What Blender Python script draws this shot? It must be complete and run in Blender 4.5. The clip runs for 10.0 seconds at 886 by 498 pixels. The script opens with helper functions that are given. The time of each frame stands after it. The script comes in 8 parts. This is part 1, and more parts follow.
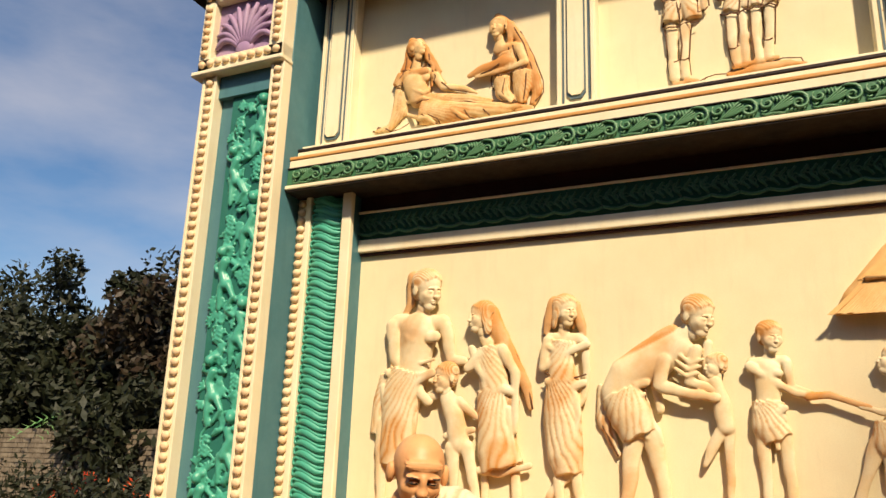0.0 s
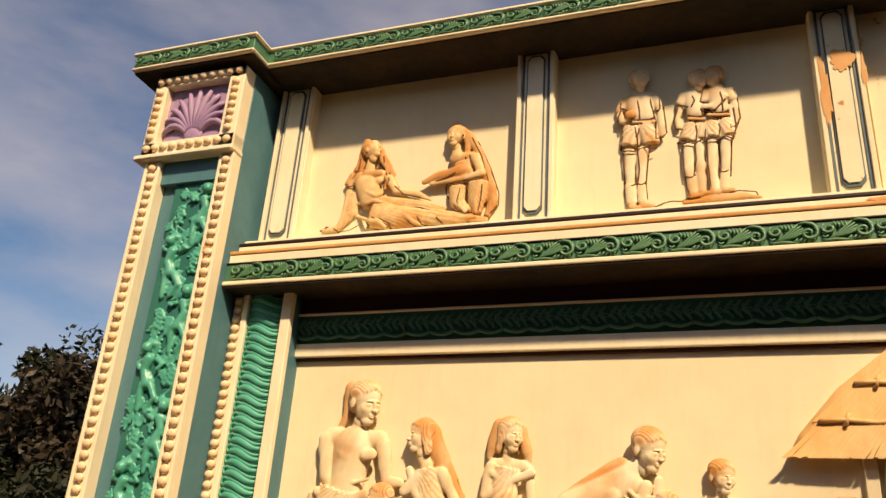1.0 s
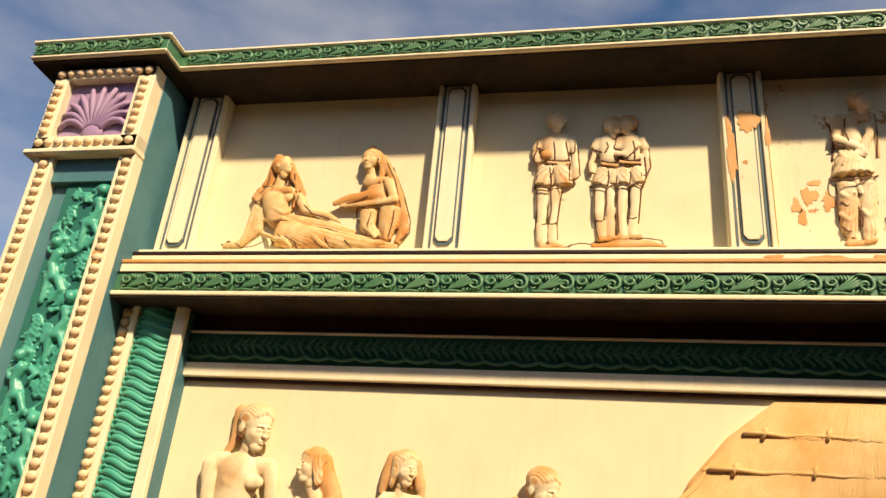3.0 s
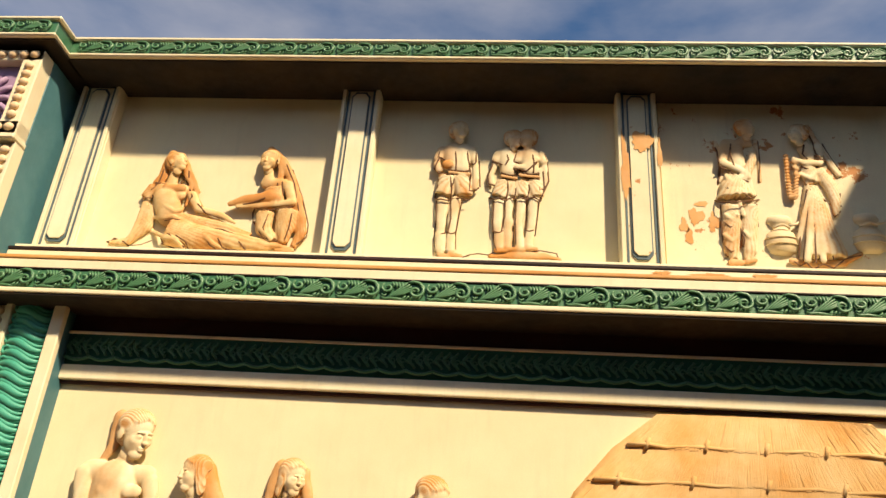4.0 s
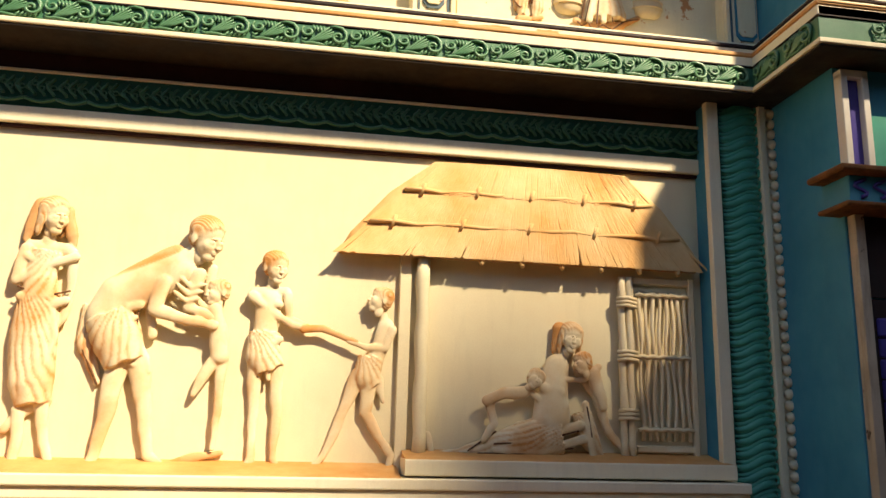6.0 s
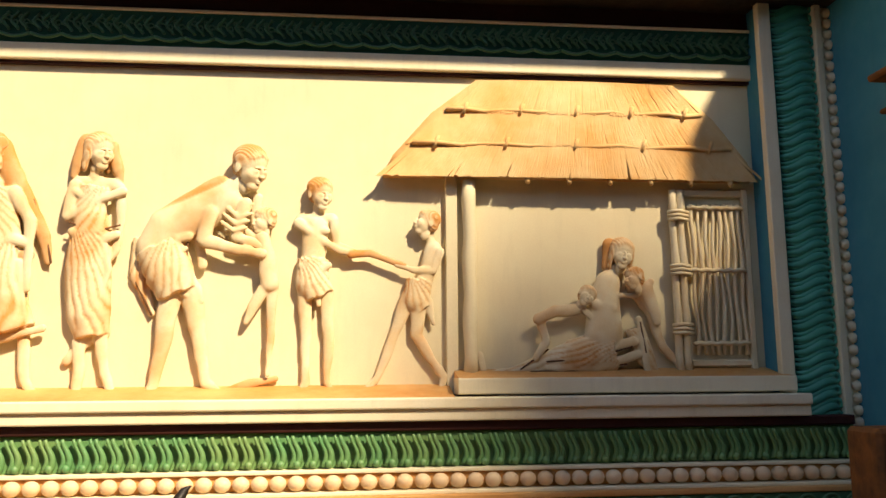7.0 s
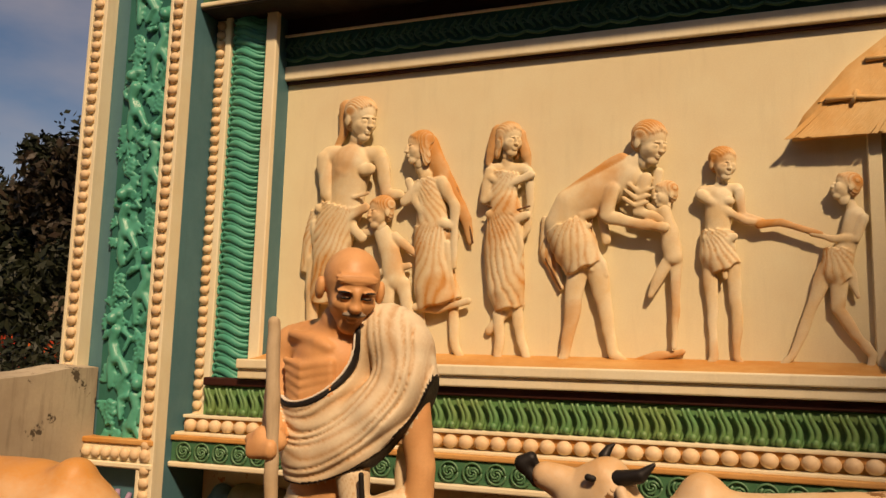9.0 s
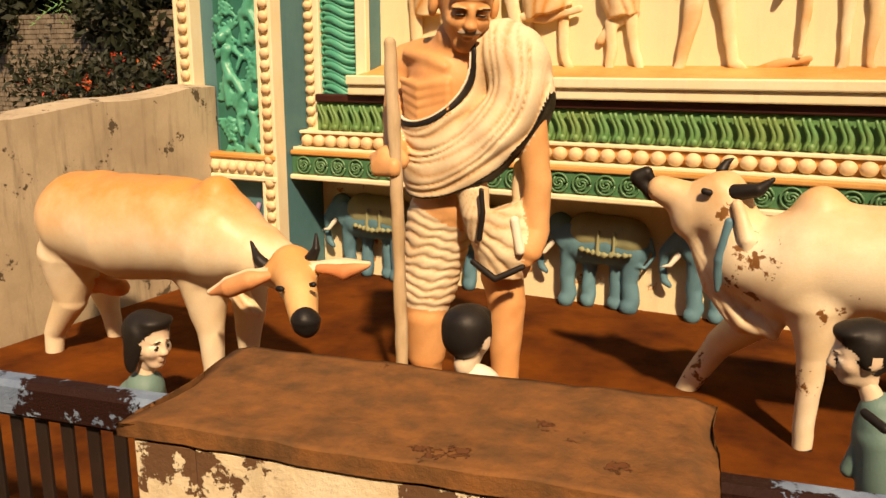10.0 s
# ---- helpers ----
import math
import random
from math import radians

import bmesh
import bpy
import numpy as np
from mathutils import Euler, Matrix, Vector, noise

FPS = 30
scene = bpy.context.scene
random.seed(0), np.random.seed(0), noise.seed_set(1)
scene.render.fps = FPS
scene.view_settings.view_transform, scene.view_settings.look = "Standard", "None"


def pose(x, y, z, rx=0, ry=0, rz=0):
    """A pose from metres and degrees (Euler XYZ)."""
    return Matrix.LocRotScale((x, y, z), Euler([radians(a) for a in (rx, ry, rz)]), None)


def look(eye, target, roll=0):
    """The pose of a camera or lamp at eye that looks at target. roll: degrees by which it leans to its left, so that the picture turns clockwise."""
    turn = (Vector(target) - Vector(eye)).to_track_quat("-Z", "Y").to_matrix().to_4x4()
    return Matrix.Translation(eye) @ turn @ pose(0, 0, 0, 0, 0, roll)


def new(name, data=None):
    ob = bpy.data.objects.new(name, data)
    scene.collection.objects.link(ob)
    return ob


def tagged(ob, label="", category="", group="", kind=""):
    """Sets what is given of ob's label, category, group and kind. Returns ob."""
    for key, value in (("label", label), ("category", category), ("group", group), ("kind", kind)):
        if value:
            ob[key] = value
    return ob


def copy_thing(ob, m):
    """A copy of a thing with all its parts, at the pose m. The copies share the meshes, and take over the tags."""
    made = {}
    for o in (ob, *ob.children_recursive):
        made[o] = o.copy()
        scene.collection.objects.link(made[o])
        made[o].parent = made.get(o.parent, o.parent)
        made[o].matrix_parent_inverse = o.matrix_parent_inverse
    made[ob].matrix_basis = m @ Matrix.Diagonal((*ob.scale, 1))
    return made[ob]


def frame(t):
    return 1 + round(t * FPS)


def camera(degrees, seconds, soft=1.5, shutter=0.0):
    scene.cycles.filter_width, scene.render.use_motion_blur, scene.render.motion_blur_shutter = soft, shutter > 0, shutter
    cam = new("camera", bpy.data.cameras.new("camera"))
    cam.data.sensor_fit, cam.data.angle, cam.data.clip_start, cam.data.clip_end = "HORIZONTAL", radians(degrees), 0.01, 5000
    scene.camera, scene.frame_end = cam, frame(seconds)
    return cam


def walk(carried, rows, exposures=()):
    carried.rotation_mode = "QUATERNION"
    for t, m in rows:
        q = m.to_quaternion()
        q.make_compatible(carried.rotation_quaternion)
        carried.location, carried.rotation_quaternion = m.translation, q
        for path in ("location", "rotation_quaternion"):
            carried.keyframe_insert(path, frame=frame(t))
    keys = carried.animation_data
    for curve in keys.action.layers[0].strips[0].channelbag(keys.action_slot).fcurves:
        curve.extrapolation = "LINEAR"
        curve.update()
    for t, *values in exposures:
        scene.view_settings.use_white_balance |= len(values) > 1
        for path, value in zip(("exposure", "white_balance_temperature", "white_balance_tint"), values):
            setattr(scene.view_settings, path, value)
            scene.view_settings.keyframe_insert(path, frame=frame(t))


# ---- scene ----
cam = camera(57.4, 10.0)
PATH = [
    (0, (0.054, -0.341, 1.642), (-0.772, 1.394, 2.196), 2.0),
    (0.5, (-0.007, -0.207, 1.786), (-0.819, 1.495, 2.453), 2.9),
    (1, (-0.09, -0.214, 1.817), (-0.752, 1.506, 2.595), 4.3),
    (1.5, (-0.126, -0.219, 1.819), (-0.758, 1.497, 2.628), 4.9),
    (2, (-0.176, -0.187, 1.841), (-0.737, 1.547, 2.666), 5.1),
    (2.2, (-0.224, -0.184, 1.847), (-0.742, 1.56, 2.679), 5.1),
    (3.5, (-0.162, -0.123, 1.844), (-0.492, 1.641, 2.726), 5.4),
    (4, (-0.165, -0.114, 1.847), (-0.342, 1.663, 2.748), 4.3),
    (4.5, (-0.125, -0.121, 1.857), (-0.161, 1.661, 2.765), 3.8),
    (5, (-0.11, -0.104, 1.865), (0.02, 1.673, 2.773), 3.9),
    (5.5, (-0.011, -0.08, 1.833), (0.211, 1.766, 2.571), 2.7),
    (6, (0.018, 0.013, 1.633), (0.324, 1.941, 2.07), 1.4),
    (6.2, (0.079, 0.04, 1.575), (0.376, 1.985, 1.938), 0.8),
    (7.3, (-0.01, 0.104, 1.477), (0.107, 2.077, 1.778), -0.9),
    (7.5, (-0.016, 0.107, 1.444), (-0.016, 2.083, 1.752), -0.5),
    (8, (-0.032, 0.091, 1.436), (-0.277, 2.054, 1.73), 0.5),
    (8.5, (-0.095, 0.084, 1.405), (-0.554, 2.006, 1.708), 1.3),
    (9, (-0.121, 0.034, 1.41), (-0.812, 1.891, 1.684), 1.5),
    (9.5, (-0.177, -0.001, 1.426), (-1.032, 1.807, 1.459), 0.9),
    (9.7, (-0.187, -0.0, 1.446), (-1.054, 1.796, 1.312), 0.6),
    (10, (-0.198, -0.018, 1.462), (-1.071, 1.725, 1.015), 0.1),
]
EXPOSURE = ((0.0, 0.38, 7500, 17), (1.0, 0.27, 8700, 24), (2.0, 0.58, 8500, 15), (3.5, 0.45, 7800, 17), (4.5, 0.55, 7700, 14), (5.5, 0.78, 7400, 14), (6.2, 0.85, 7600, 16),
            (7.5, 0.6, 7700, 16), (8.0, 0.36, 7900, 17), (8.5, 0.0, 8500, 22), (9.0, -0.4, 9400, 29), (9.5, -0.46, 9900, 33), (10.0, 0.27, 9700, 26))
walk(cam, [(t, look(eye, target, roll)) for t, eye, target, roll in PATH], EXPOSURE)

# ---- world, sun ----
SUN_TO = Vector((-0.58, 0.8, -0.97)).normalized()      # the way the sunlight travels
world = bpy.data.worlds.new("sky_world")
scene.world = world
world.use_nodes = True
wn, wl = world.node_tree.nodes, world.node_tree.links
wn.clear()
w_out = wn.new("ShaderNodeOutputWorld")
w_bg = wn.new("ShaderNodeBackground")
w_sky = wn.new("ShaderNodeTexSky")
w_sky.sky_type, w_sky.sun_disc = "NISHITA", False
w_sky.sun_elevation = math.asin(-SUN_TO.z)
w_sky.sun_rotation = math.atan2(-SUN_TO.x, -SUN_TO.y)
w_sky.dust_density, w_sky.ozone_density, w_sky.air_density = 0.6, 2.6, 1.0
w_geo = wn.new("ShaderNodeTexCoord")
w_map = wn.new("ShaderNodeMapping")
w_map.inputs["Scale"].default_value = (1.2, 1.2, 3.2)
w_cl = wn.new("ShaderNodeTexNoise")
w_cl.inputs["Scale"].default_value, w_cl.inputs["Detail"].default_value = 2.2, 7
w_cl.inputs["Roughness"].default_value = 0.52
w_ramp = wn.new("ShaderNodeValToRGB")
w_ramp.color_ramp.elements[0].position, w_ramp.color_ramp.elements[1].position = 0.41, 0.92
w_ramp.color_ramp.elements[0].color, w_ramp.color_ramp.elements[1].color = (0, 0, 0, 1), (0.75, 0.75, 0.75, 1)
w_hue = wn.new("ShaderNodeHueSaturation")
w_hue.inputs["Value"].default_value = 1.3
w_hue.inputs["Saturation"].default_value = 1.25
w_mix = wn.new("ShaderNodeMix")
w_mix.data_type = "RGBA"
w_mix.inputs[7].default_value = (7.6, 7.8, 8.4, 1)
wl.new(w_geo.outputs["Generated"], w_map.inputs[0])
wl.new(w_map.outputs[0], w_cl.inputs["Vector"])
wl.new(w_cl.outputs["Fac"], w_ramp.inputs[0])
wl.new(w_ramp.outputs[0], w_mix.inputs[0])
wl.new(w_sky.outputs[0], w_hue.inputs["Color"])
wl.new(w_hue.outputs[0], w_mix.inputs[6])
wl.new(w_mix.outputs[2], w_bg.inputs[0])
w_bg.inputs[1].default_value = 0.074
wl.new(w_bg.outputs[0], w_out.inputs[0])
sun = new("sun", bpy.data.lights.new("sun", "SUN"))
sun.data.energy, sun.data.angle, sun.data.color = 5.0, radians(3.0), (1.0, 0.90, 0.70)
sun.matrix_world = look((0, 0, 0), SUN_TO) @ Matrix.Identity(4)


# ---- materials ----
def material(name, base, second=None, rough=0.6, grain=14.0, bump=0.25, chips=None, chip_at=0.66, streak=0.25,
             metal=0.0, paint=None, spots=3.0, spec=0.35):
    """A painted or mineral surface: two tones in broad clouds, fine grain, dirt streaks, and chipped patches of a third colour."""
    m = bpy.data.materials.new(name)
    m.use_nodes = True
    n, l = m.node_tree.nodes, m.node_tree.links
    bsdf = n["Principled BSDF"]
    bsdf.inputs["Metallic"].default_value = metal
    bsdf.inputs["Specular IOR Level"].default_value = spec
    co = n.new("ShaderNodeNewGeometry").outputs["Position"]
    second = second or tuple(c * 0.78 for c in base)

    def tex(scale, detail=5, rough_=0.6, vec=None):
        t = n.new("ShaderNodeTexNoise")
        t.inputs["Scale"].default_value, t.inputs["Detail"].default_value = scale, detail
        t.inputs["Roughness"].default_value = rough_
        l.new(vec or co, t.inputs["Vector"])
        return t.outputs["Fac"]

    def ramp(fac, a, b, lo=0.0, hi=1.0):
        r = n.new("ShaderNodeMapRange")
        r.inputs[1].default_value, r.inputs[2].default_value = a, b
        r.inputs[3].default_value, r.inputs[4].default_value = lo, hi
        l.new(fac, r.inputs[0])
        return r.outputs[0]

    def mix(fac, a, b):
        x = n.new("ShaderNodeMix")
        x.data_type = "RGBA"
        l.new(fac, x.inputs[0])
        for socket, v in ((x.inputs[6], a), (x.inputs[7], b)):
            if isinstance(v, tuple):
                socket.default_value = (*v, 1)
            else:
                l.new(v, socket)
        return x.outputs[2]

    col = mix(ramp(tex(spots), 0.35, 0.68), base, second)
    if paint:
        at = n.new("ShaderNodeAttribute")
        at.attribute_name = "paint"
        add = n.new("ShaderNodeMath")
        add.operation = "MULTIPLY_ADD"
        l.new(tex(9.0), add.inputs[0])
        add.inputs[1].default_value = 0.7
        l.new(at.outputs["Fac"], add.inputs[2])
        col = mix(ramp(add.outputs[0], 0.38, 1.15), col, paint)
    if streak:
        mp = n.new("ShaderNodeMapping")
        mp.inputs["Scale"].default_value = (9, 9, 1.1)
        l.new(co, mp.inputs[0])
        col = mix(ramp(tex(1.6, 6, 0.65, mp.outputs[0]), 0.52, 0.8, 0, streak), col, tuple(c * 0.35 for c in second))
    fine = tex(grain * 9, 4, 0.7)
    col = mix(ramp(fine, 0.35, 0.75, 0, 0.22), col, tuple(c * 0.6 for c in base))
    height = fine
    if chips:
        big = tex(5.5, 8, 0.68)
        mask = ramp(big, chip_at, chip_at + 0.012)
        col = mix(mask, col, chips)
        sub = n.new("ShaderNodeMath")
        sub.operation = "MULTIPLY_ADD"
        l.new(mask, sub.inputs[0])
        sub.inputs[1].default_value = -1.2
        l.new(fine, sub.inputs[2])
        height = sub.outputs[0]
    bp = n.new("ShaderNodeBump")
    bp.inputs["Strength"].default_value, bp.inputs["Distance"].default_value = bump, 0.004
    l.new(height, bp.inputs["Height"])
    l.new(bp.outputs[0], bsdf.inputs["Normal"])
    l.new(col, bsdf.inputs["Base Color"])
    l.new(ramp(tex(grain), 0.3, 0.7, max(rough - 0.1, 0.05), min(rough + 0.12, 1)), bsdf.inputs["Roughness"])
    return m


CREAM = material("cream_wall_paint", (0.78, 0.70, 0.46), (0.75, 0.64, 0.41), 0.75, chips=(0.52, 0.25, 0.10), chip_at=0.745, streak=0.12)
CREAM_WORN = material("flaking_cream_paint", (0.78, 0.70, 0.47), (0.74, 0.63, 0.41), 0.75, chips=(0.50, 0.22, 0.08), chip_at=0.625, streak=0.2)
TRIM = material("cream_trim_paint", (0.82, 0.75, 0.54), (0.78, 0.67, 0.44), 0.6, chips=(0.45, 0.2, 0.08), chip_at=0.74, streak=0.2)
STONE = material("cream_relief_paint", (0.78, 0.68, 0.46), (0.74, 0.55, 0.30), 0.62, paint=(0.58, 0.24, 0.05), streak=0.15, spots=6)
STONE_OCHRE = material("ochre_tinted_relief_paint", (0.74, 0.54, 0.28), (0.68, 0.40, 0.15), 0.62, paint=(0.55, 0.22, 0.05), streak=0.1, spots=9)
BEAD = material("peach_bead_paint", (0.78, 0.60, 0.38), (0.74, 0.50, 0.28), 0.5, streak=0.1)
ORANGE = material("ochre_trim_paint", (0.58, 0.26, 0.07), (0.68, 0.38, 0.14), 0.6, streak=0.2)
TEAL = material("teal_blue_paint", (0.055, 0.17, 0.20), (0.07, 0.20, 0.23), 0.5, chips=(0.10, 0.06, 0.05), chip_at=0.75, streak=0.25)
BLUE = material("worn_blue_paint", (0.03, 0.21, 0.31), (0.045, 0.26, 0.36), 0.5, chips=(0.11, 0.04, 0.02), chip_at=0.72, streak=0.2)
GREEN = material("green_enamel_paint", (0.035, 0.15, 0.075), (0.06, 0.19, 0.09), 0.4, streak=0.15, spec=0.5)
# Lighter green on raised ornament puts the relief's highlights into the colour.
GREEN_LIGHT = material("highlight_green_relief_paint", (0.10, 0.24, 0.12), (0.06, 0.19, 0.085), 0.4, streak=0.15, spec=0.5)
# Darker jade behind the carving colours in the shade of its recesses.
JADE_SHADE = material("recess_shade_jade_paint", (0.012, 0.13, 0.10), (0.02, 0.17, 0.13), 0.45, streak=0.1)
# Darker copy of the green: the lintel band's shade is in its colour.
GREEN_SHADE = material("shaded_green_paint", (0.006, 0.075, 0.045), (0.009, 0.10, 0.055), 0.45, streak=0.15)
JADE = material("jade_green_paint", (0.03, 0.30, 0.21), (0.06, 0.38, 0.27), 0.4, streak=0.1, spec=0.5)
OLIVE = material("olive_green_paint", (0.15, 0.27, 0.09), (0.08, 0.26, 0.10), 0.45, streak=0.1, spec=0.5)
DARK = material("shade_and_joint_black", (0.012, 0.008, 0.006), (0.03, 0.008, 0.006), 0.6, streak=0)
# Colour of the plinth's maroon line, also used for painted shade at the lintel.
MAROON = material("maroon_line_and_shade", (0.035, 0.006, 0.004), (0.05, 0.01, 0.005), 0.6, streak=0)
# Near-black base puts the soffits' deep shade into the colour.
SOFFIT = material("stained_shade_black_soffit", (0.012, 0.010, 0.010), (0.04, 0.026, 0.014), 0.85, streak=0.3)
PURPLE = material("lilac_relief_paint", (0.33, 0.21, 0.36), (0.38, 0.27, 0.38), 0.6)
VIOLET = material("violet_tile_glaze", (0.055, 0.04, 0.22), (0.08, 0.06, 0.30), 0.35)
EARTH = material("red_cement_floor", (0.16, 0.044, 0.007), (0.055, 0.014, 0.004), 0.95, grain=5, bump=0.9, spots=3.2, streak=0.35, spec=0.08)
CAP = material("weathered_coping_cement", (0.24, 0.10, 0.036), (0.11, 0.058, 0.028), 0.9, grain=5, bump=1.0, chips=(0.13, 0.05, 0.022), chip_at=0.66, spots=13, streak=0.6, spec=0.1)
PLASTER = material("mouldy_cream_plaster", (0.50, 0.42, 0.30), (0.38, 0.31, 0.22), 0.9, grain=8, bump=0.5, chips=(0.10, 0.075, 0.05), chip_at=0.60, streak=0.85)
PEELED = material("peeling_whitewash", (0.72, 0.66, 0.50), (0.62, 0.50, 0.32), 0.85, grain=9, bump=0.7, chips=(0.12, 0.06, 0.03), chip_at=0.55, spots=8, streak=0.4)
RUST = material("rusted_rail_paint", (0.20, 0.29, 0.40), (0.10, 0.15, 0.25), 0.6, chips=(0.022, 0.007, 0.005), chip_at=0.485, bump=0.8, grain=20, spots=12, spec=0.15)
IRON = material("black_iron_paint", (0.012, 0.011, 0.011), (0.03, 0.015, 0.01), 0.5, streak=0)
THATCH = material("ochre_thatch_relief", (0.78, 0.55, 0.27), (0.70, 0.35, 0.10), 0.75, grain=20, bump=0.5, streak=0.2)
SKIN = material("painted_statue_skin", (0.72, 0.39, 0.18), (0.64, 0.29, 0.11), 0.5, paint=(0.40, 0.13, 0.04), streak=0.1)
SHAWL = material("painted_white_cloth", (0.76, 0.66, 0.48), (0.66, 0.50, 0.31), 0.65, paint=(0.5, 0.25, 0.09), streak=0.12)
STAFF = material("pale_staff_wood", (0.60, 0.47, 0.31), (0.42, 0.29, 0.16), 0.7, grain=20, streak=0.5)
HIDE = material("painted_cow_hide", (0.76, 0.68, 0.52), (0.72, 0.58, 0.38), 0.45, paint=(0.62, 0.27, 0.06), streak=0.08, spec=0.5)
HIDE_CHIPPED = material("chipped_cow_hide", (0.76, 0.68, 0.52), (0.72, 0.58, 0.38), 0.45, paint=(0.62, 0.30, 0.08), chips=(0.20, 0.085, 0.025), chip_at=0.615, streak=0.08, spec=0.5)
BLACK = material("gloss_black_paint", (0.010, 0.009, 0.009), (0.02, 0.016, 0.013), 0.5, streak=0, spec=0.25)
HIDE_FACE = material("orange_cow_face_paint", (0.70, 0.42, 0.19), (0.62, 0.29, 0.09), 0.5, paint=(0.6, 0.25, 0.06), streak=0.1)
PINK = material("inner_ear_pink", (0.62, 0.22, 0.09), (0.70, 0.34, 0.16), 0.6)
WHITE = material("white_paint", (0.80, 0.76, 0.66), (0.74, 0.66, 0.52), 0.4, streak=0.05)
SLATE = material("slate_blue_edge_paint", (0.10, 0.15, 0.17), (0.06, 0.10, 0.12), 0.6)
GREY = material("grey_moustache_paint", (0.30, 0.25, 0.20), (0.2, 0.15, 0.1), 0.6, streak=0)
ELEPHANT = material("elephant_blue_paint", (0.10, 0.24, 0.30), (0.07, 0.18, 0.24), 0.5, streak=0.2)
RUG = material("saddle_cloth_paint", (0.30, 0.30, 0.16), (0.20, 0.24, 0.15), 0.6)
FACE = material("painted_child_face", (0.72, 0.60, 0.46), (0.66, 0.50, 0.36), 0.45)
SHIRT = material("painted_teal_shirt", (0.13, 0.24, 0.22), (0.10, 0.19, 0.18), 0.55)
LEAF = material("dark_tree_leaves", (0.010, 0.017, 0.006), (0.02, 0.022, 0.007), 0.6, streak=0)
LEAF_RUSSET = material("russet_tree_leaves", (0.035, 0.018, 0.008), (0.015, 0.018, 0.006), 0.6, streak=0)
BARK = material("dark_bark", (0.05, 0.035, 0.025), (0.03, 0.02, 0.015), 0.9)
BRICK = material("whitewashed_brick", (0.24, 0.20, 0.145), (0.11, 0.085, 0.06), 0.9, streak=0.4, spots=5)
MORTAR = material("dark_brick_joint", (0.10, 0.075, 0.05), (0.06, 0.045, 0.03), 0.95)
FLOWER = material("red_flower_petals", (0.45, 0.02, 0.01), (0.5, 0.12, 0.02), 0.6, streak=0)
GROUND = material("dusty_ground", (0.055, 0.034, 0.02), (0.04, 0.025, 0.015), 0.95, grain=6, bump=0.6, streak=0)


# ---- modelling helpers ----
def part(name, bm, mat, parent=None, label="", smooth=False):
    me = bpy.data.meshes.new(name)
    bm.normal_update()
    bm.to_mesh(me)
    bm.free()
    me.materials.append(mat)
    if smooth:
        me.shade_smooth()
    ob = new(name, me)
    if parent:
        ob.parent = parent
    if label:
        ob["label"] = label
    return ob


def again(ob, parent, m):
    """One more piece on the same mesh, at pose m, under parent."""
    o = new(ob.name.split(".")[0], ob.data)
    o.parent = parent
    o.matrix_basis = m
    return o


def base(name, x, y, z, label, category="", group="", kind=""):
    e = new(name)
    e.empty_display_size = 0.1
    e.location = (x, y, z)
    return tagged(e, label, category, group, kind)


def box(bm, x0, x1, y0, y1, z0, z1, bevel=0.004):
    r = bmesh.ops.create_cube(bm, size=1)
    bmesh.ops.transform(bm, matrix=Matrix.LocRotScale(((x0 + x1) / 2, (y0 + y1) / 2, (z0 + z1) / 2), None, (x1 - x0, y1 - y0, z1 - z0)), verts=r["verts"])
    if bevel:
        es = list({e for v in r["verts"] for e in v.link_edges})
        bmesh.ops.bevel(bm, geom=es, offset=bevel, segments=1, affect="EDGES")
    return bm


def boxes(*sizes, bevel=0.004):
    bm = bmesh.new()
    for s_ in sizes:
        box(bm, *s_, bevel=bevel)
    return bm


def moulding(profile, x0, x1):
    """A strip along x of the closed outline (y, z)."""
    bm = bmesh.new()
    a = [bm.verts.new((x0, y, z)) for y, z in profile]
    b = [bm.verts.new((x1, y, z)) for y, z in profile]
    n = len(profile)
    for i in range(n):
        bm.faces.new((a[i], b[i], b[(i + 1) % n], a[(i + 1) % n]))
    bm.faces.new(a[::-1])
    bm.faces.new(b)
    bmesh.ops.recalc_face_normals(bm, faces=bm.faces)
    return bm


def rail_profile(y_front, y_back, z0, z1, lip=0.0):
    """Outline of a moulding with a rounded nose."""
    r = min((z1 - z0) * 0.25, 0.009)
    return [(y_back, z0), (y_front + r, z0), (y_front + r * 0.3, z0 + r * 0.3), (y_front, z0 + r), (y_front, z1 - r),
            (y_front + r * 0.3, z1 - r * 0.3), (y_front + r, z1), (y_back, z1)]


def tube(bm, pts, radii, sides=6):
    """A swept tube through pts with a radius at each."""
    rings = []
    pts = [Vector(p) for p in pts]
    for i, p in enumerate(pts):
        d = (pts[min(i + 1, len(pts) - 1)] - pts[max(i - 1, 0)]).normalized()
        u = d.cross(Vector((0, 1, 0.02)))
        u = u.normalized() if u.length > 1e-4 else Vector((1, 0, 0))
        v = d.cross(u)
        rings.append([bm.verts.new(p + (u * math.cos(a) + v * math.sin(a)) * radii[i]) for a in (2 * math.pi * k / sides for k in range(sides))])
    for r0, r1 in zip(rings, rings[1:]):
        for k in range(sides):
            bm.faces.new((r0[k], r0[(k + 1) % sides], r1[(k + 1) % sides], r1[k]))
    bm.faces.new(rings[0][::-1])
    bm.faces.new(rings[-1])
    return bm


def ball(bm, x, y, z, rx, ry, rz, seg=10, rings=7):
    r = bmesh.ops.create_uvsphere(bm, u_segments=seg, v_segments=rings, radius=1)
    bmesh.ops.transform(bm, matrix=Matrix.LocRotScale((x, y, z), None, (rx, ry, rz)), verts=r["verts"])
    return bm


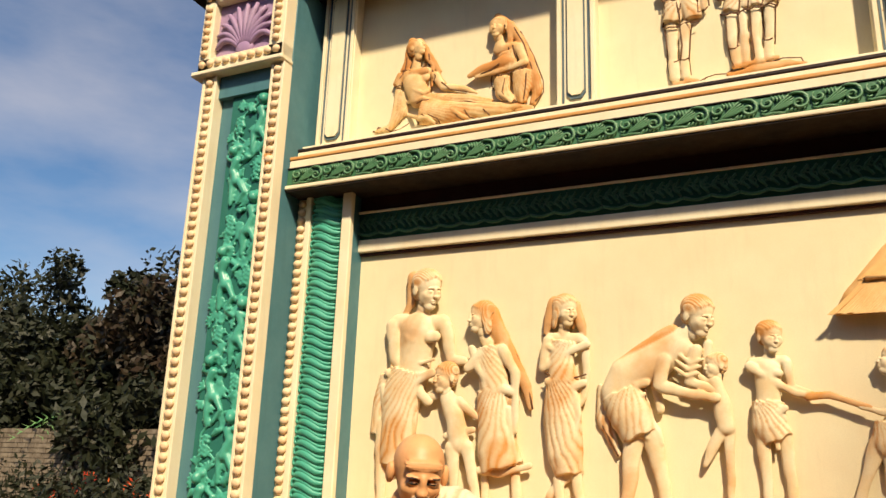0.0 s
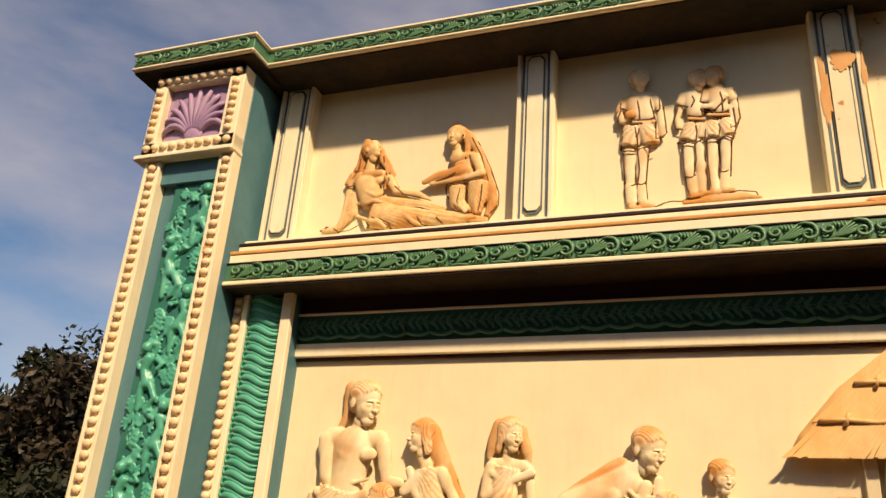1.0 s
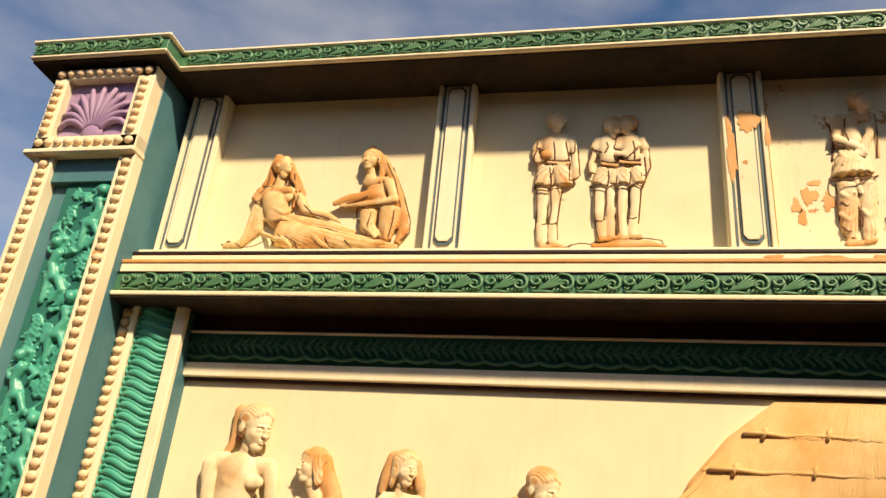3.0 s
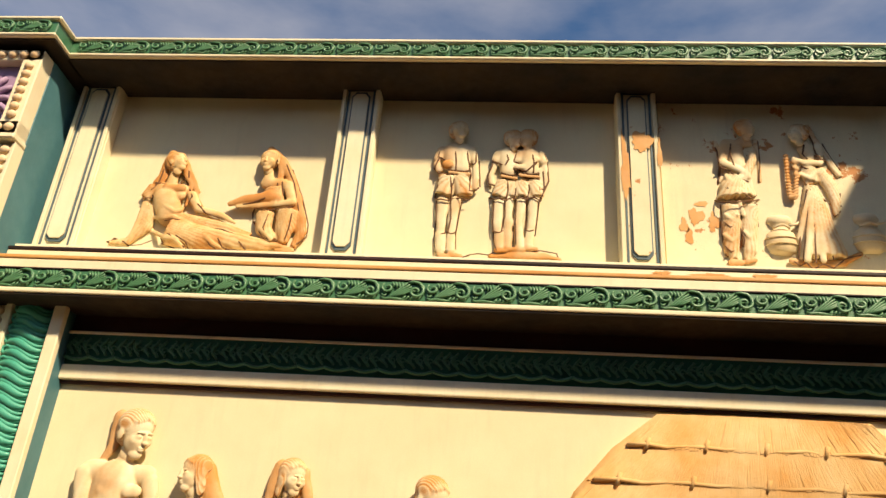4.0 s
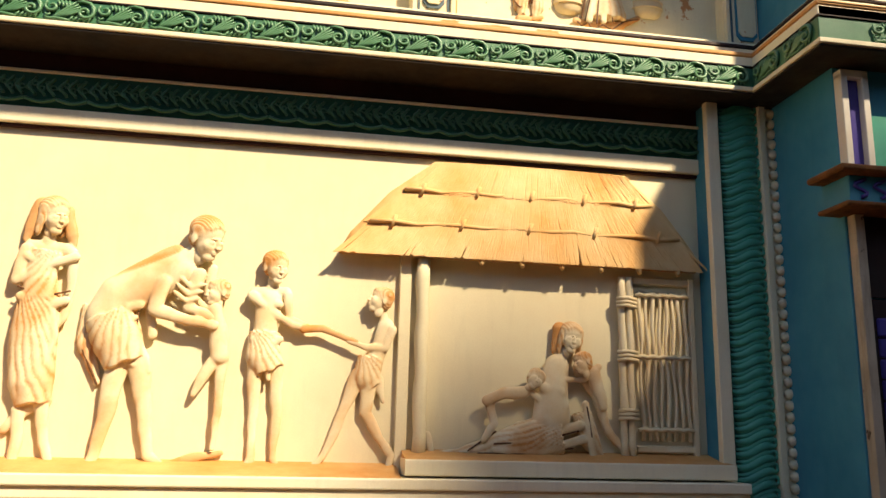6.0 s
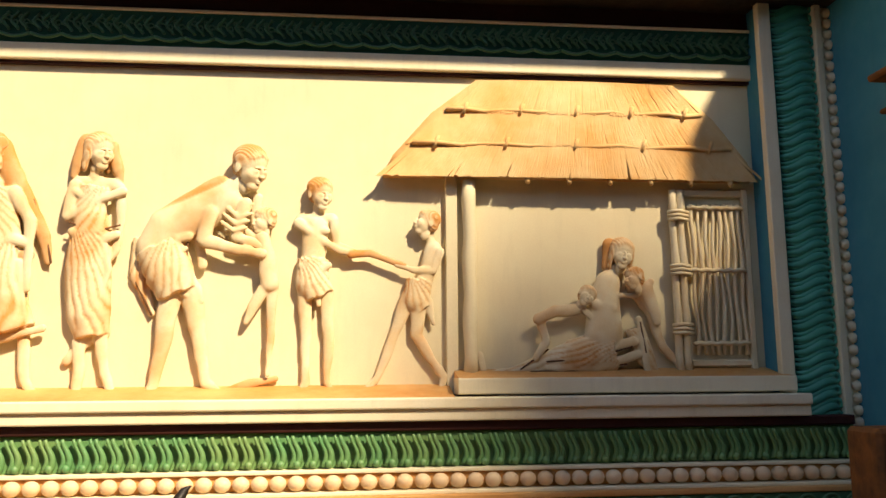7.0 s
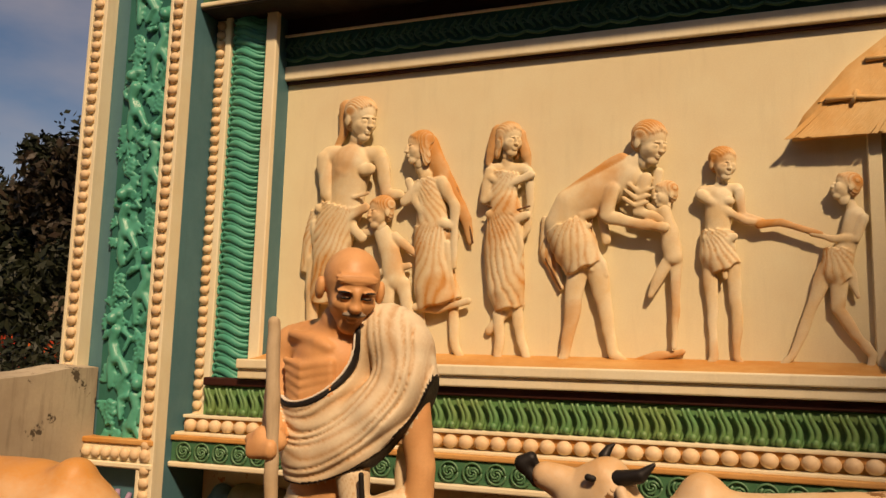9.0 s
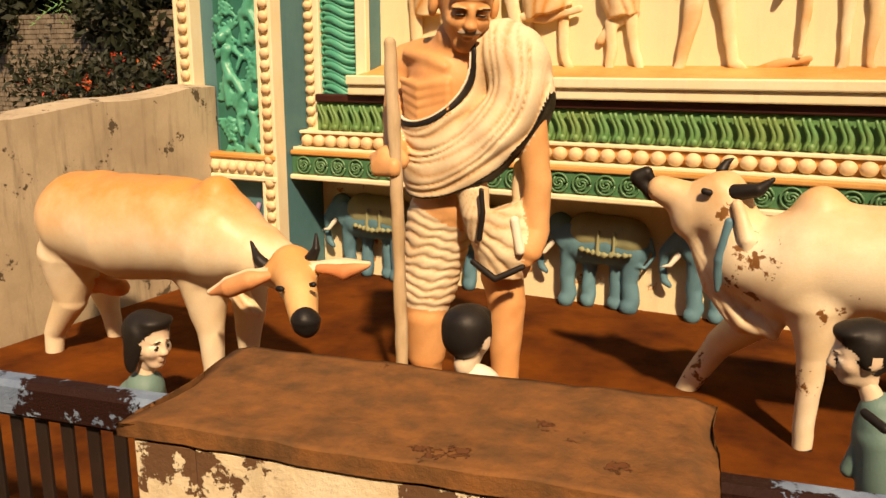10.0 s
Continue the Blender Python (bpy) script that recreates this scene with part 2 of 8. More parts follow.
def lathe(profile, steps=20):
    """A turned body of (radius, z)."""
    bm = bmesh.new()
    rings = [[bm.verts.new((r * math.cos(2 * math.pi * k / steps), r * math.sin(2 * math.pi * k / steps), z)) for k in range(steps)] for r, z in profile]
    for r0, r1 in zip(rings, rings[1:]):
        for k in range(steps):
            bm.faces.new((r0[k], r0[(k + 1) % steps], r1[(k + 1) % steps], r1[k]))
    bm.faces.new(rings[0][::-1])
    bm.faces.new(rings[-1])
    return bm


class Sculpt:
    """Clay: rounded limbs, draped cloth and heads that melt into one another, turned into one mesh of small quads."""

    def __init__(self, step, wall=None, blend=0.011, flat=0.78):
        self.flat, self.apart = flat, {}
        self.step, self.wall, self.blend, self.groups = step, wall, blend, [(step, [])]

    def limb(self, tag, *pts, fold=0, rings=0, beads=0, group=0, blend=0):
        group = self._own(tag, group)
        if self.wall and tag == "skin":
            pts = [(*q[:3], q[3] * (0.84 if q[3] < 0.09 else 0.93)) for q in pts]
        self.groups[group][1].append(("limb", tag, np.array([q[:3] for q in pts], float), np.array([q[3] for q in pts], float), fold, rings, beads, blend))

    def _own(self, tag, group):
        """Parts with a crisp edge are shaped apart from the rest, in finer steps."""
        if tag not in CRISP or group:
            return group
        if tag not in self.apart:
            self.apart[tag] = len(self.groups)
            self.groups.append((self.step * (0.45 if tag == "line" else 0.7), []))
        return self.apart[tag]

    def drape(self, tag, limbs, centre, r0, r1, out, period, group=0):
        """Cloth laid over limbs: a shell of that thickness, gathered in round folds about the centre (x, z), from r0 to r1."""
        group = self._own(tag, group)
        self.groups[group][1].append(("drape", tag, [np.array(q, float) for q in limbs], centre, r0, r1, out, period))

    def blob(self, tag, centre, radii, turn=None, cut=False, group=0, blend=None):
        self.groups[group][1].append(("blob", tag, np.array(centre, float), np.array(radii, float), np.array(turn if turn is not None else np.eye(3)), cut, blend))

    def head(self, x, y, z, size, yaw, pitch, roll, hair="short", skin="skin", dark="ochre", eyes=None):
        """A head of that height; it faces -y at yaw 0 and turns towards +x."""
        turn = np.array((Matrix.Rotation(radians(yaw), 3, "Z") @ Matrix.Rotation(radians(-pitch), 3, "X") @ Matrix.Rotation(radians(roll), 3, "Y")))
        g = len(self.groups)
        self.groups.append((self.step * 0.5, []))
        c, s_ = np.array((x, y, z)), size

        def put(tag, p, r, cut=False, blend=None):
            self.blob(tag, c + turn @ (np.array(p) * s_), np.array(r) * s_, turn, cut, g, blend)
        put(skin, (0, 0.04, 0.13), (0.33, 0.38, 0.36))
        put(skin, (0, -0.10, -0.10), (0.265, 0.27, 0.30))
        put(skin, (0, -0.20, -0.36), (0.15, 0.14, 0.12))
        put(skin, (0, -0.335, 0.07), (0.23, 0.06, 0.05))
        for e in (-1, 1):
            put(skin, (0.125 * e, -0.375, 0.0), (0.085, 0.06, 0.058), True, 0.03)
            put(eyes or skin, (0.12 * e, -0.315, -0.005), (0.066, 0.05, 0.040), False, 0.006)
            put(skin, (0.15 * e, -0.262, -0.10), (0.09, 0.07, 0.07), False, 0.03)
            put(skin, (0.345 * e, 0.05, -0.02), (0.045, 0.085, 0.13), False, 0.01)
            if eyes:
                put(dark, (0.125 * e, -0.375, 0.085), (0.085, 0.02, 0.014), False, 0.004)
                put(dark, (0.12 * e, -0.358, -0.005), (0.026, 0.02, 0.028), False, 0.003)
        put(skin, (0, -0.385, -0.03), (0.042, 0.06, 0.11))
        put(skin, (0, -0.425, -0.115), (0.065, 0.062, 0.042))
        put(skin, (0, -0.36, -0.225), (0.075, 0.04, 0.024), False, 0.01)
        put(skin, (0, -0.35, -0.272), (0.062, 0.04, 0.026), False, 0.01)
        put(skin, (0, -0.405, -0.25), (0.06, 0.012, 0.004), True, 0.005)
        put(skin, (0, 0.05, -0.40), (0.17, 0.18, 0.22))
        if hair == "bald":
            for e in (-1, 1):
                put(skin, (0.37 * e, 0.05, -0.02), (0.045, 0.08, 0.13), False, 0.01)
                put("tash", (0.055 * e, -0.385, -0.19), (0.085, 0.04, 0.024), False, 0.008)
                put("brow", (0.13 * e, -0.37, 0.068), (0.09, 0.03, 0.013), False, 0.006)
                put("brow", (0.13 * e, -0.363, -0.005), (0.055, 0.014, 0.010), False, 0.004)
            for k in range(2):
                put(skin, (0, -0.338 + 0.02 * k, 0.18 + 0.06 * k), (0.17, 0.022, 0.008), False, 0.03)
        else:
            put(dark, (0, 0.10, 0.20), (0.395, 0.40, 0.345))
            put(dark, (0, 0.20, 0.0), (0.33, 0.26, 0.30))
            for k in range(-2, 3):
                put(dark, (0.095 * k, -0.20 + 0.02 * abs(k), 0.36 - 0.04 * abs(k)), (0.07, 0.12, 0.06), False, 0.012)
            if hair in ("long", "girl", "bun"):
                for e in (-1, 1):
                    put(dark, (0.315 * e, 0.04, -0.02), (0.085, 0.18, 0.33))
                    put(dark, (0.32 * e, 0.10, -0.30), (0.085, 0.15, 0.26))
            if hair == "bun":
                put(dark, (0.0, 0.42, 0.02), (0.17, 0.17, 0.18))
            if hair in ("boy", "girl"):
                for e in (-1, 1):
                    put(dark, (0.33 * e, -0.02, 0.02), (0.05, 0.09, 0.16), False, 0.01)
                put(dark, (0.05, -0.18, 0.40), (0.30, 0.20, 0.12))

    def _field(self, step, prims):
        lo, hi = [], []
        for p in prims:
            if p[0] == "drape":
                q = np.concatenate(p[2])
                r = q[:, 3].max() + p[6] + 0.02
                lo.append(q[:, :3].min(0) - r), hi.append(q[:, :3].max(0) + r)
            elif p[0] == "limb":
                r = p[3].max() + 0.02
                lo.append(p[2].min(0) - r), hi.append(p[2].max(0) + r)
            else:
                lo.append(p[2] - p[3].max() - 0.01), hi.append(p[2] + p[3].max() + 0.01)
        low, high = np.min(lo, 0) - 3 * step, np.max(hi, 0) + 3 * step
        if self.wall:
            high[1] = min(high[1], self.wall + step)
        n = np.maximum(np.ceil((high - low) / step).astype(int) + 1, 4)
        field, owner, paint, nearest = np.full(n, 1.0), np.zeros(n, np.int8), np.zeros(n), np.full(n, 9.0)
        ax = [low[i] + step * np.arange(n[i]) for i in range(3)]
        for p, a, b in zip(prims, lo, hi):
            i0 = np.clip(((a - 0.05 - low) / step).astype(int), 0, n - 1)
            i1 = np.clip(((b + 0.05 - low) / step).astype(int) + 2, 1, n)
            sl = tuple(slice(q, w) for q, w in zip(i0, i1))
            if any(q >= w for q, w in zip(i0, i1)):
                continue
            g = np.stack(np.meshgrid(*[ax[i][sl[i]] for i in range(3)], indexing="ij"), -1)
            k = self.blend
            valley = None
            if p[0] == "drape":
                _, tag, limbs, centre, r0, r1, out, period = p
                d, k, cut = None, 0.004, False
                for q in limbs:
                    for pa, pb in zip(q, q[1:]):
                        v = pb[:3] - pa[:3]
                        t = np.clip(((g - pa[:3]) @ v) / max(v @ v, 1e-9), 0, 1)
                        e = np.linalg.norm(g - pa[:3] - t[..., None] * v, axis=-1) - (pa[3] + (pb[3] - pa[3]) * t)
                        h = 1 if d is None else np.clip(0.5 + 0.5 * (d - e) / 0.06, 0, 1)
                        d = e if d is None else d + (e - d) * h - 0.06 * h * (1 - h)
                rho = np.hypot(g[..., 0] - centre[0], g[..., 2] - centre[1])
                swing = np.arctan2(g[..., 2] - centre[1], g[..., 0] - centre[0])
                d = d - out
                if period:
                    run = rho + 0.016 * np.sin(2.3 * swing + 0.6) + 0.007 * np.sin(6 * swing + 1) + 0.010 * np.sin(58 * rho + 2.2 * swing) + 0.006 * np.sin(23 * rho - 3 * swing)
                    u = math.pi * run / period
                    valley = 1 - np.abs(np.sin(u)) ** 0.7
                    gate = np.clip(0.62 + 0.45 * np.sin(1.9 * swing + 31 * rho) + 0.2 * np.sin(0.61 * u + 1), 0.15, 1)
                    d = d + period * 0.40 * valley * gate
                d = np.maximum(d, np.maximum(r0 - rho, rho - r1))
            elif p[0] == "limb":
                _, tag, pts, rad, fold, rings, beads, bl = p
                k = bl or (min(0.006, self.blend) if tag in CRISP else self.blend)
                d = None
                for pa, pb, ra, rb in zip(pts, pts[1:], rad, rad[1:]):
                    v = pb - pa
                    t = np.clip(((g - pa) @ v) / max(v @ v, 1e-9), 0, 1)
                    e = np.linalg.norm(g - pa - t[..., None] * v, axis=-1) - (ra + (rb - ra) * t)
                    if beads:
                        e -= 0.006 * np.sin(2 * math.pi * t * beads)
                    d = e if d is None else np.minimum(d, e)
                v = pts[-1] - pts[0]
                warp = np.sin(g @ np.array((23.0, 11.0, 17.0))) + np.sin(g @ np.array((-37.0, 19.0, 29.0))) + 0.6 * np.sin(g @ np.array((61.0, 43.0, -53.0)))
                if fold:                      # rounded ridges with sharp valleys along the limb
                    wave = fold * 0.0036
                    long = max(np.linalg.norm(v), 2.2 * rad.max())
                    w0 = np.array((v[0], v[2])) / max(np.linalg.norm(v), 1e-6)
                    side = 1 if (abs(pts[0, 0]) * 37) % 1 > 0.5 else -1
                    hub = np.array((pts[0, 0] + side * w0[1] * rad[0] * 0.8, pts[0, 2] - side * w0[0] * rad[0] * 0.8)) - w0 * 0.3 * long
                    qx, qz = g[..., 0] - hub[0], g[..., 2] - hub[1]
                    fan = np.arctan2(qx * w0[1] - qz * w0[0], qx * w0[0] + qz * w0[1])
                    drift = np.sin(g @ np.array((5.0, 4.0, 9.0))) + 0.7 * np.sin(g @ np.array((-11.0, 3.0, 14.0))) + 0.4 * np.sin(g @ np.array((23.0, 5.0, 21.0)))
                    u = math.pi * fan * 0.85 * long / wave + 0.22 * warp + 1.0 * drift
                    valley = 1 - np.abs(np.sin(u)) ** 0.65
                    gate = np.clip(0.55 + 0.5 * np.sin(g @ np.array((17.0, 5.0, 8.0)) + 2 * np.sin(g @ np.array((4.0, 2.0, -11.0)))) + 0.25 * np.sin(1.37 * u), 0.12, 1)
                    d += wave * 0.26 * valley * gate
                    for end, before in ((pts[-1], pts[-2]), (pts[0], pts[1])):       # cut square at the hem
                        w_ = (end - before) / np.linalg.norm(end - before)
                        d = np.maximum(d, (g - end) @ w_ - 0.012 - 0.006 * np.sin(u))
                elif rings:
                    u = rings * 4.5 * (g[..., 2] + 0.12 * g[..., 0]) + 0.5 * warp
                    valley = 1 - np.abs(np.sin(u)) ** 0.7
                    d += 0.009 * valley
                else:
                    d += min(0.0024, 0.05 * rad.max(), 0.00012 / rad.max()) * warp
                cut = False
            else:
                _, tag, c, r, turn, cut, bl = p
                q = (g - c) @ turn
                k0, k1 = np.linalg.norm(q / r, axis=-1), np.linalg.norm(q / (r * r), axis=-1)
                d = k0 * (k0 - 1) / np.maximum(k1, 1e-6)
                k = bl or (min(0.006, self.blend) if tag in CRISP else self.blend)
                if tag == "ochre" and not cut:
                    lock = np.abs(np.sin(210 * q[..., 0] + 60 * q[..., 1] + 1.6 * np.sin(34 * q[..., 2] + 9 * q[..., 0])))
                    d = d + 0.0052 * (1 - lock ** 0.7)
                    valley = 1.5 - 1.15 * lock
            old, code = field[sl], TAGS.index(tag)
            if cut:
                h = np.clip(0.5 - 0.5 * (old + d) / k, 0, 1)
                field[sl] = old + (-d - old) * h + k * h * (1 - h)
                continue
            h = np.clip(0.5 + 0.5 * (old - d) / k, 0, 1)
            field[sl] = old + (d - old) * h - k * h * (1 - h)
            first = d < nearest[sl]
            owner[sl], nearest[sl] = np.where(first, code, owner[sl]), np.where(first, d, nearest[sl])
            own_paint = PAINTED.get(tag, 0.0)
            # valleys of folds and hair take more of the material's darker paint tone
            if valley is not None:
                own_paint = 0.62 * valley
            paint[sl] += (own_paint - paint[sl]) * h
        for i in range(3):
            edge = [slice(None)] * 3
            for j in (0, -1):
                edge[i] = j
                field[tuple(edge)] = np.maximum(field[tuple(edge)], step * 0.4)
        return field, owner, paint, low

    def make(self, name, mats, label="", category="", group="", parent=None, top=None):
        """One mesh object. mats: material by tag. top: paints from above with the second tone from that height up, over that many metres."""
        V, Q, M, W, count = [], [], [], [], 0
        slots = list(dict.fromkeys(mats.values()))
        for step, prims in self.groups:
            if not prims:
                continue
            f, own, pnt, low = self._field(step, prims)
            n = np.array(f.shape)
            inside = f < 0
            cells = n - 1
            total, hits = np.zeros((*cells, 3)), np.zeros(cells)
            grid = np.stack(np.meshgrid(*[np.arange(c) for c in cells], indexing="ij"), -1).astype(float)
            corner = lambda arr, o: arr[o[0]:o[0] + cells[0], o[1]:o[1] + cells[1], o[2]:o[2] + cells[2]]
            for axis in range(3):
                for u in (0, 1):
                    for w in (0, 1):
                        o0 = [0, 0, 0]
                        o0[(axis + 1) % 3], o0[(axis + 2) % 3] = u, w
                        o1 = list(o0)
                        o1[axis] = 1
                        fa, fb = corner(f, o0), corner(f, o1)
                        cross = (fa < 0) != (fb < 0)
                        t = np.where(cross, fa / np.where(cross, fa - fb, 1), 0)
                        for i in range(3):
                            total[..., i] += np.where(cross, o0[i] + (t if i == axis else 0), 0)
                        hits += cross
            live = hits > 0
            index = np.full(cells, -1)
            index[live] = np.arange(live.sum())
            verts = low + step * (grid[live] + total[live] / hits[live][:, None])
            ids = tuple(np.minimum(grid[live].astype(int) + (total[live] / hits[live][:, None] > 0.5), n - 1).T)
            vown, vpnt = own[ids], pnt[ids]
            quads = []
            for axis in range(3):
                b, c = (axis + 1) % 3, (axis + 2) % 3
                core = [slice(None)] * 3
                core[b], core[c] = slice(1, -1), slice(1, -1)
                s0, s1 = list(core), list(core)
                s0[axis], s1[axis] = slice(0, -1), slice(1, None)
                i0, i1 = inside[tuple(s0)], inside[tuple(s1)]

                def at(db, dc):
                    q = [slice(None)] * 3
                    q[b] = slice(1 - db, cells[b] - db)
                    q[c] = slice(1 - dc, cells[c] - dc)
                    return index[tuple(q)]
                ring = np.stack([at(0, 0), at(1, 0), at(1, 1), at(0, 1)], -1)
                quads += [ring[i0 & ~i1], ring[~i0 & i1][:, ::-1]]
            quads = np.concatenate(quads)
            V.append(verts), Q.append(quads + count), W.append(vpnt)
            tags = vown[quads[:, 0]]
            lut = np.array([slots.index(mats[t]) if t in mats else 0 for t in TAGS])
            M.append(lut[tags])
            count += len(verts)
        V, Q, M, W = np.concatenate(V), np.concatenate(Q), np.concatenate(M), np.concatenate(W)
        if self.wall:                               # low relief: pressed towards the wall
            V[:, 1] = self.wall - (self.wall - V[:, 1]) * self.flat
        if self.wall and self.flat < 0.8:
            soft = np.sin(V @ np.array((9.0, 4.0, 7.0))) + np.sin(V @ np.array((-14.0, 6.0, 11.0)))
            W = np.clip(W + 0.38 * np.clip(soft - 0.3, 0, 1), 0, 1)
        if top:
            W = np.clip(W + np.clip((V[:, 2] - top[0]) / top[1], 0, 1) * top[2], 0, 1)
        me = bpy.data.meshes.new(name)
        me.vertices.add(len(V))
        me.vertices.foreach_set("co", V.astype(np.float32).ravel())
        me.loops.add(4 * len(Q))
        me.loops.foreach_set("vertex_index", Q.astype(np.int32).ravel())
        me.polygons.add(len(Q))
        me.polygons.foreach_set("loop_start", np.arange(0, 4 * len(Q), 4, dtype=np.int32))
        me.polygons.foreach_set("material_index", M.astype(np.int32))
        me.update(calc_edges=True)
        me.validate()
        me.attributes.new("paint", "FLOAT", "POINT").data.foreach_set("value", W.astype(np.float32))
        for m in slots:
            me.materials.append(m)
        me.shade_smooth()
        ob = new(name, me)
        if parent:
            ob.parent = parent
        return tagged(ob, label, category, group)


TAGS = ["skin", "cloth", "ochre", "border", "paper", "hide", "muzzle", "hoof", "ear", "horn", "udder", "eyew", "blue",
        "shirt", "strap", "black", "tash", "brow", "wood", "rug", "line"]
CRISP = {"line", "horn", "ear", "muzzle", "eyew", "hoof", "border", "paper", "strap", "blue", "brow", "tash", "shirt"}
PAINTED = {"ochre": 0.62, "tash": 0.3}
# Brown of drawn outlines, also stands in for shade in the creases.
LINE = material("outline_and_crease_shade", (0.16, 0.07, 0.025), (0.09, 0.035, 0.012), 0.7, streak=0)
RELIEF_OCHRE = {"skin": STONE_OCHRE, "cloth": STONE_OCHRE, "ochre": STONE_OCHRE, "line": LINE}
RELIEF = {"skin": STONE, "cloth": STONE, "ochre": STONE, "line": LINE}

# ---- the large structure ----
W, F, FLOOR = 4.5, 4.33, 0.08          # relief wall, frame round it, courtyard floor
XL, XR = -2.90, 2.30                   # sides of the great relief panel

bm = bmesh.new()
bmesh.ops.create_grid(bm, x_segments=2, y_segments=2, size=1500)
tagged(part("ground", bm, GROUND), "bare dusty brown ground round the monument", "ground", kind="structure")
tagged(part("floor", boxes((-3.87, 6.2, 1.0, 4.52, 0.004, FLOOR)), EARTH), "dark red-brown cement courtyard floor", "floor", kind="structure")

tagged(part("wall_north", boxes((-3.40, 2.80, W, W + 0.3, 0, 5.37), bevel=0), CREAM), "cream painted wall behind the reliefs", "wall", kind="structure")
tagged(part("wall_panel", boxes((0.78, 2.42, W - 0.012, W + 0.05, 4.02, 5.365), bevel=0), CREAM_WORN), "cream upper wall panel with flaking paint", "wall panel", kind="structure")

# base wall behind the elephants
tagged(part("wall_base", boxes((-3.36, 2.76, W - 0.02, W + 0.05, FLOOR, 0.78), bevel=0), CREAM_WORN), "peach base wall with worn plaster", "wall", kind="structure")


# ornaments, each built once
def leaf_piece(width, height, flip):
    """A curled acanthus leaf: waved ribs that end in a small scroll."""
    bm = bmesh.new()
    for k, (dz, r) in enumerate(((0.0, 0.30), (0.34, 0.20), (0.60, 0.15))):
        pts, rad = [], []
        for i in range(9):
            t = i / 8
            pts.append(((t - 0.5) * width * (0.98 - 0.05 * k), -0.012 - 0.014 * math.sin(math.pi * t), height * (dz + 0.26 * math.sin(t * 5.2 + 0.4) - 0.25 * t)))
            rad.append(height * r * (0.45 + 0.75 * math.sin(math.pi * min(t * 0.9 + 0.1, 1))))
        tube(bm, pts, rad, 6)
    pts, rad = [], []
    for i in range(10):
        a = i * 0.72
        q = height * 0.42 * (1 - i / 12)
        pts.append((-width * 0.44 + q * math.cos(a), -0.022, height * 0.32 + q * math.sin(a)))
        rad.append(height * 0.14)
    tube(bm, pts, rad, 6)
    if flip:
        bmesh.ops.scale(bm, vec=(-1, 1, 1), verts=bm.verts)
        bmesh.ops.reverse_faces(bm, faces=bm.faces)
    return bm


def upright_leaf(width, height):
    bm = bmesh.new()
    for side, r in ((-1, 0.24), (0.15, 0.30)):
        pts, rad = [], []
        for i in range(9):
            t = i / 8
            pts.append((width * (0.30 * side + 0.24 * math.sin(t * 4.6)), -0.014 - 0.016 * t, height * (t - 0.5) * 0.92))
            rad.append(width * r * (0.9 - 0.5 * t))
        tube(bm, pts, rad, 6)
    ball(bm, width * 0.12, -0.03, -height * 0.38, width * 0.26, 0.016, width * 0.26, 8, 6)
    return bm


def scroll_piece(length, height):
    """An acanthus wave: nested leaf ribs that sweep up to the right and curl into a volute."""
    bm = bmesh.new()

    def rib(pts, r, lift=0.008):
        n = len(pts)
        tube(bm, [(length * x, -lift, height * z) for x, z in pts], [height * r * (0.45 + 0.75 * math.sin(math.pi * (0.12 + 0.8 * i / (n - 1)))) for i in range(n)], 5)

    def volute(cx, cz, r0, start, turns, way, r):
        n = 18
        rib([(cx + (r0 * (1 - 0.85 * i / n)) * height / length * 1.15 * math.cos(start + way * turns * 6.283 * i / n), cz + r0 * (1 - 0.85 * i / n) * math.sin(start + way * turns * 6.283 * i / n)) for i in range(n)], r, 0.011)
    for k in range(5):                      # ribs of the great leaf
        x0, z0 = 0.16 + 0.075 * k, 0.10 + 0.035 * k
        x1, z1 = 0.60 + 0.045 * k, 0.93 - 0.11 * k
        rib([(x0 + (x1 - x0) * t, z0 + (z1 - z0) * (t ** 1.5) + 0.10 * math.sin(math.pi * t)) for t in (0, 0.2, 0.4, 0.6, 0.8, 1.0)], 0.062)
    rib([(0.60, 0.92), (0.72, 0.97), (0.86, 0.90), (0.95, 0.70), (0.94, 0.42), (0.86, 0.22)], 0.075)
    volute(0.79, 0.46, 0.34, 0.9, 1.35, -1, 0.075)
    volute(0.15, 0.62, 0.27, 2.2, 1.15, 1, 0.070)
    for k in range(4):                      # small leaves above the stem
        rib([(0.24 + 0.075 * k, 0.94), (0.28 + 0.07 * k, 0.80 - 0.03 * k), (0.27 + 0.075 * k, 0.64 - 0.05 * k)], 0.055)
    for k in range(5):                      # and below it
        rib([(0.46 + 0.10 * k, 0.05), (0.53 + 0.09 * k, 0.13 + 0.02 * k), (0.56 + 0.085 * k, 0.24)], 0.052)
    rib([(0.02, 0.14), (0.10, 0.06), (0.24, 0.10), (0.38, 0.07), (0.52, 0.04)], 0.065)
    rib([(0.02, 0.30), (0.07, 0.20), (0.13, 0.30)], 0.055)
    return bm


def rosette_piece(size):
    bm = bmesh.new()
    ring = [(size * 0.42 * math.cos(2 * math.pi * i / 16), -0.006, size * 0.42 * math.sin(2 * math.pi * i / 16)) for i in range(17)]
    tube(bm, ring, [size * 0.055] * 17, 5)
    for k in range(3):
        pts = [(size * 0.30 * (1 - i / 9) * math.cos(2.1 * k + i * 0.55), -0.007, size * 0.30 * (1 - i / 9) * math.sin(2.1 * k + i * 0.55)) for i in range(8)]
        tube(bm, pts, [size * 0.06] * 8, 5)
    return bm


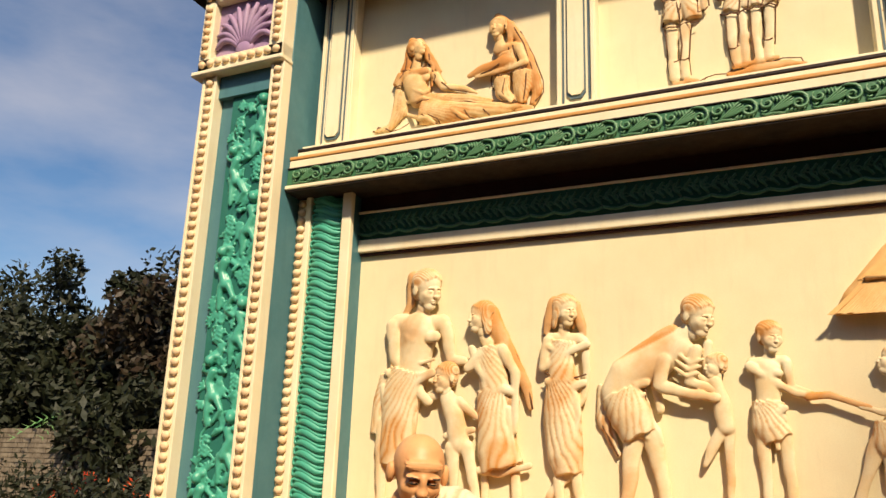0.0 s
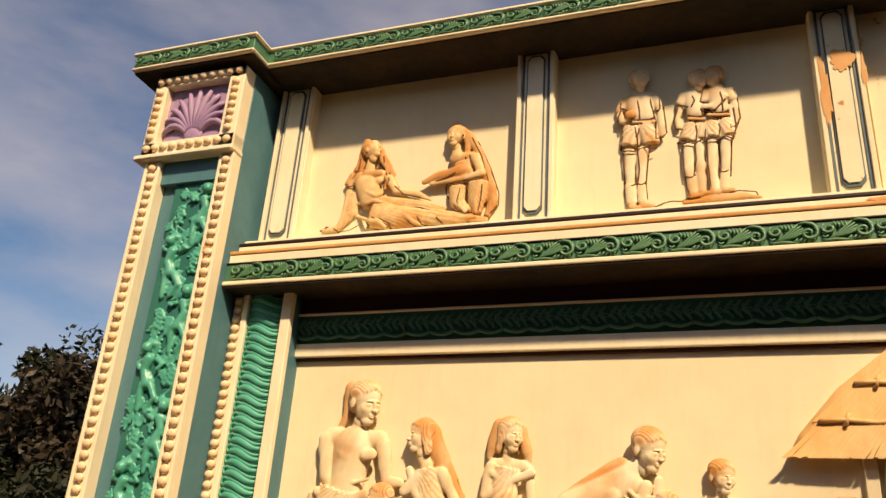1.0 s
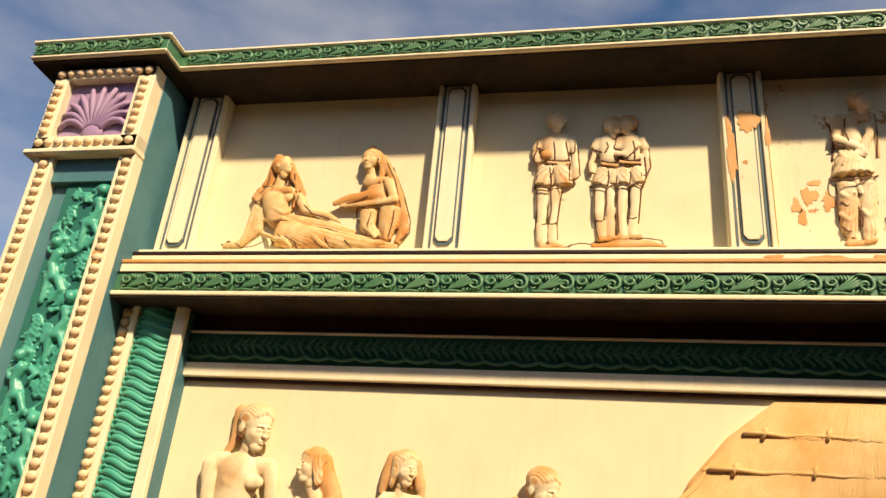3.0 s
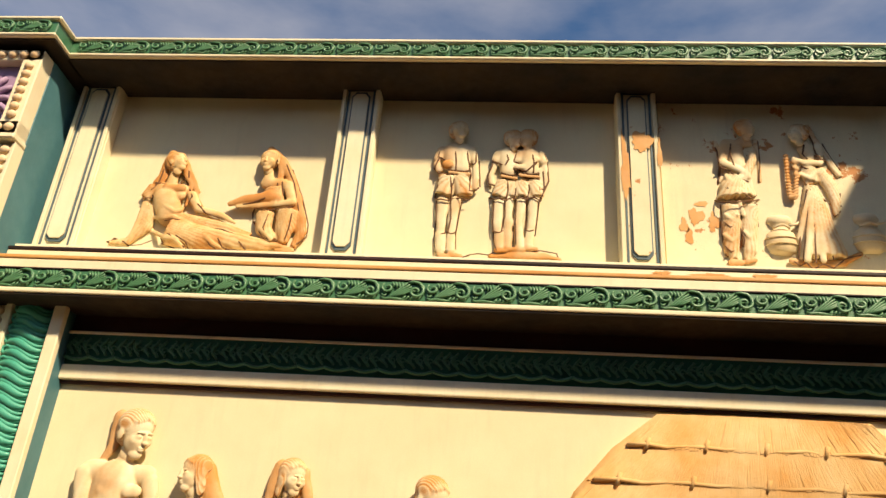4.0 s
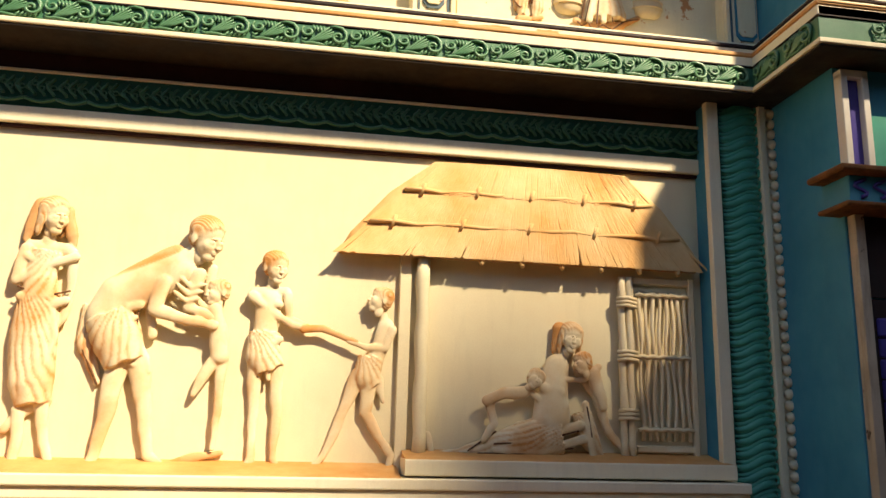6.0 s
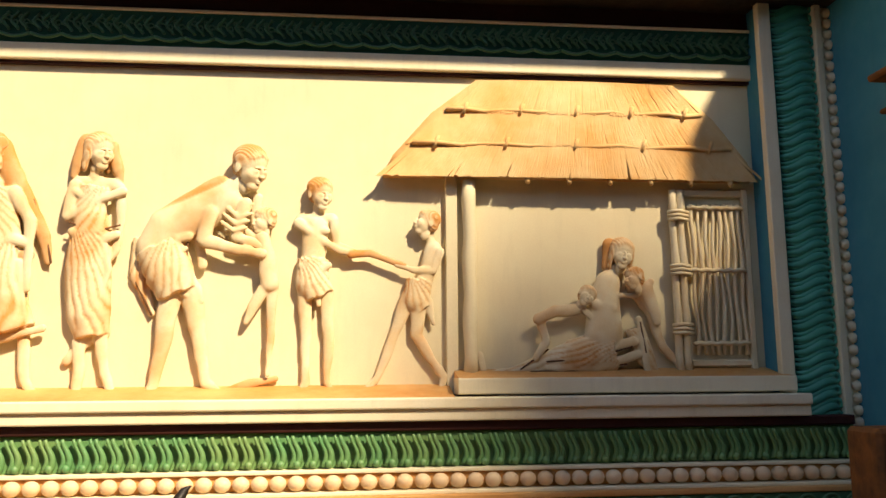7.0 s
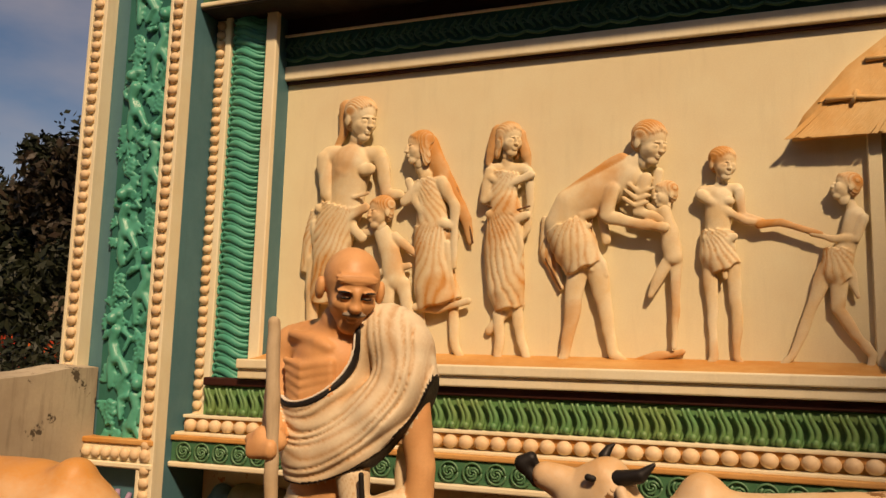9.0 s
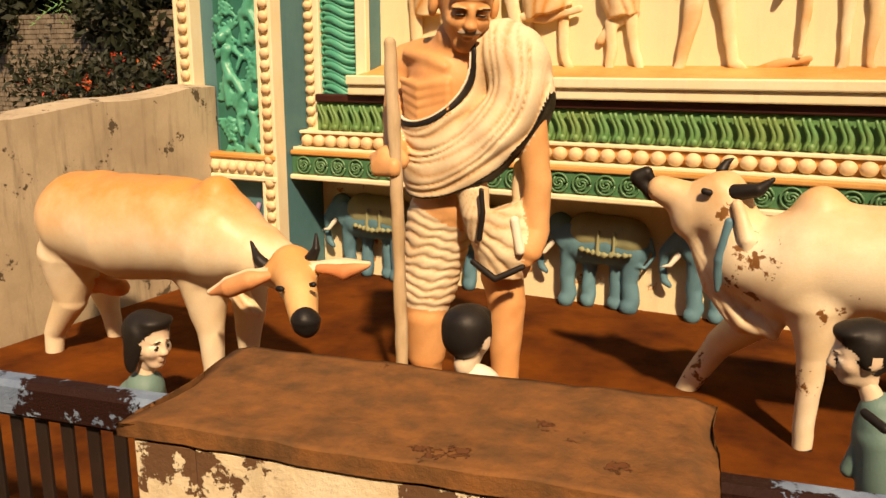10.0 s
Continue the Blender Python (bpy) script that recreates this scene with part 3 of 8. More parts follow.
def garland_piece(width, height):
    bm = bmesh.new()
    for k in range(5):
        a0 = 0.9 + 1.25 * k
        cx, cz = width * (0.19 * k - 0.38), height * (0.05 + 0.16 * (k % 2))
        tube(bm, [(cx + 0.020 * (1 - 0.07 * i) * math.cos(a0 + 0.7 * i), -0.008, cz + 0.020 * (1 - 0.07 * i) * math.sin(a0 + 0.7 * i)) for i in range(10)], [0.0045] * 10, 5)
    pts = [(width * (i / 10 - 0.5), -0.008, height * (-0.30 - 0.12 * math.sin(math.pi * i / 10))) for i in range(11)]
    tube(bm, pts, [0.010] * 11, 5)
    for k in range(3):
        pts = [(width * (0.3 * k - 0.3) + 0.02 * math.cos(i), -0.006, height * (-0.2 + 0.1 * i)) for i in range(7)]
        tube(bm, pts, [0.009] * 7, 5)
    return bm


def bead_piece(rx, ry, rz):
    return ball(bmesh.new(), 0, 0, 0, rx, ry, rz, 12, 8)


def row(first, parent, spots):
    """Puts the piece at the first spot and copies of it at the others."""
    first.parent = parent
    for i, m in enumerate(spots):
        if i == 0:
            first.matrix_basis = m
        else:
            again(first, parent, m)


def at(x, y, z, rz=0):
    return pose(x, y, z, 0, 0, rz)


def steps(a, b, pitch):
    n = max(1, round((b - a) / pitch))
    return [a + (b - a) * (i + 0.5) / n for i in range(n)]


# ledge under the upper frieze, returning along the right-hand pier
# The dark lines are black strips that colour in the grooves' shade.
LEDGE = ((4.30, 3.992, 4.035, TRIM, "strip"), (4.244, 3.968, 3.992, DARK, "line"), (4.25, 3.905, 3.968, TRIM, "strip"),
         (4.158, 3.868, 3.894, ORANGE, "line"), (4.165, 3.800, 3.868, TRIM, "strip"), (4.142, 3.79, 3.800, DARK, "line"),
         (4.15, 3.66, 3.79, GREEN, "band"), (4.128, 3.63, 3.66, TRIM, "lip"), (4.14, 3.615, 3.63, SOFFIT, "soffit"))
ledge = base("ledge", -0.3, 4.2, 3.6, "stepped cream ledge with a green scroll band", "ledge", kind="structure")


def under(ob, parent):
    """Keeps the place in the world of a part built in world metres."""
    ob.parent = parent
    ob.matrix_parent_inverse = Matrix.Translation(-Vector(parent.location))
    return ob


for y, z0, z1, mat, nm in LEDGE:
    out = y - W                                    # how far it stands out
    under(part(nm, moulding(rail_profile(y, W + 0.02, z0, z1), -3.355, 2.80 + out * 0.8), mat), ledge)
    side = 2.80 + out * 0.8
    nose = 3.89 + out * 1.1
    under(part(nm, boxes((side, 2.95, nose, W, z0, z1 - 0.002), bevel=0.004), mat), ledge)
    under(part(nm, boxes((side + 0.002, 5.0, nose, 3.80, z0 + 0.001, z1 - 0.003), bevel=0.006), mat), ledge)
sc = part("scroll", scroll_piece(0.258, 0.122), GREEN_LIGHT, smooth=True)
row(sc, ledge, [at(x - 0.155 + 0.3, 4.147 - 4.2, 0.065) for x in steps(-3.28, 2.52, 0.262)])
for y in steps(3.50, 4.12, 0.262):
    again(sc, ledge, at(2.518 + 0.3, y - 4.2 + 0.15, 0.065, -90))
for x in steps(2.54, 4.6, 0.262):
    again(sc, ledge, at(x + 0.15 + 0.3, 3.502 - 4.2, 0.065))

# the roof's cornice
cornice = base("cornice", -0.3, 4.3, 5.335, "overhanging roof cornice with a green scroll band", "cornice", kind="structure")
for (x0, x1, yf) in ((-3.30, 2.48, 4.065), (-4.36, -3.26, 3.86), (2.46, 5.0, 3.40)):
    yb = 4.9
    under(part("soffit", boxes((x0 + 0.01, x1 - 0.01, yf + 0.03, yb, 5.357, 5.395), bevel=0), SOFFIT, label="water-stained soffit, blackened in colour for its shade"), cornice)
    under(part("lip", boxes((x0, x1, yf - 0.004, yb, 5.37, 5.40), bevel=0.01), TRIM), cornice)
    under(part("band", boxes((x0 + 0.012, x1 - 0.012, yf + 0.012, yb, 5.40, 5.503), bevel=0.003), GREEN), cornice)
    under(part("lip", boxes((x0 - 0.01, x1 + 0.01, yf - 0.012, yb, 5.503, 5.535), bevel=0.01), TRIM), cornice)
sc2 = part("scroll", scroll_piece(0.258, 0.10), GREEN_LIGHT, smooth=True)
row(sc2, cornice, [at(x - 0.15 + 0.3, 4.073 - 4.3, 0.067) for x in steps(-3.2, 2.5, 0.262)])
for x in steps(-4.33, -3.28, 0.262):
    again(sc2, cornice, at(x - 0.15 + 0.3, 3.868 - 4.3, 0.067))
for y in steps(3.45, 4.05, 0.262):
    again(sc2, cornice, at(2.468 + 0.3, y - 4.3 + 0.15, 0.067, -90))
for x in steps(2.55, 4.9, 0.262):
    again(sc2, cornice, at(x - 0.15 + 0.3, 3.408 - 4.3, 0.067))

# band and moulding over the great panel
lintel = base("lintel", -0.3, 4.4, 3.2, "green lintel band, colour darkened for its shade, over a cream moulding", "lintel", kind="structure")
# Dark maroon recess carries the ledge's shade in its colour.
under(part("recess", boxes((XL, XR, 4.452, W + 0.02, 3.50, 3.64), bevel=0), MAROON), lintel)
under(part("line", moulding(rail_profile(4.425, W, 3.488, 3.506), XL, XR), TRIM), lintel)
under(part("band", moulding([(4.435, 3.488), (W + .01, 3.488), (W + .01, 3.295), (4.468, 3.295)], XL, XR), GREEN_SHADE), lintel)
under(part("moulding", moulding(rail_profile(4.448, W + 0.01, 3.205, 3.298), XL, XR), TRIM), lintel)
# The maroon strip paints in the thin shadow below the moulding.
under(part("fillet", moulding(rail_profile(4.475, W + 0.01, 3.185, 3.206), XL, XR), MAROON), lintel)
gp = part("garland", garland_piece(0.16, 0.17), GREEN, smooth=True)
row(gp, lintel, [at(x + 0.3, 4.445 - 4.4, 0.195) for x in steps(XL, XR, 0.165)])

# the frame's sides
for side in (-1, 1):
    tone = TEAL if side < 0 else BLUE
    edge = XL if side < 0 else XR

    def sp(a, b):
        """Distances outward from the panel's edge, as x from small to large."""
        return (edge - b, edge - a) if side < 0 else (edge + a, edge + b)
    jamb = base("jamb", edge, 4.4, 1.0, "green carved leaf column between cream strips" + (" and shaded beads" if side > 0 else " and peach beads"), "jamb", "jambs of the panel", "structure")
    under(part("reveal", boxes((*sp(0.0, 0.045), F + 0.012, W + 0.02, 1.30, 3.63), bevel=0.002), tone), jamb)
    under(part("strip", boxes((*sp(-0.012, 0.066), F - 0.03, F + 0.02, 1.29, 3.63), bevel=0.006), TRIM), jamb)
    under(part("panel", boxes((*sp(0.066, 0.34), F + 0.03, W + 0.02, 1.02, 3.63), bevel=0), JADE_SHADE), jamb)
    under(part("strip", boxes((*sp(0.33, 0.375), F - 0.035, W, 1.0, 3.63), bevel=0.006), TRIM), jamb)
    under(part("bead_backing", boxes((*sp(0.375, 0.465), F - 0.005, W, 0.99, 3.63), bevel=0.003), TRIM), jamb)
    mid = sum(sp(0.07, 0.33)) / 2
    lf = part("leaf", leaf_piece(0.245, 0.085, side > 0), JADE, smooth=True)
    row(lf, jamb, [at(mid - edge, F + 0.022 - 4.4, z - 1.0) for z in steps(1.06, 3.61, 0.068)])
    bx = sum(sp(0.385, 0.46)) / 2
    bd = part("bead", bead_piece(0.034, 0.026, 0.029), BEAD if side < 0 else TRIM, smooth=True)
    row(bd, jamb, [at(bx - edge, F - 0.012 - 4.4, z - 1.0) for z in steps(1.0, 3.61, 0.066)])

# plinth under the panel
plinth = base("plinth", -0.3, 4.2, 0.7, "stepped plinth with beads, green leaves and rosettes", "plinth", kind="structure")
X0, X1 = -3.355, 2.77
for nm, y, z0, z1, mat, a, b in (("step", 4.18, 1.335, 1.392, TRIM, XL - 0.06, XR + 0.08), ("step", 4.20, 1.275, 1.335, TRIM, XL - 0.06, XR + 0.08),
                                 ("line", 4.235, 1.225, 1.275, MAROON, X0 + 0.13, X1 - 0.13), ("leaf_band", 4.26, 1.045, 1.225, OLIVE, X0 + 0.125, X1 - 0.125),
                                 ("lip", 4.205, 1.028, 1.048, TRIM, X0 + 0.02, X1), ("bead_backing", 4.225, 0.945, 1.028, ORANGE, X0 + 0.02, X1),
                                 ("lip", 4.16, 0.928, 0.947, TRIM, X0, X1), ("lip", 4.13, 0.900, 0.929, ORANGE, X0, X1),
                                 ("rosette_band", 4.145, 0.775, 0.901, GREEN, X0, X1), ("lip", 4.12, 0.745, 0.776, TRIM, X0, X1)):
    under(part(nm, moulding(rail_profile(y, W, z0, z1), a, b), mat), plinth)
under(part("ochre_top", moulding([(4.19, 1.391), (W, 1.391), (W, 1.452), (4.42, 1.43), (4.30, 1.406)], XL + 0.002, 0.50), ORANGE), plinth)
ul = part("leaf", upright_leaf(0.075, 0.165), OLIVE, smooth=True)
row(ul, plinth, [at(x + 0.3, 4.258 - 4.2, 1.135 - 0.7) for x in steps(X0 + 0.15, X1 - 0.15, 0.078)])
bd = part("bead", bead_piece(0.042, 0.036, 0.037), BEAD, smooth=True)
row(bd, plinth, [at(x + 0.3, 4.20 - 4.2, 0.987 - 0.7) for x in steps(X0 + 0.04, X1 - 0.02, 0.088)])
rs = part("rosette", rosette_piece(0.12), GREEN_LIGHT, smooth=True)
row(rs, plinth, [at(x + 0.3, 4.142 - 4.2, 0.838 - 0.7) for x in steps(X0 + 0.03, X1 - 0.03, 0.128)])

# raised step under the hut
hut_step = base("step", 1.4, 4.3, 1.4, "raised cream step with an ochre top under the hut", "step", kind="structure")
under(part("riser", moulding(rail_profile(4.23, W, 1.403, 1.485), 0.52, XR + 0.03), TRIM), hut_step)
under(part("tread", moulding([(4.236, 1.484), (W, 1.484), (W, 1.53), (4.36, 1.50)], 0.525, XR + 0.02), ORANGE), hut_step)


# ---- pilasters of the upper frieze ----
def hexplate(w, z0, z1, cut, y0, y1):
    bm = bmesh.new()
    out = [(-w / 2, z0 + cut), (-w / 2 + cut * 0.8, z0), (w / 2 - cut * 0.8, z0), (w / 2, z0 + cut), (w / 2, z1 - cut), (w / 2 - cut * 0.8, z1), (-w / 2 + cut * 0.8, z1), (-w / 2, z1 - cut)]
    f, b = [bm.verts.new((x, y0, z)) for x, z in out], [bm.verts.new((x, y1, z)) for x, z in out]
    bm.faces.new(f)
    bm.faces.new(b[::-1])
    for i in range(8):
        bm.faces.new((f[i], b[i], b[(i + 1) % 8], f[(i + 1) % 8]))
    bmesh.ops.recalc_face_normals(bm, faces=bm.faces)
    return bm


def pilaster(x, y, worn=False, wide=0.27, label=""):
    """Cream pilaster with a long blue-edged sunk panel."""
    p = base("pilaster", x, y, 4.03, label, "pilaster", "pilasters of the frieze")
    mat = CREAM_WORN if worn else TRIM
    h = 1.33
    part("board", boxes((-wide / 2, wide / 2, 0.0, 0.14, 0, h)), mat, p)
    for e in (-1, 1):
        part("fillet", boxes((e * wide * 0.43 - 0.014, e * wide * 0.43 + 0.014, -0.022, 0.004, 0, h), bevel=0.004), mat, p)
        part("groove", boxes((e * wide * 0.33 - 0.007, e * wide * 0.33 + 0.007, -0.006, 0.002, 0.02, h), bevel=0), SLATE, p)
    part("border", hexplate(wide * 0.47, 0.07, h - 0.02, 0.035, -0.012, 0.002), SLATE if x < 0.7 else BLUE, p, "dark blue border")
    part("inlay", hexplate(wide * 0.40, 0.095, h - 0.04, 0.03, -0.022, -0.008), mat, p)
    return p


pilaster(-3.165, 4.40, False, 0.29, "cream pilaster with a blue-edged panel beside the pier")
pilaster(-1.265, 4.40, False, 0.27, "cream pilaster with a blue-edged panel")
pilaster(0.62, 4.40, True, 0.27, "cream pilaster with orange flaked patches")
pilaster(2.645, 4.40, True, 0.30, "cream pilaster in shade with blue edges")
pilaster(2.98, 3.69, True, 0.36, "sunlit worn pilaster on the projecting pier")

def bare_patch(x, y, z, w, h, seed, parent, mat=None):
    """A ragged patch where the paint has come off."""
    rng = random.Random(seed)
    bm = bmesh.new()
    n = 28
    rim = []
    for i in range(n):
        a = 2 * math.pi * i / n
        r = 1 + 0.35 * math.sin(3 * a + seed) * rng.random() + rng.uniform(-0.22, 0.22)
        rim.append(bm.verts.new((x + 0.5 * w * r * math.cos(a), y, z + 0.5 * h * r * math.sin(a))))
    bm.faces.new(rim)
    under(part("bare_patch", bm, mat or ORANGE, label="ragged bare patch of orange undercoat"), parent)


bays = base("wall_patch", 1.0, 4.5, 4.4, "orange undercoat showing through flaked cream paint", "flaked paint", kind="structure")
for k, (x, z, w, h) in enumerate(((0.98, 4.47, 0.10, 0.11), (1.09, 4.43, 0.07, 0.12), (0.90, 4.40, 0.05, 0.10), (0.93, 4.32, 0.05, 0.12), (1.02, 4.56, 0.08, 0.04), (1.16, 4.50, 0.03, 0.03), (1.14, 5.04, 0.03, 0.02), (1.2, 4.66, 0.03, 0.02))):
    bare_patch(x, W - 0.015, z, w, h, k + 1, bays)
for k, (x, z, w, h, y) in enumerate(((0.64, 4.96, 0.12, 0.16, 4.374), (0.53, 4.75, 0.05, 0.5, 4.374), (0.755, 4.86, 0.03, 0.2, 4.374), (0.98, 3.94, 0.24, 0.022, 4.246), (0.70, 3.945, 0.10, 0.02, 4.246), (1.28, 3.94, 0.13, 0.035, 4.246), (2.49, 4.72, 0.04, 0.14, 4.374))):
    bare_patch(x, y, z, w, h, k + 20, bays)
bare_patch(-3.42, 3.982, 3.83, 0.06, 0.09, 50, bays)

# ---- the left-hand pier ----
pier = base("pier", -3.74, 4.1, 0, "teal pier with bead columns and a carved green panel", "pier", kind="structure")
under(part("body", boxes((-4.12, -3.36, 4.085, 4.8, 0, 5.33)), TEAL), pier)
for x0, x1 in ((-4.125, -3.985), (-3.475, -3.355)):
    z0 = 0.90 if x0 < -4 else 0.1
    under(part("column", boxes((x0, x1, 4.0, 4.09, z0, 4.60), bevel=0.006), TRIM), pier)
    under(part("fillet", boxes((x0, x0 + 0.025, 3.985, 4.01, z0, 4.60), bevel=0.004), TRIM), pier)
    under(part("fillet", boxes((x1 - 0.025, x1, 3.985, 4.01, z0, 4.60), bevel=0.004), TRIM), pier)
    bd = part("bead", bead_piece(0.036, 0.022, 0.030), BEAD, smooth=True)
    row(bd, pier, [at((x0 + x1) / 2 + 3.74, 3.99 - 4.1, z) for z in steps(z0 + 0.02, 4.58, 0.072)])
for z0, z1, nm in ((0.87, 0.905, "lip"), (0.735, 0.77, "lip"), (0.77, 0.87, "rail")):
    under(part(nm, boxes((-4.12, -3.36, 3.975 if nm == "lip" else 3.99, 4.09, z0, z1), bevel=0.008), ORANGE if nm == "lip" and z0 > .8 else TRIM), pier)
bd = part("bead", bead_piece(0.034, 0.028, 0.036), BEAD, smooth=True)
row(bd, pier, [at(x + 3.74, 3.985 - 4.1, 0.82) for x in steps(-4.1, -3.38, 0.072)])
# head block of the pier
for x0, x1, z0, z1 in ((-4.17, -4.06, 4.64, 5.33), (-3.50, -3.365, 4.64, 5.33), (-4.17, -3.365, 5.24, 5.33), (-4.17, -3.365, 4.64, 4.75)):
    under(part("block_frame", boxes((x0, x1, 3.96, 4.09, z0, z1 - 0.001), bevel=0.006), TRIM), pier)
under(part("block_foot", boxes((-4.21, -3.35, 3.935, 4.09, 4.60, 4.642), bevel=0.01), TRIM), pier)
under(part("block_field", boxes((-4.07, -3.49, 4.03, 4.09, 4.73, 5.25), bevel=0), PURPLE), pier)
bd = part("bead", bead_piece(0.034, 0.024, 0.030), BEAD, smooth=True)
ring = [(x, z) for z in (4.695, 5.285) for x in steps(-4.16, -3.38, 0.075)] + [(x, z) for x in (-4.115, -3.432) for z in steps(4.76, 5.22, 0.068)]
row(bd, pier, [at(x + 3.74, 3.953 - 4.1, z) for x, z in ring])


def lotus(cx, cz, w, parent, y):
    bm = bmesh.new()
    for k in range(-5, 6):
        a = k * 0.27
        pts, rad = [], []
        for i in range(7):
            t = i / 6
            q = a * (0.55 + 0.75 * t)
            pts.append((cx + w * (0.12 + 0.38 * t) * math.sin(q) * 1.05, y - 0.02 * math.sin(2.6 * t), cz - w * 0.42 + w * (0.1 + 0.72 * t) * math.cos(q * 0.8)))
            rad.append(w * (0.03 + 0.022 * math.sin(math.pi * t)))
        tube(bm, pts, rad, 6)
    ball(bm, cx, y, cz - w * 0.34, w * 0.17, 0.03, w * 0.14)
    under(part("lotus", bm, PURPLE, label="lilac carved lotus", smooth=True), parent)


lotus(-3.78, 4.99, 0.52, pier, 4.025)
lotus(-3.66, 0.40, 0.50, pier, 4.075)
# carved figures, vines and grapes of the tall green panel
under(part("field", boxes((-3.86, -3.475, 4.06, 4.09, 0.905, 4.42), bevel=0), JADE_SHADE), pier)
under(part("shade_top", boxes((-3.985, -3.475, 4.03, 4.09, 4.42, 4.60), bevel=0), TEAL), pier)
rng = random.Random(7)
s = Sculpt(0.010, wall=4.085, blend=0.010, flat=1.0)
z, turn_side = 0.98, 1
while z < 4.34:
    cx = -3.665 + 0.075 * turn_side
    lean = 0.04 * turn_side
    s.limb("skin", (cx, 4.055, z, 0.045), (cx + lean, 4.05, z + 0.10, 0.034), (cx + lean * 0.4, 4.05, z + 0.17, 0.042))
    s.blob("skin", (cx + lean, 4.03, z + 0.245), (0.034, 0.036, 0.040))
    s.blob("skin", (cx + lean * 0.5, 4.05, z + 0.275), (0.045, 0.03, 0.028))
    for e in (-1, 1):
        s.limb("skin", (cx + 0.03 * e, 4.05, z, 0.032), (cx + 0.06 * e + 0.03, 4.045, z - 0.09, 0.024), (cx + 0.03 * e, 4.05, z - 0.17, 0.018))
        s.limb("skin", (cx + 0.045 * e, 4.05, z + 0.17, 0.022), (cx + 0.10 * e, 4.045, z + 0.12 + 0.1 * rng.random(), 0.017), (cx + 0.07 * e, 4.035, z + 0.22 * rng.random(), 0.015))
    for k in range(5):
        gx, gz = cx - turn_side * (0.16 + 0.025 * rng.random()), z + 0.12 - 0.03 * k
        for q in range(3):
            s.blob("skin", (gx + 0.022 * (q - 1), 4.055, gz + 0.01 * (q % 2)), (0.016, 0.018, 0.016), blend=0.004)
    a0 = rng.random() * 6
    s.limb("skin", *[(-3.665 + 0.15 * math.sin(a0 + 0.55 * i) * (-turn_side), 4.062, z - 0.16 + 0.05 * i, 0.013) for i in range(10)])
    for k in range(24):
        lx, lz = -3.665 + rng.uniform(-0.165, 0.165), z + rng.uniform(-0.18, 0.26)
        ang = rng.uniform(0, 6.28)
        for fan in (-0.9, -0.3, 0.3, 0.9):
            s.limb("skin", (lx, 4.066, lz, 0.012), (lx + 0.05 * math.cos(ang + fan), 4.056, lz + 0.05 * math.sin(ang + fan), 0.013))
    z += 0.39
    turn_side = -turn_side
under(s.make("carving", {"skin": JADE}), pier)["label"] = "jade green carved vines and dancers"

# ---- the right-hand pier and what stands behind it ----
rp = base("pier", 3.6, 4.2, 0, "deep blue projecting pier with peeling paint", "pier", kind="structure")
under(part("body", boxes((2.73, 4.9, 3.72, 5.0, 0, 5.33)), BLUE), rp)
under(part("niche_frame", boxes((2.735, 2.775, 3.66, 3.74, 2.99, 3.56), (2.86, 2.90, 3.66, 3.74, 2.99, 3.56), (2.735, 2.90, 3.66, 3.74, 3.54, 3.585)), WHITE), rp)
under(part("niche_back", boxes((2.773, 2.863, 3.70, 3.73, 2.99, 3.55), bevel=0), VIOLET), rp)
under(part("green_field", boxes((2.90, 3.9, 3.69, 3.73, 2.98, 3.34), bevel=0), JADE), rp)
# Brown cement colour on the cream lips stands in for moss and shade.
under(part("canopy", boxes((2.55, 4.6, 3.46, 3.76, 2.94, 2.975), bevel=0.010), CAP), rp)
under(part("canopy_foot", boxes((2.60, 4.6, 3.51, 3.76, 2.775, 2.80), bevel=0.008), CAP), rp)
under(part("canopy_band", boxes((2.64, 4.6, 3.54, 3.76, 2.80, 2.941), bevel=0.004), BLUE), rp)
for k in range(6):
    bm = bmesh.new()
    tube(bm, [(2.70 + 0.11 * k + 0.035 * math.sin(0.9 * i), 3.535, 2.825 + 0.012 * i) for i in range(9)], [0.010] * 9, 6)
    under(part("canopy_scroll", bm, VIOLET, smooth=True), rp)
under(part("post", boxes((2.745, 2.80, 3.66, 3.74, 0.1, 2.775)), PLASTER, label="peeling ochre door post"), rp)
# Black sheet stands in for the shaded void below the canopy.
under(part("shade_panel", boxes((2.80, 4.6, 3.70, 3.73, 2.35, 2.776), bevel=0), DARK), rp)
tile = part("tile", boxes((-0.09, 0.09, -0.012, 0.01, -0.048, 0.048), bevel=0.008), VIOLET)
row(tile, rp, [at(2.94 + 0.19 * i - 3.6, 3.708 - 4.2, 0.2 + 0.105 * k) for i in range(5) for k in range(20)])
under(part("tile_bed", boxes((2.836, 4.0, 3.709, 3.73, 0.12, 2.34), bevel=0), DARK), rp)
tagged(part("cement_post", boxes((2.22, 2.52, 3.42, 3.66, FLOOR, 1.26), bevel=0.02), CAP), "weathered brown cement post by the pier", "post")

# unseen dark walls added behind the viewer to cut the sky's fill light
tagged(part("fill_block_south", boxes((-14, 14, -7.3, -7.0, 0, 7.6), bevel=0), MORTAR), "unseen dark wall added behind the viewer to cut sky fill", "wall", kind="structure")
# Unseen block, added and sized to cast soft shade on the panel.
tagged(part("shade_block", boxes((9.2, 22, -8.0, -7.4, 0, 16.75), bevel=0), PLASTER), "unseen tall wall added to shade the lower right of the panel", "wall", kind="structure")
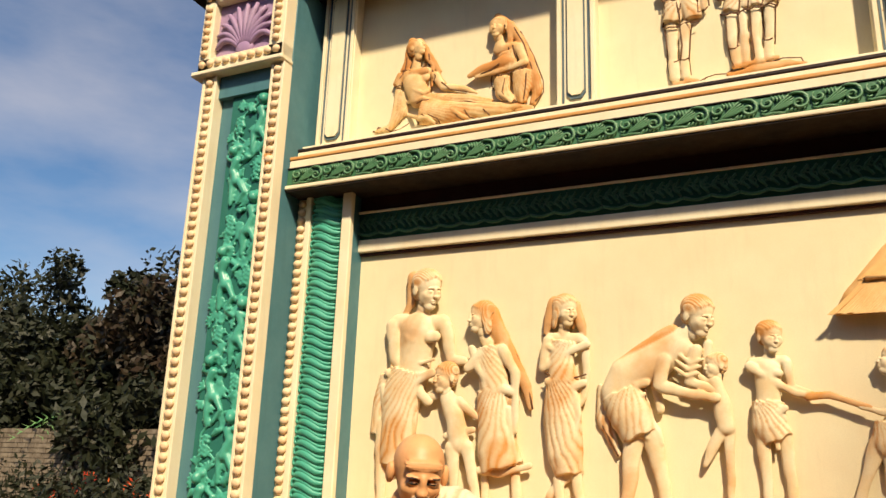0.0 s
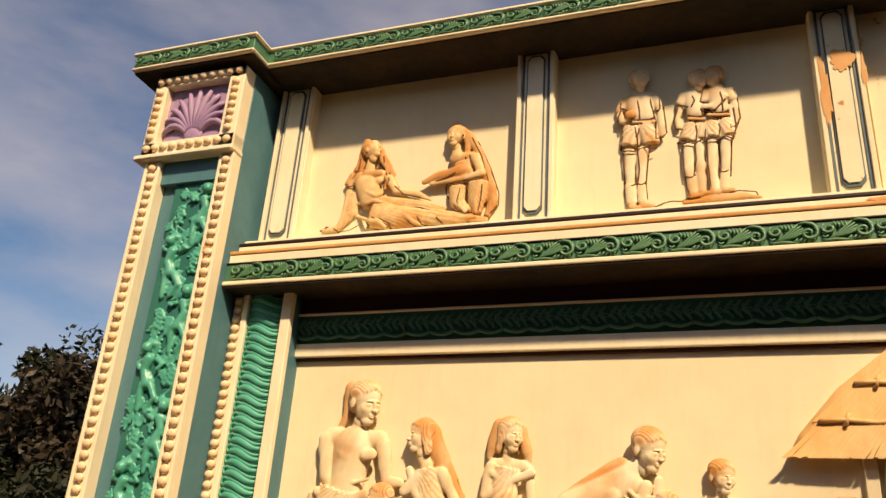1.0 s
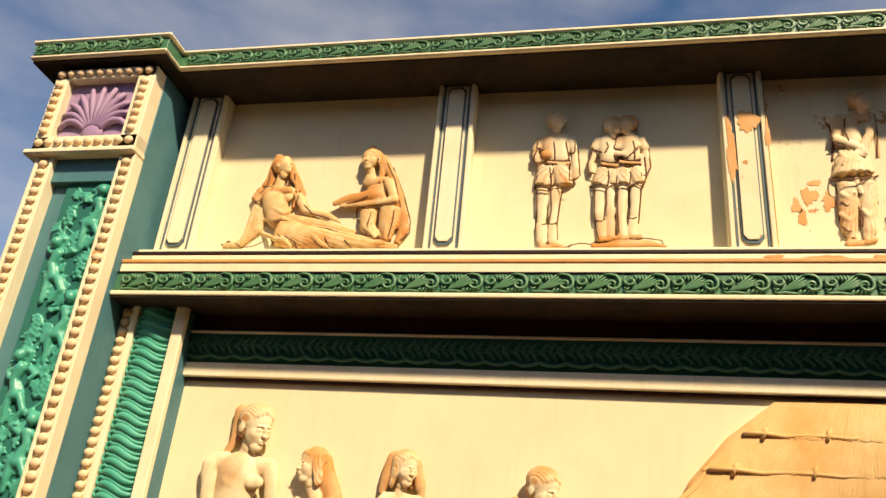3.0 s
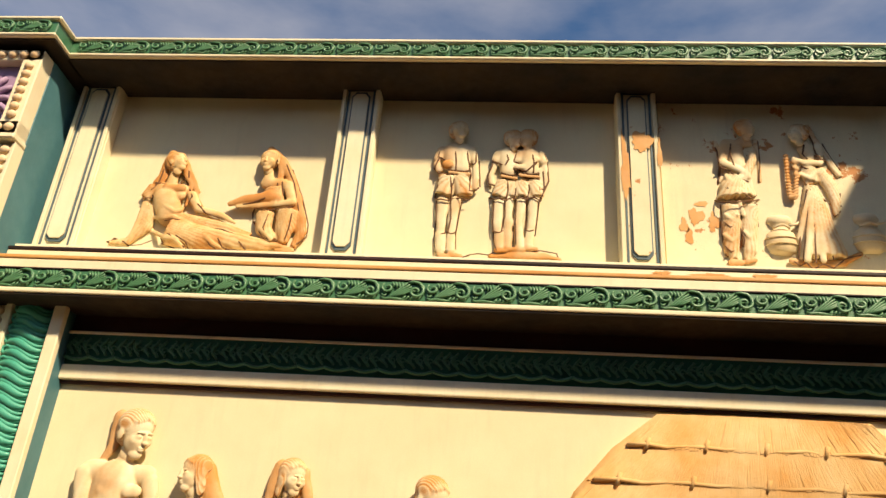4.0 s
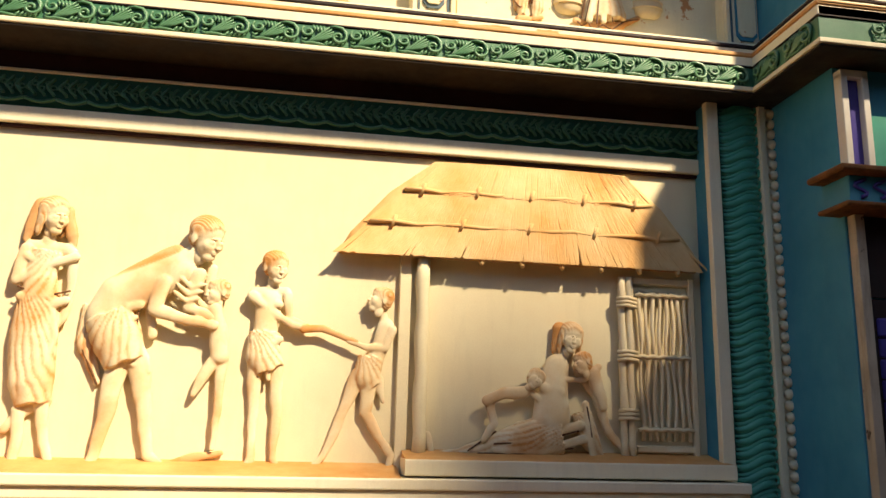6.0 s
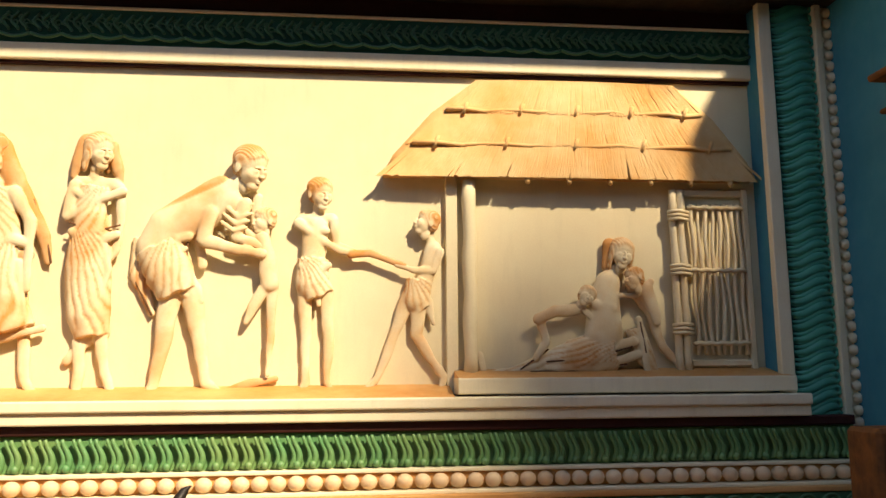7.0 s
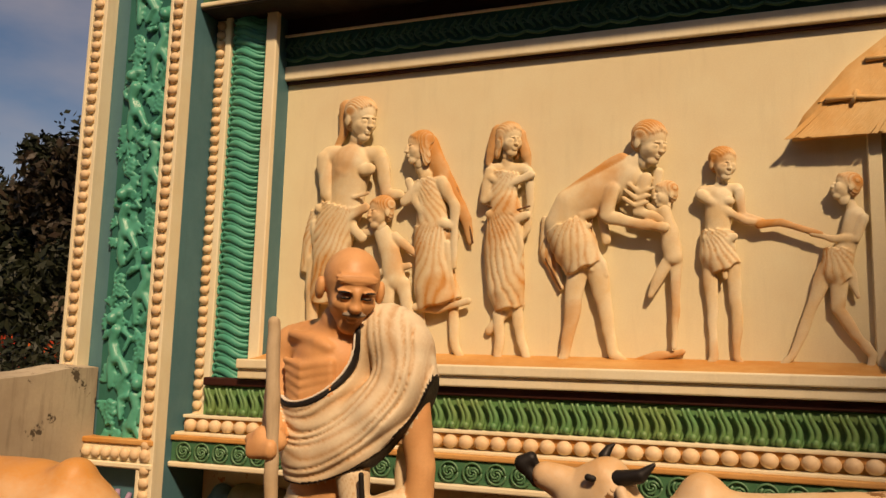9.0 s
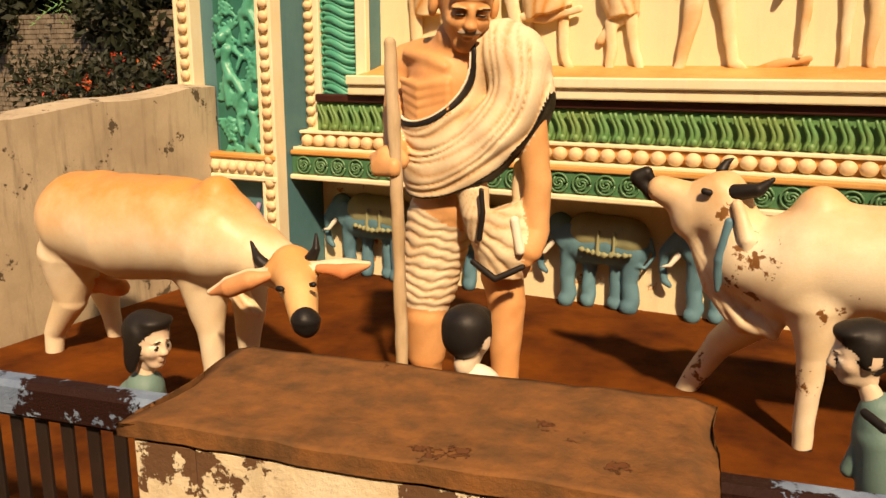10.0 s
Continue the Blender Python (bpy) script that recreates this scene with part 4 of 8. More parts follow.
tagged(part("fill_block_east", boxes((11.7, 12.0, -7.0, 8.0, 0, 6.0), bevel=0), MORTAR), "unseen dark wall added at the east to cut sky fill", "wall", kind="structure")

# ---- low side wall, and the far boundary ----
bm = bmesh.new()
n_ = 24
tops = []
for i in range(n_ + 1):
    y = 4.06 - i * 0.24
    zt = 1.315 - 0.105 * (4.06 - y) * 0.75 + 0.012 * math.sin(i * 1.9)
    tops.append([bm.verts.new(c) for c in ((-3.88, y, 0.0), (-3.88, y, zt), (-4.06, y, zt + 0.02), (-4.06, y, 0.0))])
for a, b in zip(tops, tops[1:]):
    for k in range(3):
        bm.faces.new((a[k], a[k + 1], b[k + 1], b[k]))
bm.faces.new(tops[0])
bm.faces.new(tops[-1][::-1])
bmesh.ops.recalc_face_normals(bm, faces=bm.faces)
tagged(part("wall_west", bm, PLASTER), "low cream courtyard wall with black mould along its top", "wall", kind="structure")

far = base("wall_far", -15, 12, 0, "far whitewashed brick boundary wall", "wall", kind="structure")
under(part("core", boxes((-30, -6, 12.02, 12.25, 0, 2.46), bevel=0), MORTAR), far)
V, Q = [], []
rng = random.Random(3)
for k in range(24):
    for i in range(96):
        x0 = -30 + 0.25 * i + (0.125 if k % 2 else 0)
        d, z0 = 11.99 + rng.uniform(-0.012, 0.012), 0.02 + 0.102 * k
        n0 = len(V)
        V += [(x0 + a, b, z0 + c) for a in (0.01, 0.238) for b in (d, 12.05) for c in (0, 0.088)]
        Q += [tuple(n0 + j for j in f) for f in ((0, 1, 5, 4), (0, 2, 3, 1), (4, 5, 7, 6), (1, 3, 7, 5), (0, 4, 6, 2))]
me = bpy.data.meshes.new("bricks")
me.from_pydata(V, [], Q)
me.materials.append(BRICK)
under(tagged(new("bricks", me), "whitewashed bricks with dark joints", kind="stuff"), far)


def leaf_cloud(rng, clumps, per, size):
    """Leaf quads scattered round clump centres."""
    V, Q = [], []
    for (cx, cy, cz, cr) in clumps:
        for _ in range(per):
            d = Vector((rng.gauss(0, 1), rng.gauss(0, 1), rng.gauss(0, 0.8))).normalized() * cr * rng.random() ** 0.4
            p = Vector((cx, cy, cz)) + d
            u = Vector((rng.gauss(0, 1), rng.gauss(0, 1), rng.gauss(0, 1))).normalized()
            v = u.cross(Vector((rng.gauss(0, 1), rng.gauss(0, 1), rng.gauss(0, 1)))).normalized()
            s_ = size * rng.uniform(0.6, 1.4)
            n0 = len(V)
            V += [p - u * s_, p + v * s_ * 0.42, p + u * s_, p - v * s_ * 0.42]
            Q.append((n0, n0 + 1, n0 + 2, n0 + 3))
    me = bpy.data.meshes.new("crown")
    me.from_pydata([tuple(q) for q in V], [], Q)
    return me


def tree(x, y, height, spread, seed, mat, label):
    rng = random.Random(seed)
    t = base("tree", x, y, 0, label, "tree", "trees beyond the wall")
    bm = bmesh.new()
    pts = [(0.12 * math.sin(i), 0.1 * math.cos(i * 1.3), height * 0.11 * i) for i in range(6)]
    tube(bm, pts, [height * 0.035 * (1 - 0.12 * i) for i in range(6)], 9)
    top, clumps = Vector(pts[-1]), []
    for k in range(11):
        a, up = k * 2.4 + rng.random(), rng.uniform(0.15, 0.9)
        end = top + Vector((math.cos(a) * spread * (1.05 - up * 0.55), math.sin(a) * spread * (1.05 - up * 0.55), height * 0.42 * up - height * 0.06))
        start = Vector(pts[rng.choice((3, 4, 5))])
        mid = start.lerp(end, 0.5) + Vector((0, 0, 0.15))
        tube(bm, [start, mid, end], [height * 0.014, height * 0.009, height * 0.004], 6)
        for _ in range(4):
            o = Vector((rng.gauss(0, 1), rng.gauss(0, 1), rng.gauss(0, 0.8))) * spread * 0.22
            clumps.append((*(end + o), spread * rng.uniform(0.2, 0.36)))
    part("trunk", bm, BARK, t, smooth=True)
    cr = new("crown", leaf_cloud(rng, clumps, 240, 0.12))
    cr.data.materials.append(mat)
    cr.parent = t
    cr["kind"] = "stuff"
    return t


tree(-17.5, 15.5, 7.0, 2.6, 1, LEAF, "dark broad-leaved tree behind the brick wall")
tree(-14.2, 15.0, 6.2, 2.3, 2, LEAF_RUSSET, "russet-leaved tree behind the brick wall")
tree(-20.8, 16.5, 7.6, 2.8, 4, LEAF, "tall dark tree behind the brick wall")
tree(-11.2, 16.5, 5.4, 2.2, 5, LEAF, "low dark tree behind the brick wall")
tree(-15.8, 18.5, 6.0, 3.0, 6, LEAF, "dark tree in the second row behind the wall")
tree(-12.6, 18.5, 5.6, 3.0, 8, LEAF, "dark round tree in the second row")
tree(-19.4, 19.5, 6.4, 3.2, 9, LEAF, "dark shady tree in the second row")
tree(-17.0, 14.2, 3.9, 2.4, 11, LEAF, "low dark shrub-like tree against the brick wall")
tree(-13.4, 14.0, 3.6, 2.4, 12, LEAF, "low dark shrub-like tree against the brick wall")
tree(-20.4, 14.8, 4.0, 2.6, 13, LEAF, "low dark shrub-like tree against the brick wall")


def bush(x, y, h, seed, label):
    rng = random.Random(seed)
    b = base("flower_bush", x, y, 0, label, "bush", "bushes before the wall")
    bm = bmesh.new()
    clumps = []
    for k in range(7):
        a = k * 0.9
        e = Vector((math.cos(a) * h * 0.35, math.sin(a) * h * 0.3, h * rng.uniform(0.5, 0.9)))
        tube(bm, [(0, 0, 0), e * 0.5, e], [0.02, 0.014, 0.006], 5)
        clumps.append((*e, h * 0.3))
    part("stems", bm, BARK, b)
    cr = new("foliage", leaf_cloud(rng, clumps, 110, 0.07))
    cr.data.materials.append(LEAF)
    cr.parent = b
    fl = new("flowers", leaf_cloud(rng, [(c[0], c[1] - 0.1, c[2] + 0.1, 0.16) for c in clumps[::2]], 16, 0.045))
    fl.data.materials.append(FLOWER)
    fl.parent = b
    cr["kind"] = fl["kind"] = "stuff"


for i, (x, y, h) in enumerate(((-9.6, 9.4, 1.5), (-10.9, 9.8, 1.7), (-12.2, 10.2, 1.4), (-8.3, 8.8, 1.2), (-13.6, 10.6, 1.6), (-7.2, 8.0, 1.0))):
    bush(x, y, h, 20 + i, "dark flowering bush with red blossoms")

# pale palm fronds before the trees
palm = base("palm", -14.6, 12.9, 0, "small palm with pale drooping fronds", "palm")
bm = bmesh.new()
tube(bm, [(0, 0, 0), (0.05, 0, 1.4), (0, 0, 2.6)], [0.12, 0.10, 0.08], 8)
part("trunk", bm, BARK, palm, smooth=True)
for k in range(9):
    a = k * 0.7
    V, Q = [], []
    for i in range(14):
        t = i / 13
        r, zz = 1.5 * t, 2.6 + 1.0 * t - 1.35 * t * t
        for e in (-1, 1):
            n0 = len(V)
            p = Vector((r * math.cos(a), r * math.sin(a), zz))
            side_ = Vector((-math.sin(a), math.cos(a), -0.5 * 1)) * e
            V += [p, p + Vector((math.cos(a), math.sin(a), 0)) * 0.05, p + side_ * 0.34 * (1 - 0.6 * t) + Vector((math.cos(a), math.sin(a), -0.1)) * 0.16]
            Q.append((n0, n0 + 1, n0 + 2))
    me = bpy.data.meshes.new("frond")
    me.from_pydata([tuple(q) for q in V], [], Q)
    me.materials.append(OLIVE)
    fr = new("frond", me)
    fr.parent = palm

# ---- fence: gate pillar and rails ----
TILT = 9.2
pillar = base("fence_pillar", -0.84, 1.19, 0, "whitewashed fence pillar with a broken brown coping", "pillar")
pillar.rotation_euler = (0, 0, radians(TILT))
bm = bmesh.new()
bmesh.ops.create_cube(bm, size=1)
bmesh.ops.transform(bm, matrix=Matrix.LocRotScale((0, 0, 0.832), None, (1.02, 0.40, 0.034)), verts=bm.verts)
bmesh.ops.subdivide_edges(bm, edges=bm.edges, cuts=22, use_grid_fill=True)
for v in bm.verts:
    edge_ = max(abs(v.co.x) / 0.515, abs(v.co.y) / 0.205)
    k = noise.noise(v.co * 9.0) + 0.5 * noise.noise(v.co * 26.0)
    v.co.z += 0.006 * k
    if edge_ > 0.985:
        pull = max(0.0, noise.noise(v.co * 5.0 + Vector((3, 1, 0))) * 1.2 - 0.1) * 0.10
        v.co.x *= 1 - pull * 0.35
        v.co.y *= 1 - pull
        if v.co.z > 0.84:
            v.co.z -= 0.012 + pull * 0.2
part("coping", bm, CAP, pillar, "weathered brown cement coping", smooth=True)
part("shaft", boxes((-0.485, 0.485, -0.17, 0.185, 0.0, 0.818), bevel=0.01), PEELED, pillar, "peeling whitewashed plaster")
for x0, x1, z0, z1 in ((-0.485, -0.36, 0, 0.815), (0.36, 0.485, 0, 0.815), (-0.36, 0.36, 0.70, 0.815)):
    part("margin", boxes((x0, x1, -0.192, -0.168, z0, z1 - 0.002), bevel=0.006), PEELED, pillar)
part("field", boxes((-0.362, 0.362, -0.176, -0.166, 0.02, 0.70), bevel=0), GREEN, pillar, "faded green sunk field")


def fence(x, y, length, label):
    f = base("fence_rail", x, y, 0, label, "fence", "iron fence on both sides of the pillar")
    f.rotation_euler = (0, 0, radians(TILT))
    part("rail", boxes((0, length, -0.03, 0.03, 0.715, 0.80), bevel=0.012), RUST, f, "chipped blue and rust-red top rail")
    part("rail", boxes((0, length, -0.02, 0.02, 0.12, 0.16), bevel=0.006), IRON, f)
    bar = part("bar", boxes((-0.015, 0.015, -0.006, 0.006, 0.0, 0.72), bevel=0.002), IRON)
    row(bar, f, [at(0.04 + 0.068 * i, 0, 0) for i in range(int((length - 0.05) / 0.068))])


co, si = math.cos(radians(TILT)), math.sin(radians(TILT))
fence(-0.84 - 0.487 * co - 2.2 * co, 1.19 - (0.487 + 2.2) * si, 2.2, "black iron fence with a chipped blue rail")
fence(-0.84 + 0.487 * co, 1.19 + 0.487 * si, 2.6, "black iron fence with a rusty chipped rail")

# ---- relief figures of the great panel and of the frieze ----
s = Sculpt(0.0072, wall=W + 0.008, flat=0.54, blend=0.008)
s.head(-2.325, 4.38, 2.885, 0.285, 48, -12, 0, hair='short')
s.limb('ochre', (-2.445, 4.44, 2.987, 0.049), (-2.467, 4.44, 2.809, 0.034), (-2.5, 4.44, 2.74, 0.021))
s.limb('skin', (-2.356, 4.42, 2.816, 0.055), (-2.375, 4.42, 2.7, 0.061))
s.limb('skin', (-2.555, 4.43, 2.675, 0.076), (-2.219, 4.43, 2.662, 0.068))
s.limb('skin', (-2.391, 4.44, 2.612, 0.15), (-2.41, 4.44, 2.455, 0.129), (-2.43, 4.44, 2.3, 0.122))
s.limb('skin', (-2.582, 4.4, 2.654, 0.065), (-2.551, 4.4, 2.433, 0.051), (-2.332, 4.4, 2.178, 0.04), (-2.29, 4.4, 2.143, 0.037))
s.limb('skin', (-2.187, 4.42, 2.626, 0.061), (-2.149, 4.42, 2.415, 0.043), (-2.048, 4.42, 2.398, 0.03))
s.limb('cloth', (-2.46, 4.45, 2.337, 0.15), (-2.506, 4.45, 2.182, 0.143), (-2.517, 4.45, 1.977, 0.128), (-2.524, 4.45, 1.757, 0.121), fold=12)
s.limb('cloth', (-2.606, 4.46, 2.307, 0.075), (-2.659, 4.46, 2.152, 0.062), (-2.693, 4.46, 1.945, 0.041), fold=10)
s.limb('skin', (-2.643, 4.45, 2.012, 0.061), (-2.632, 4.45, 1.707, 0.05), (-2.627, 4.45, 1.44, 0.037), (-2.653, 4.45, 1.39, 0.03))
s.limb('skin', (-2.427, 4.45, 1.841, 0.067), (-2.417, 4.45, 1.575, 0.046), (-2.414, 4.45, 1.427, 0.036))
s.limb('skin', (-2.437, 4.35, 2.559, 0.05), (-2.399, 4.35, 2.544, 0.05))
s.limb('skin', (-2.284, 4.35, 2.56, 0.05), (-2.248, 4.35, 2.566, 0.047))
s.limb('skin', (-2.425, 4.345, 2.417, 0.013), (-2.343, 4.345, 2.391, 0.013), (-2.251, 4.345, 2.415, 0.013))
s.limb('skin', (-2.423, 4.35, 2.346, 0.013), (-2.348, 4.35, 2.317, 0.013), (-2.263, 4.35, 2.342, 0.013))
s.limb('cloth', (-2.595, 4.37, 2.335, 0.03), (-2.431, 4.37, 2.252, 0.033), (-2.272, 4.37, 2.326, 0.03))
s.limb('cloth', (-2.631, 4.4, 2.245, 0.027), (-2.603, 4.4, 2.107, 0.03), (-2.513, 4.4, 1.988, 0.027), (-2.444, 4.4, 1.836, 0.02))
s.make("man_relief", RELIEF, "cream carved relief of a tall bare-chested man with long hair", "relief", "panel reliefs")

s = Sculpt(0.0072, wall=W + 0.008, flat=0.54, blend=0.008)
s.head(-2.174, 4.38, 2.292, 0.205, -44, 0, 0, hair='short')
s.limb('skin', (-2.16, 4.41, 2.169, 0.066), (-2.11, 4.41, 2.052, 0.076), (-2.069, 4.41, 1.886, 0.082))
s.limb('skin', (-2.116, 4.4, 1.852, 0.056), (-2.098, 4.4, 1.657, 0.039), (-2.1, 4.4, 1.448, 0.026))
s.limb('skin', (-2.011, 4.4, 1.852, 0.055), (-1.957, 4.4, 1.626, 0.039), (-1.935, 4.4, 1.451, 0.029))
s.limb('skin', (-2.239, 4.41, 2.178, 0.033), (-2.318, 4.41, 2.165, 0.027))
s.limb('skin', (-2.076, 4.41, 2.141, 0.04), (-1.97, 4.41, 2.06, 0.029), (-1.94, 4.41, 2.033, 0.02))
s.limb('cloth', (-2.16, 4.41, 1.929, 0.023), (-2.055, 4.41, 1.948, 0.026), (-1.979, 4.41, 1.968, 0.02))
s.make("child_relief", RELIEF, "cream carved relief of a small child seen from behind", "relief", "panel reliefs")

s = Sculpt(0.0072, wall=W + 0.008, flat=0.54, blend=0.008)
s.head(-1.936, 4.4, 2.683, 0.213, -52, 0, 0, hair='bun')
s.limb('ochre', (-1.897, 4.45, 2.709, 0.074), (-1.82, 4.45, 2.575, 0.06), (-1.729, 4.45, 2.419, 0.046), (-1.632, 4.45, 2.233, 0.036), (-1.606, 4.45, 2.1, 0.016))
s.limb('skin', (-1.938, 4.43, 2.602, 0.043), (-1.895, 4.43, 2.518, 0.053))
s.limb('cloth', (-1.879, 4.43, 2.477, 0.099), (-1.854, 4.43, 2.334, 0.099), (-1.838, 4.43, 2.2, 0.102), fold=9)
s.limb('skin', (-1.782, 4.38, 2.462, 0.046), (-1.693, 4.38, 2.313, 0.036), (-1.692, 4.38, 2.123, 0.029), (-1.688, 4.38, 1.955, 0.022))
s.limb('skin', (-1.923, 4.37, 2.441, 0.043), (-2.017, 4.37, 2.353, 0.033), (-1.9, 4.37, 2.407, 0.029))
s.limb('cloth', (-1.849, 4.44, 2.202, 0.112), (-1.826, 4.44, 2.003, 0.124), (-1.812, 4.44, 1.839, 0.136), (-1.787, 4.44, 1.748, 0.142), fold=13)
s.limb('cloth', (-1.933, 4.4, 2.391, 0.026), (-1.813, 4.4, 2.228, 0.033), (-1.716, 4.4, 2.209, 0.026))
s.limb('skin', (-1.903, 4.45, 1.71, 0.036), (-1.89, 4.45, 1.436, 0.029))
s.limb('skin', (-1.701, 4.45, 1.727, 0.042), (-1.684, 4.45, 1.487, 0.032), (-1.634, 4.45, 1.409, 0.025))
s.limb('cloth', (-1.988, 4.37, 2.477, 0.026), (-1.935, 4.37, 2.341, 0.029), (-1.844, 4.37, 2.239, 0.032), (-1.711, 4.37, 2.194, 0.026))
s.limb('cloth', (-1.872, 4.38, 2.159, 0.023), (-1.831, 4.38, 2.028, 0.023), (-1.865, 4.38, 1.866, 0.019))
s.limb('cloth', (-1.738, 4.38, 2.091, 0.023), (-1.718, 4.38, 1.929, 0.022), (-1.691, 4.38, 1.769, 0.019))
s.limb('cloth', (-1.934, 4.4, 1.719, 0.023), (-1.797, 4.4, 1.707, 0.026), (-1.603, 4.4, 1.755, 0.019))
s.limb('ochre', (-1.723, 4.4, 2.134, 0.029), (-1.693, 4.4, 2.133, 0.029))
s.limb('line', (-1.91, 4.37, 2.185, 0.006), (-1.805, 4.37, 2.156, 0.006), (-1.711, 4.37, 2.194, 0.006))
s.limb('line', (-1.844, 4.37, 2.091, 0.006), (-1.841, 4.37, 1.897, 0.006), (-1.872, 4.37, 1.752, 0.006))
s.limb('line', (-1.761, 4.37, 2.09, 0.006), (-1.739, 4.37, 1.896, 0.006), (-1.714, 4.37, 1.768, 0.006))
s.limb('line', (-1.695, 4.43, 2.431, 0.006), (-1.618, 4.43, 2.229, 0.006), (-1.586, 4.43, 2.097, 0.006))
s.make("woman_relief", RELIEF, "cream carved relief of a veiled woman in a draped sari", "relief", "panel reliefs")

s = Sculpt(0.0072, wall=W + 0.008, flat=0.54, blend=0.008)
s.head(-1.367, 4.4, 2.692, 0.207, 36, -8, 0, hair='long')
s.limb('ochre', (-1.438, 4.43, 2.751, 0.043), (-1.479, 4.43, 2.631, 0.039), (-1.5, 4.43, 2.565, 0.02))
s.limb('ochre', (-1.312, 4.43, 2.718, 0.039), (-1.272, 4.43, 2.599, 0.032), (-1.257, 4.43, 2.542, 0.016))
s.limb('skin', (-1.379, 4.43, 2.607, 0.036), (-1.385, 4.43, 2.554, 0.042))
s.limb('skin', (-1.472, 4.43, 2.53, 0.039), (-1.283, 4.43, 2.517, 0.039))
s.limb('cloth', (-1.386, 4.43, 2.494, 0.087), (-1.407, 4.43, 2.389, 0.081), (-1.389, 4.43, 2.263, 0.1), fold=9)
s.limb('skin', (-1.482, 4.4, 2.51, 0.039), (-1.517, 4.4, 2.346, 0.035), (-1.425, 4.4, 2.396, 0.029), (-1.379, 4.4, 2.434, 0.022))
s.limb('skin', (-1.253, 4.42, 2.5, 0.032), (-1.242, 4.42, 2.316, 0.029), (-1.264, 4.42, 2.155, 0.025), (-1.293, 4.42, 2.117, 0.022))
s.limb('cloth', (-1.392, 4.44, 2.252, 0.11), (-1.4, 4.44, 2.063, 0.119), (-1.386, 4.44, 1.838, 0.114), (-1.363, 4.44, 1.724, 0.089), fold=12)
s.limb('cloth', (-1.484, 4.46, 1.585, 0.022), (-1.413, 4.46, 1.665, 0.032), (-1.317, 4.46, 1.745, 0.044))
s.limb('skin', (-1.424, 4.44, 1.679, 0.041), (-1.416, 4.44, 1.522, 0.035), (-1.432, 4.44, 1.41, 0.028))
s.limb('skin', (-1.323, 4.44, 1.712, 0.041), (-1.289, 4.44, 1.524, 0.034), (-1.244, 4.44, 1.413, 0.025))
s.limb('cloth', (-1.475, 4.38, 2.472, 0.023), (-1.38, 4.38, 2.423, 0.026), (-1.232, 4.38, 2.477, 0.022))
s.limb('cloth', (-1.481, 4.38, 2.256, 0.026), (-1.373, 4.38, 2.208, 0.032), (-1.259, 4.38, 2.244, 0.025))
s.limb('cloth', (-1.37, 4.37, 2.213, 0.029), (-1.347, 4.37, 2.084, 0.025), (-1.357, 4.37, 1.983, 0.019))
s.limb('cloth', (-1.32, 4.38, 2.181, 0.022), (-1.29, 4.38, 2.053, 0.022), (-1.314, 4.38, 1.965, 0.016))
s.limb('cloth', (-1.437, 4.4, 2.155, 0.019), (-1.457, 4.4, 1.962, 0.019), (-1.398, 4.4, 1.755, 0.016))
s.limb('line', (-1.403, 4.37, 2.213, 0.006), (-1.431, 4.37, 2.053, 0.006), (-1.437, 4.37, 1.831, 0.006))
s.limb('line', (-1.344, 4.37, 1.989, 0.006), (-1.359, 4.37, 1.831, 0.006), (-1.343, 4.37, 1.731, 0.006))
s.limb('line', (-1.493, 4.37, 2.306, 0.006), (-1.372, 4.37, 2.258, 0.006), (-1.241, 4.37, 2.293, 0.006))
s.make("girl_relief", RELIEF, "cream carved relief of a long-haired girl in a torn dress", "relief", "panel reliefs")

s = Sculpt(0.0072, wall=W + 0.008, flat=0.54, blend=0.008)
s.head(-0.571, 4.35, 2.61, 0.24, 46, -18, 0, hair='short')
s.limb('skin', (-0.626, 4.4, 2.55, 0.053), (-0.695, 4.4, 2.482, 0.068))
s.limb('skin', (-0.705, 4.43, 2.448, 0.106), (-0.831, 4.43, 2.372, 0.119), (-0.996, 4.43, 2.286, 0.12), (-1.059, 4.43, 2.185, 0.107))
s.limb('ochre', (-0.726, 4.42, 2.527, 0.05), (-0.893, 4.42, 2.429, 0.054), (-1.04, 4.42, 2.337, 0.044))
s.limb('skin', (-0.774, 4.35, 2.365, 0.055), (-0.809, 4.35, 2.216, 0.043), (-0.637, 4.35, 2.169, 0.036), (-0.501, 4.35, 2.145, 0.03))
s.limb('skin', (-0.599, 4.38, 2.417, 0.046), (-0.641, 4.38, 2.237, 0.037), (-0.513, 4.38, 2.19, 0.027))
s.limb('cloth', (-1.037, 4.42, 2.176, 0.126), (-0.984, 4.42, 2.055, 0.131), (-0.938, 4.42, 1.948, 0.112), fold=11)
s.limb('cloth', (-1.147, 4.47, 2.226, 0.038), (-1.149, 4.47, 2.032, 0.048), (-1.067, 4.47, 1.834, 0.022), fold=9)
s.limb('cloth', (-0.534, 4.41, 2.453, 0.028), (-0.547, 4.41, 2.29, 0.025))
s.limb('cloth', (-0.842, 4.43, 2.26, 0.028), (-0.815, 4.43, 2.086, 0.025))
s.limb('skin', (-0.971, 4.43, 1.949, 0.075), (-0.999, 4.43, 1.712, 0.053), (-1.039, 4.43, 1.466, 0.034), (-1.063, 4.43, 1.417, 0.028))
s.limb('skin', (-0.87, 4.43, 1.948, 0.074), (-0.824, 4.43, 1.713, 0.049), (-0.778, 4.43, 1.47, 0.033), (-0.704, 4.43, 1.424, 0.024))
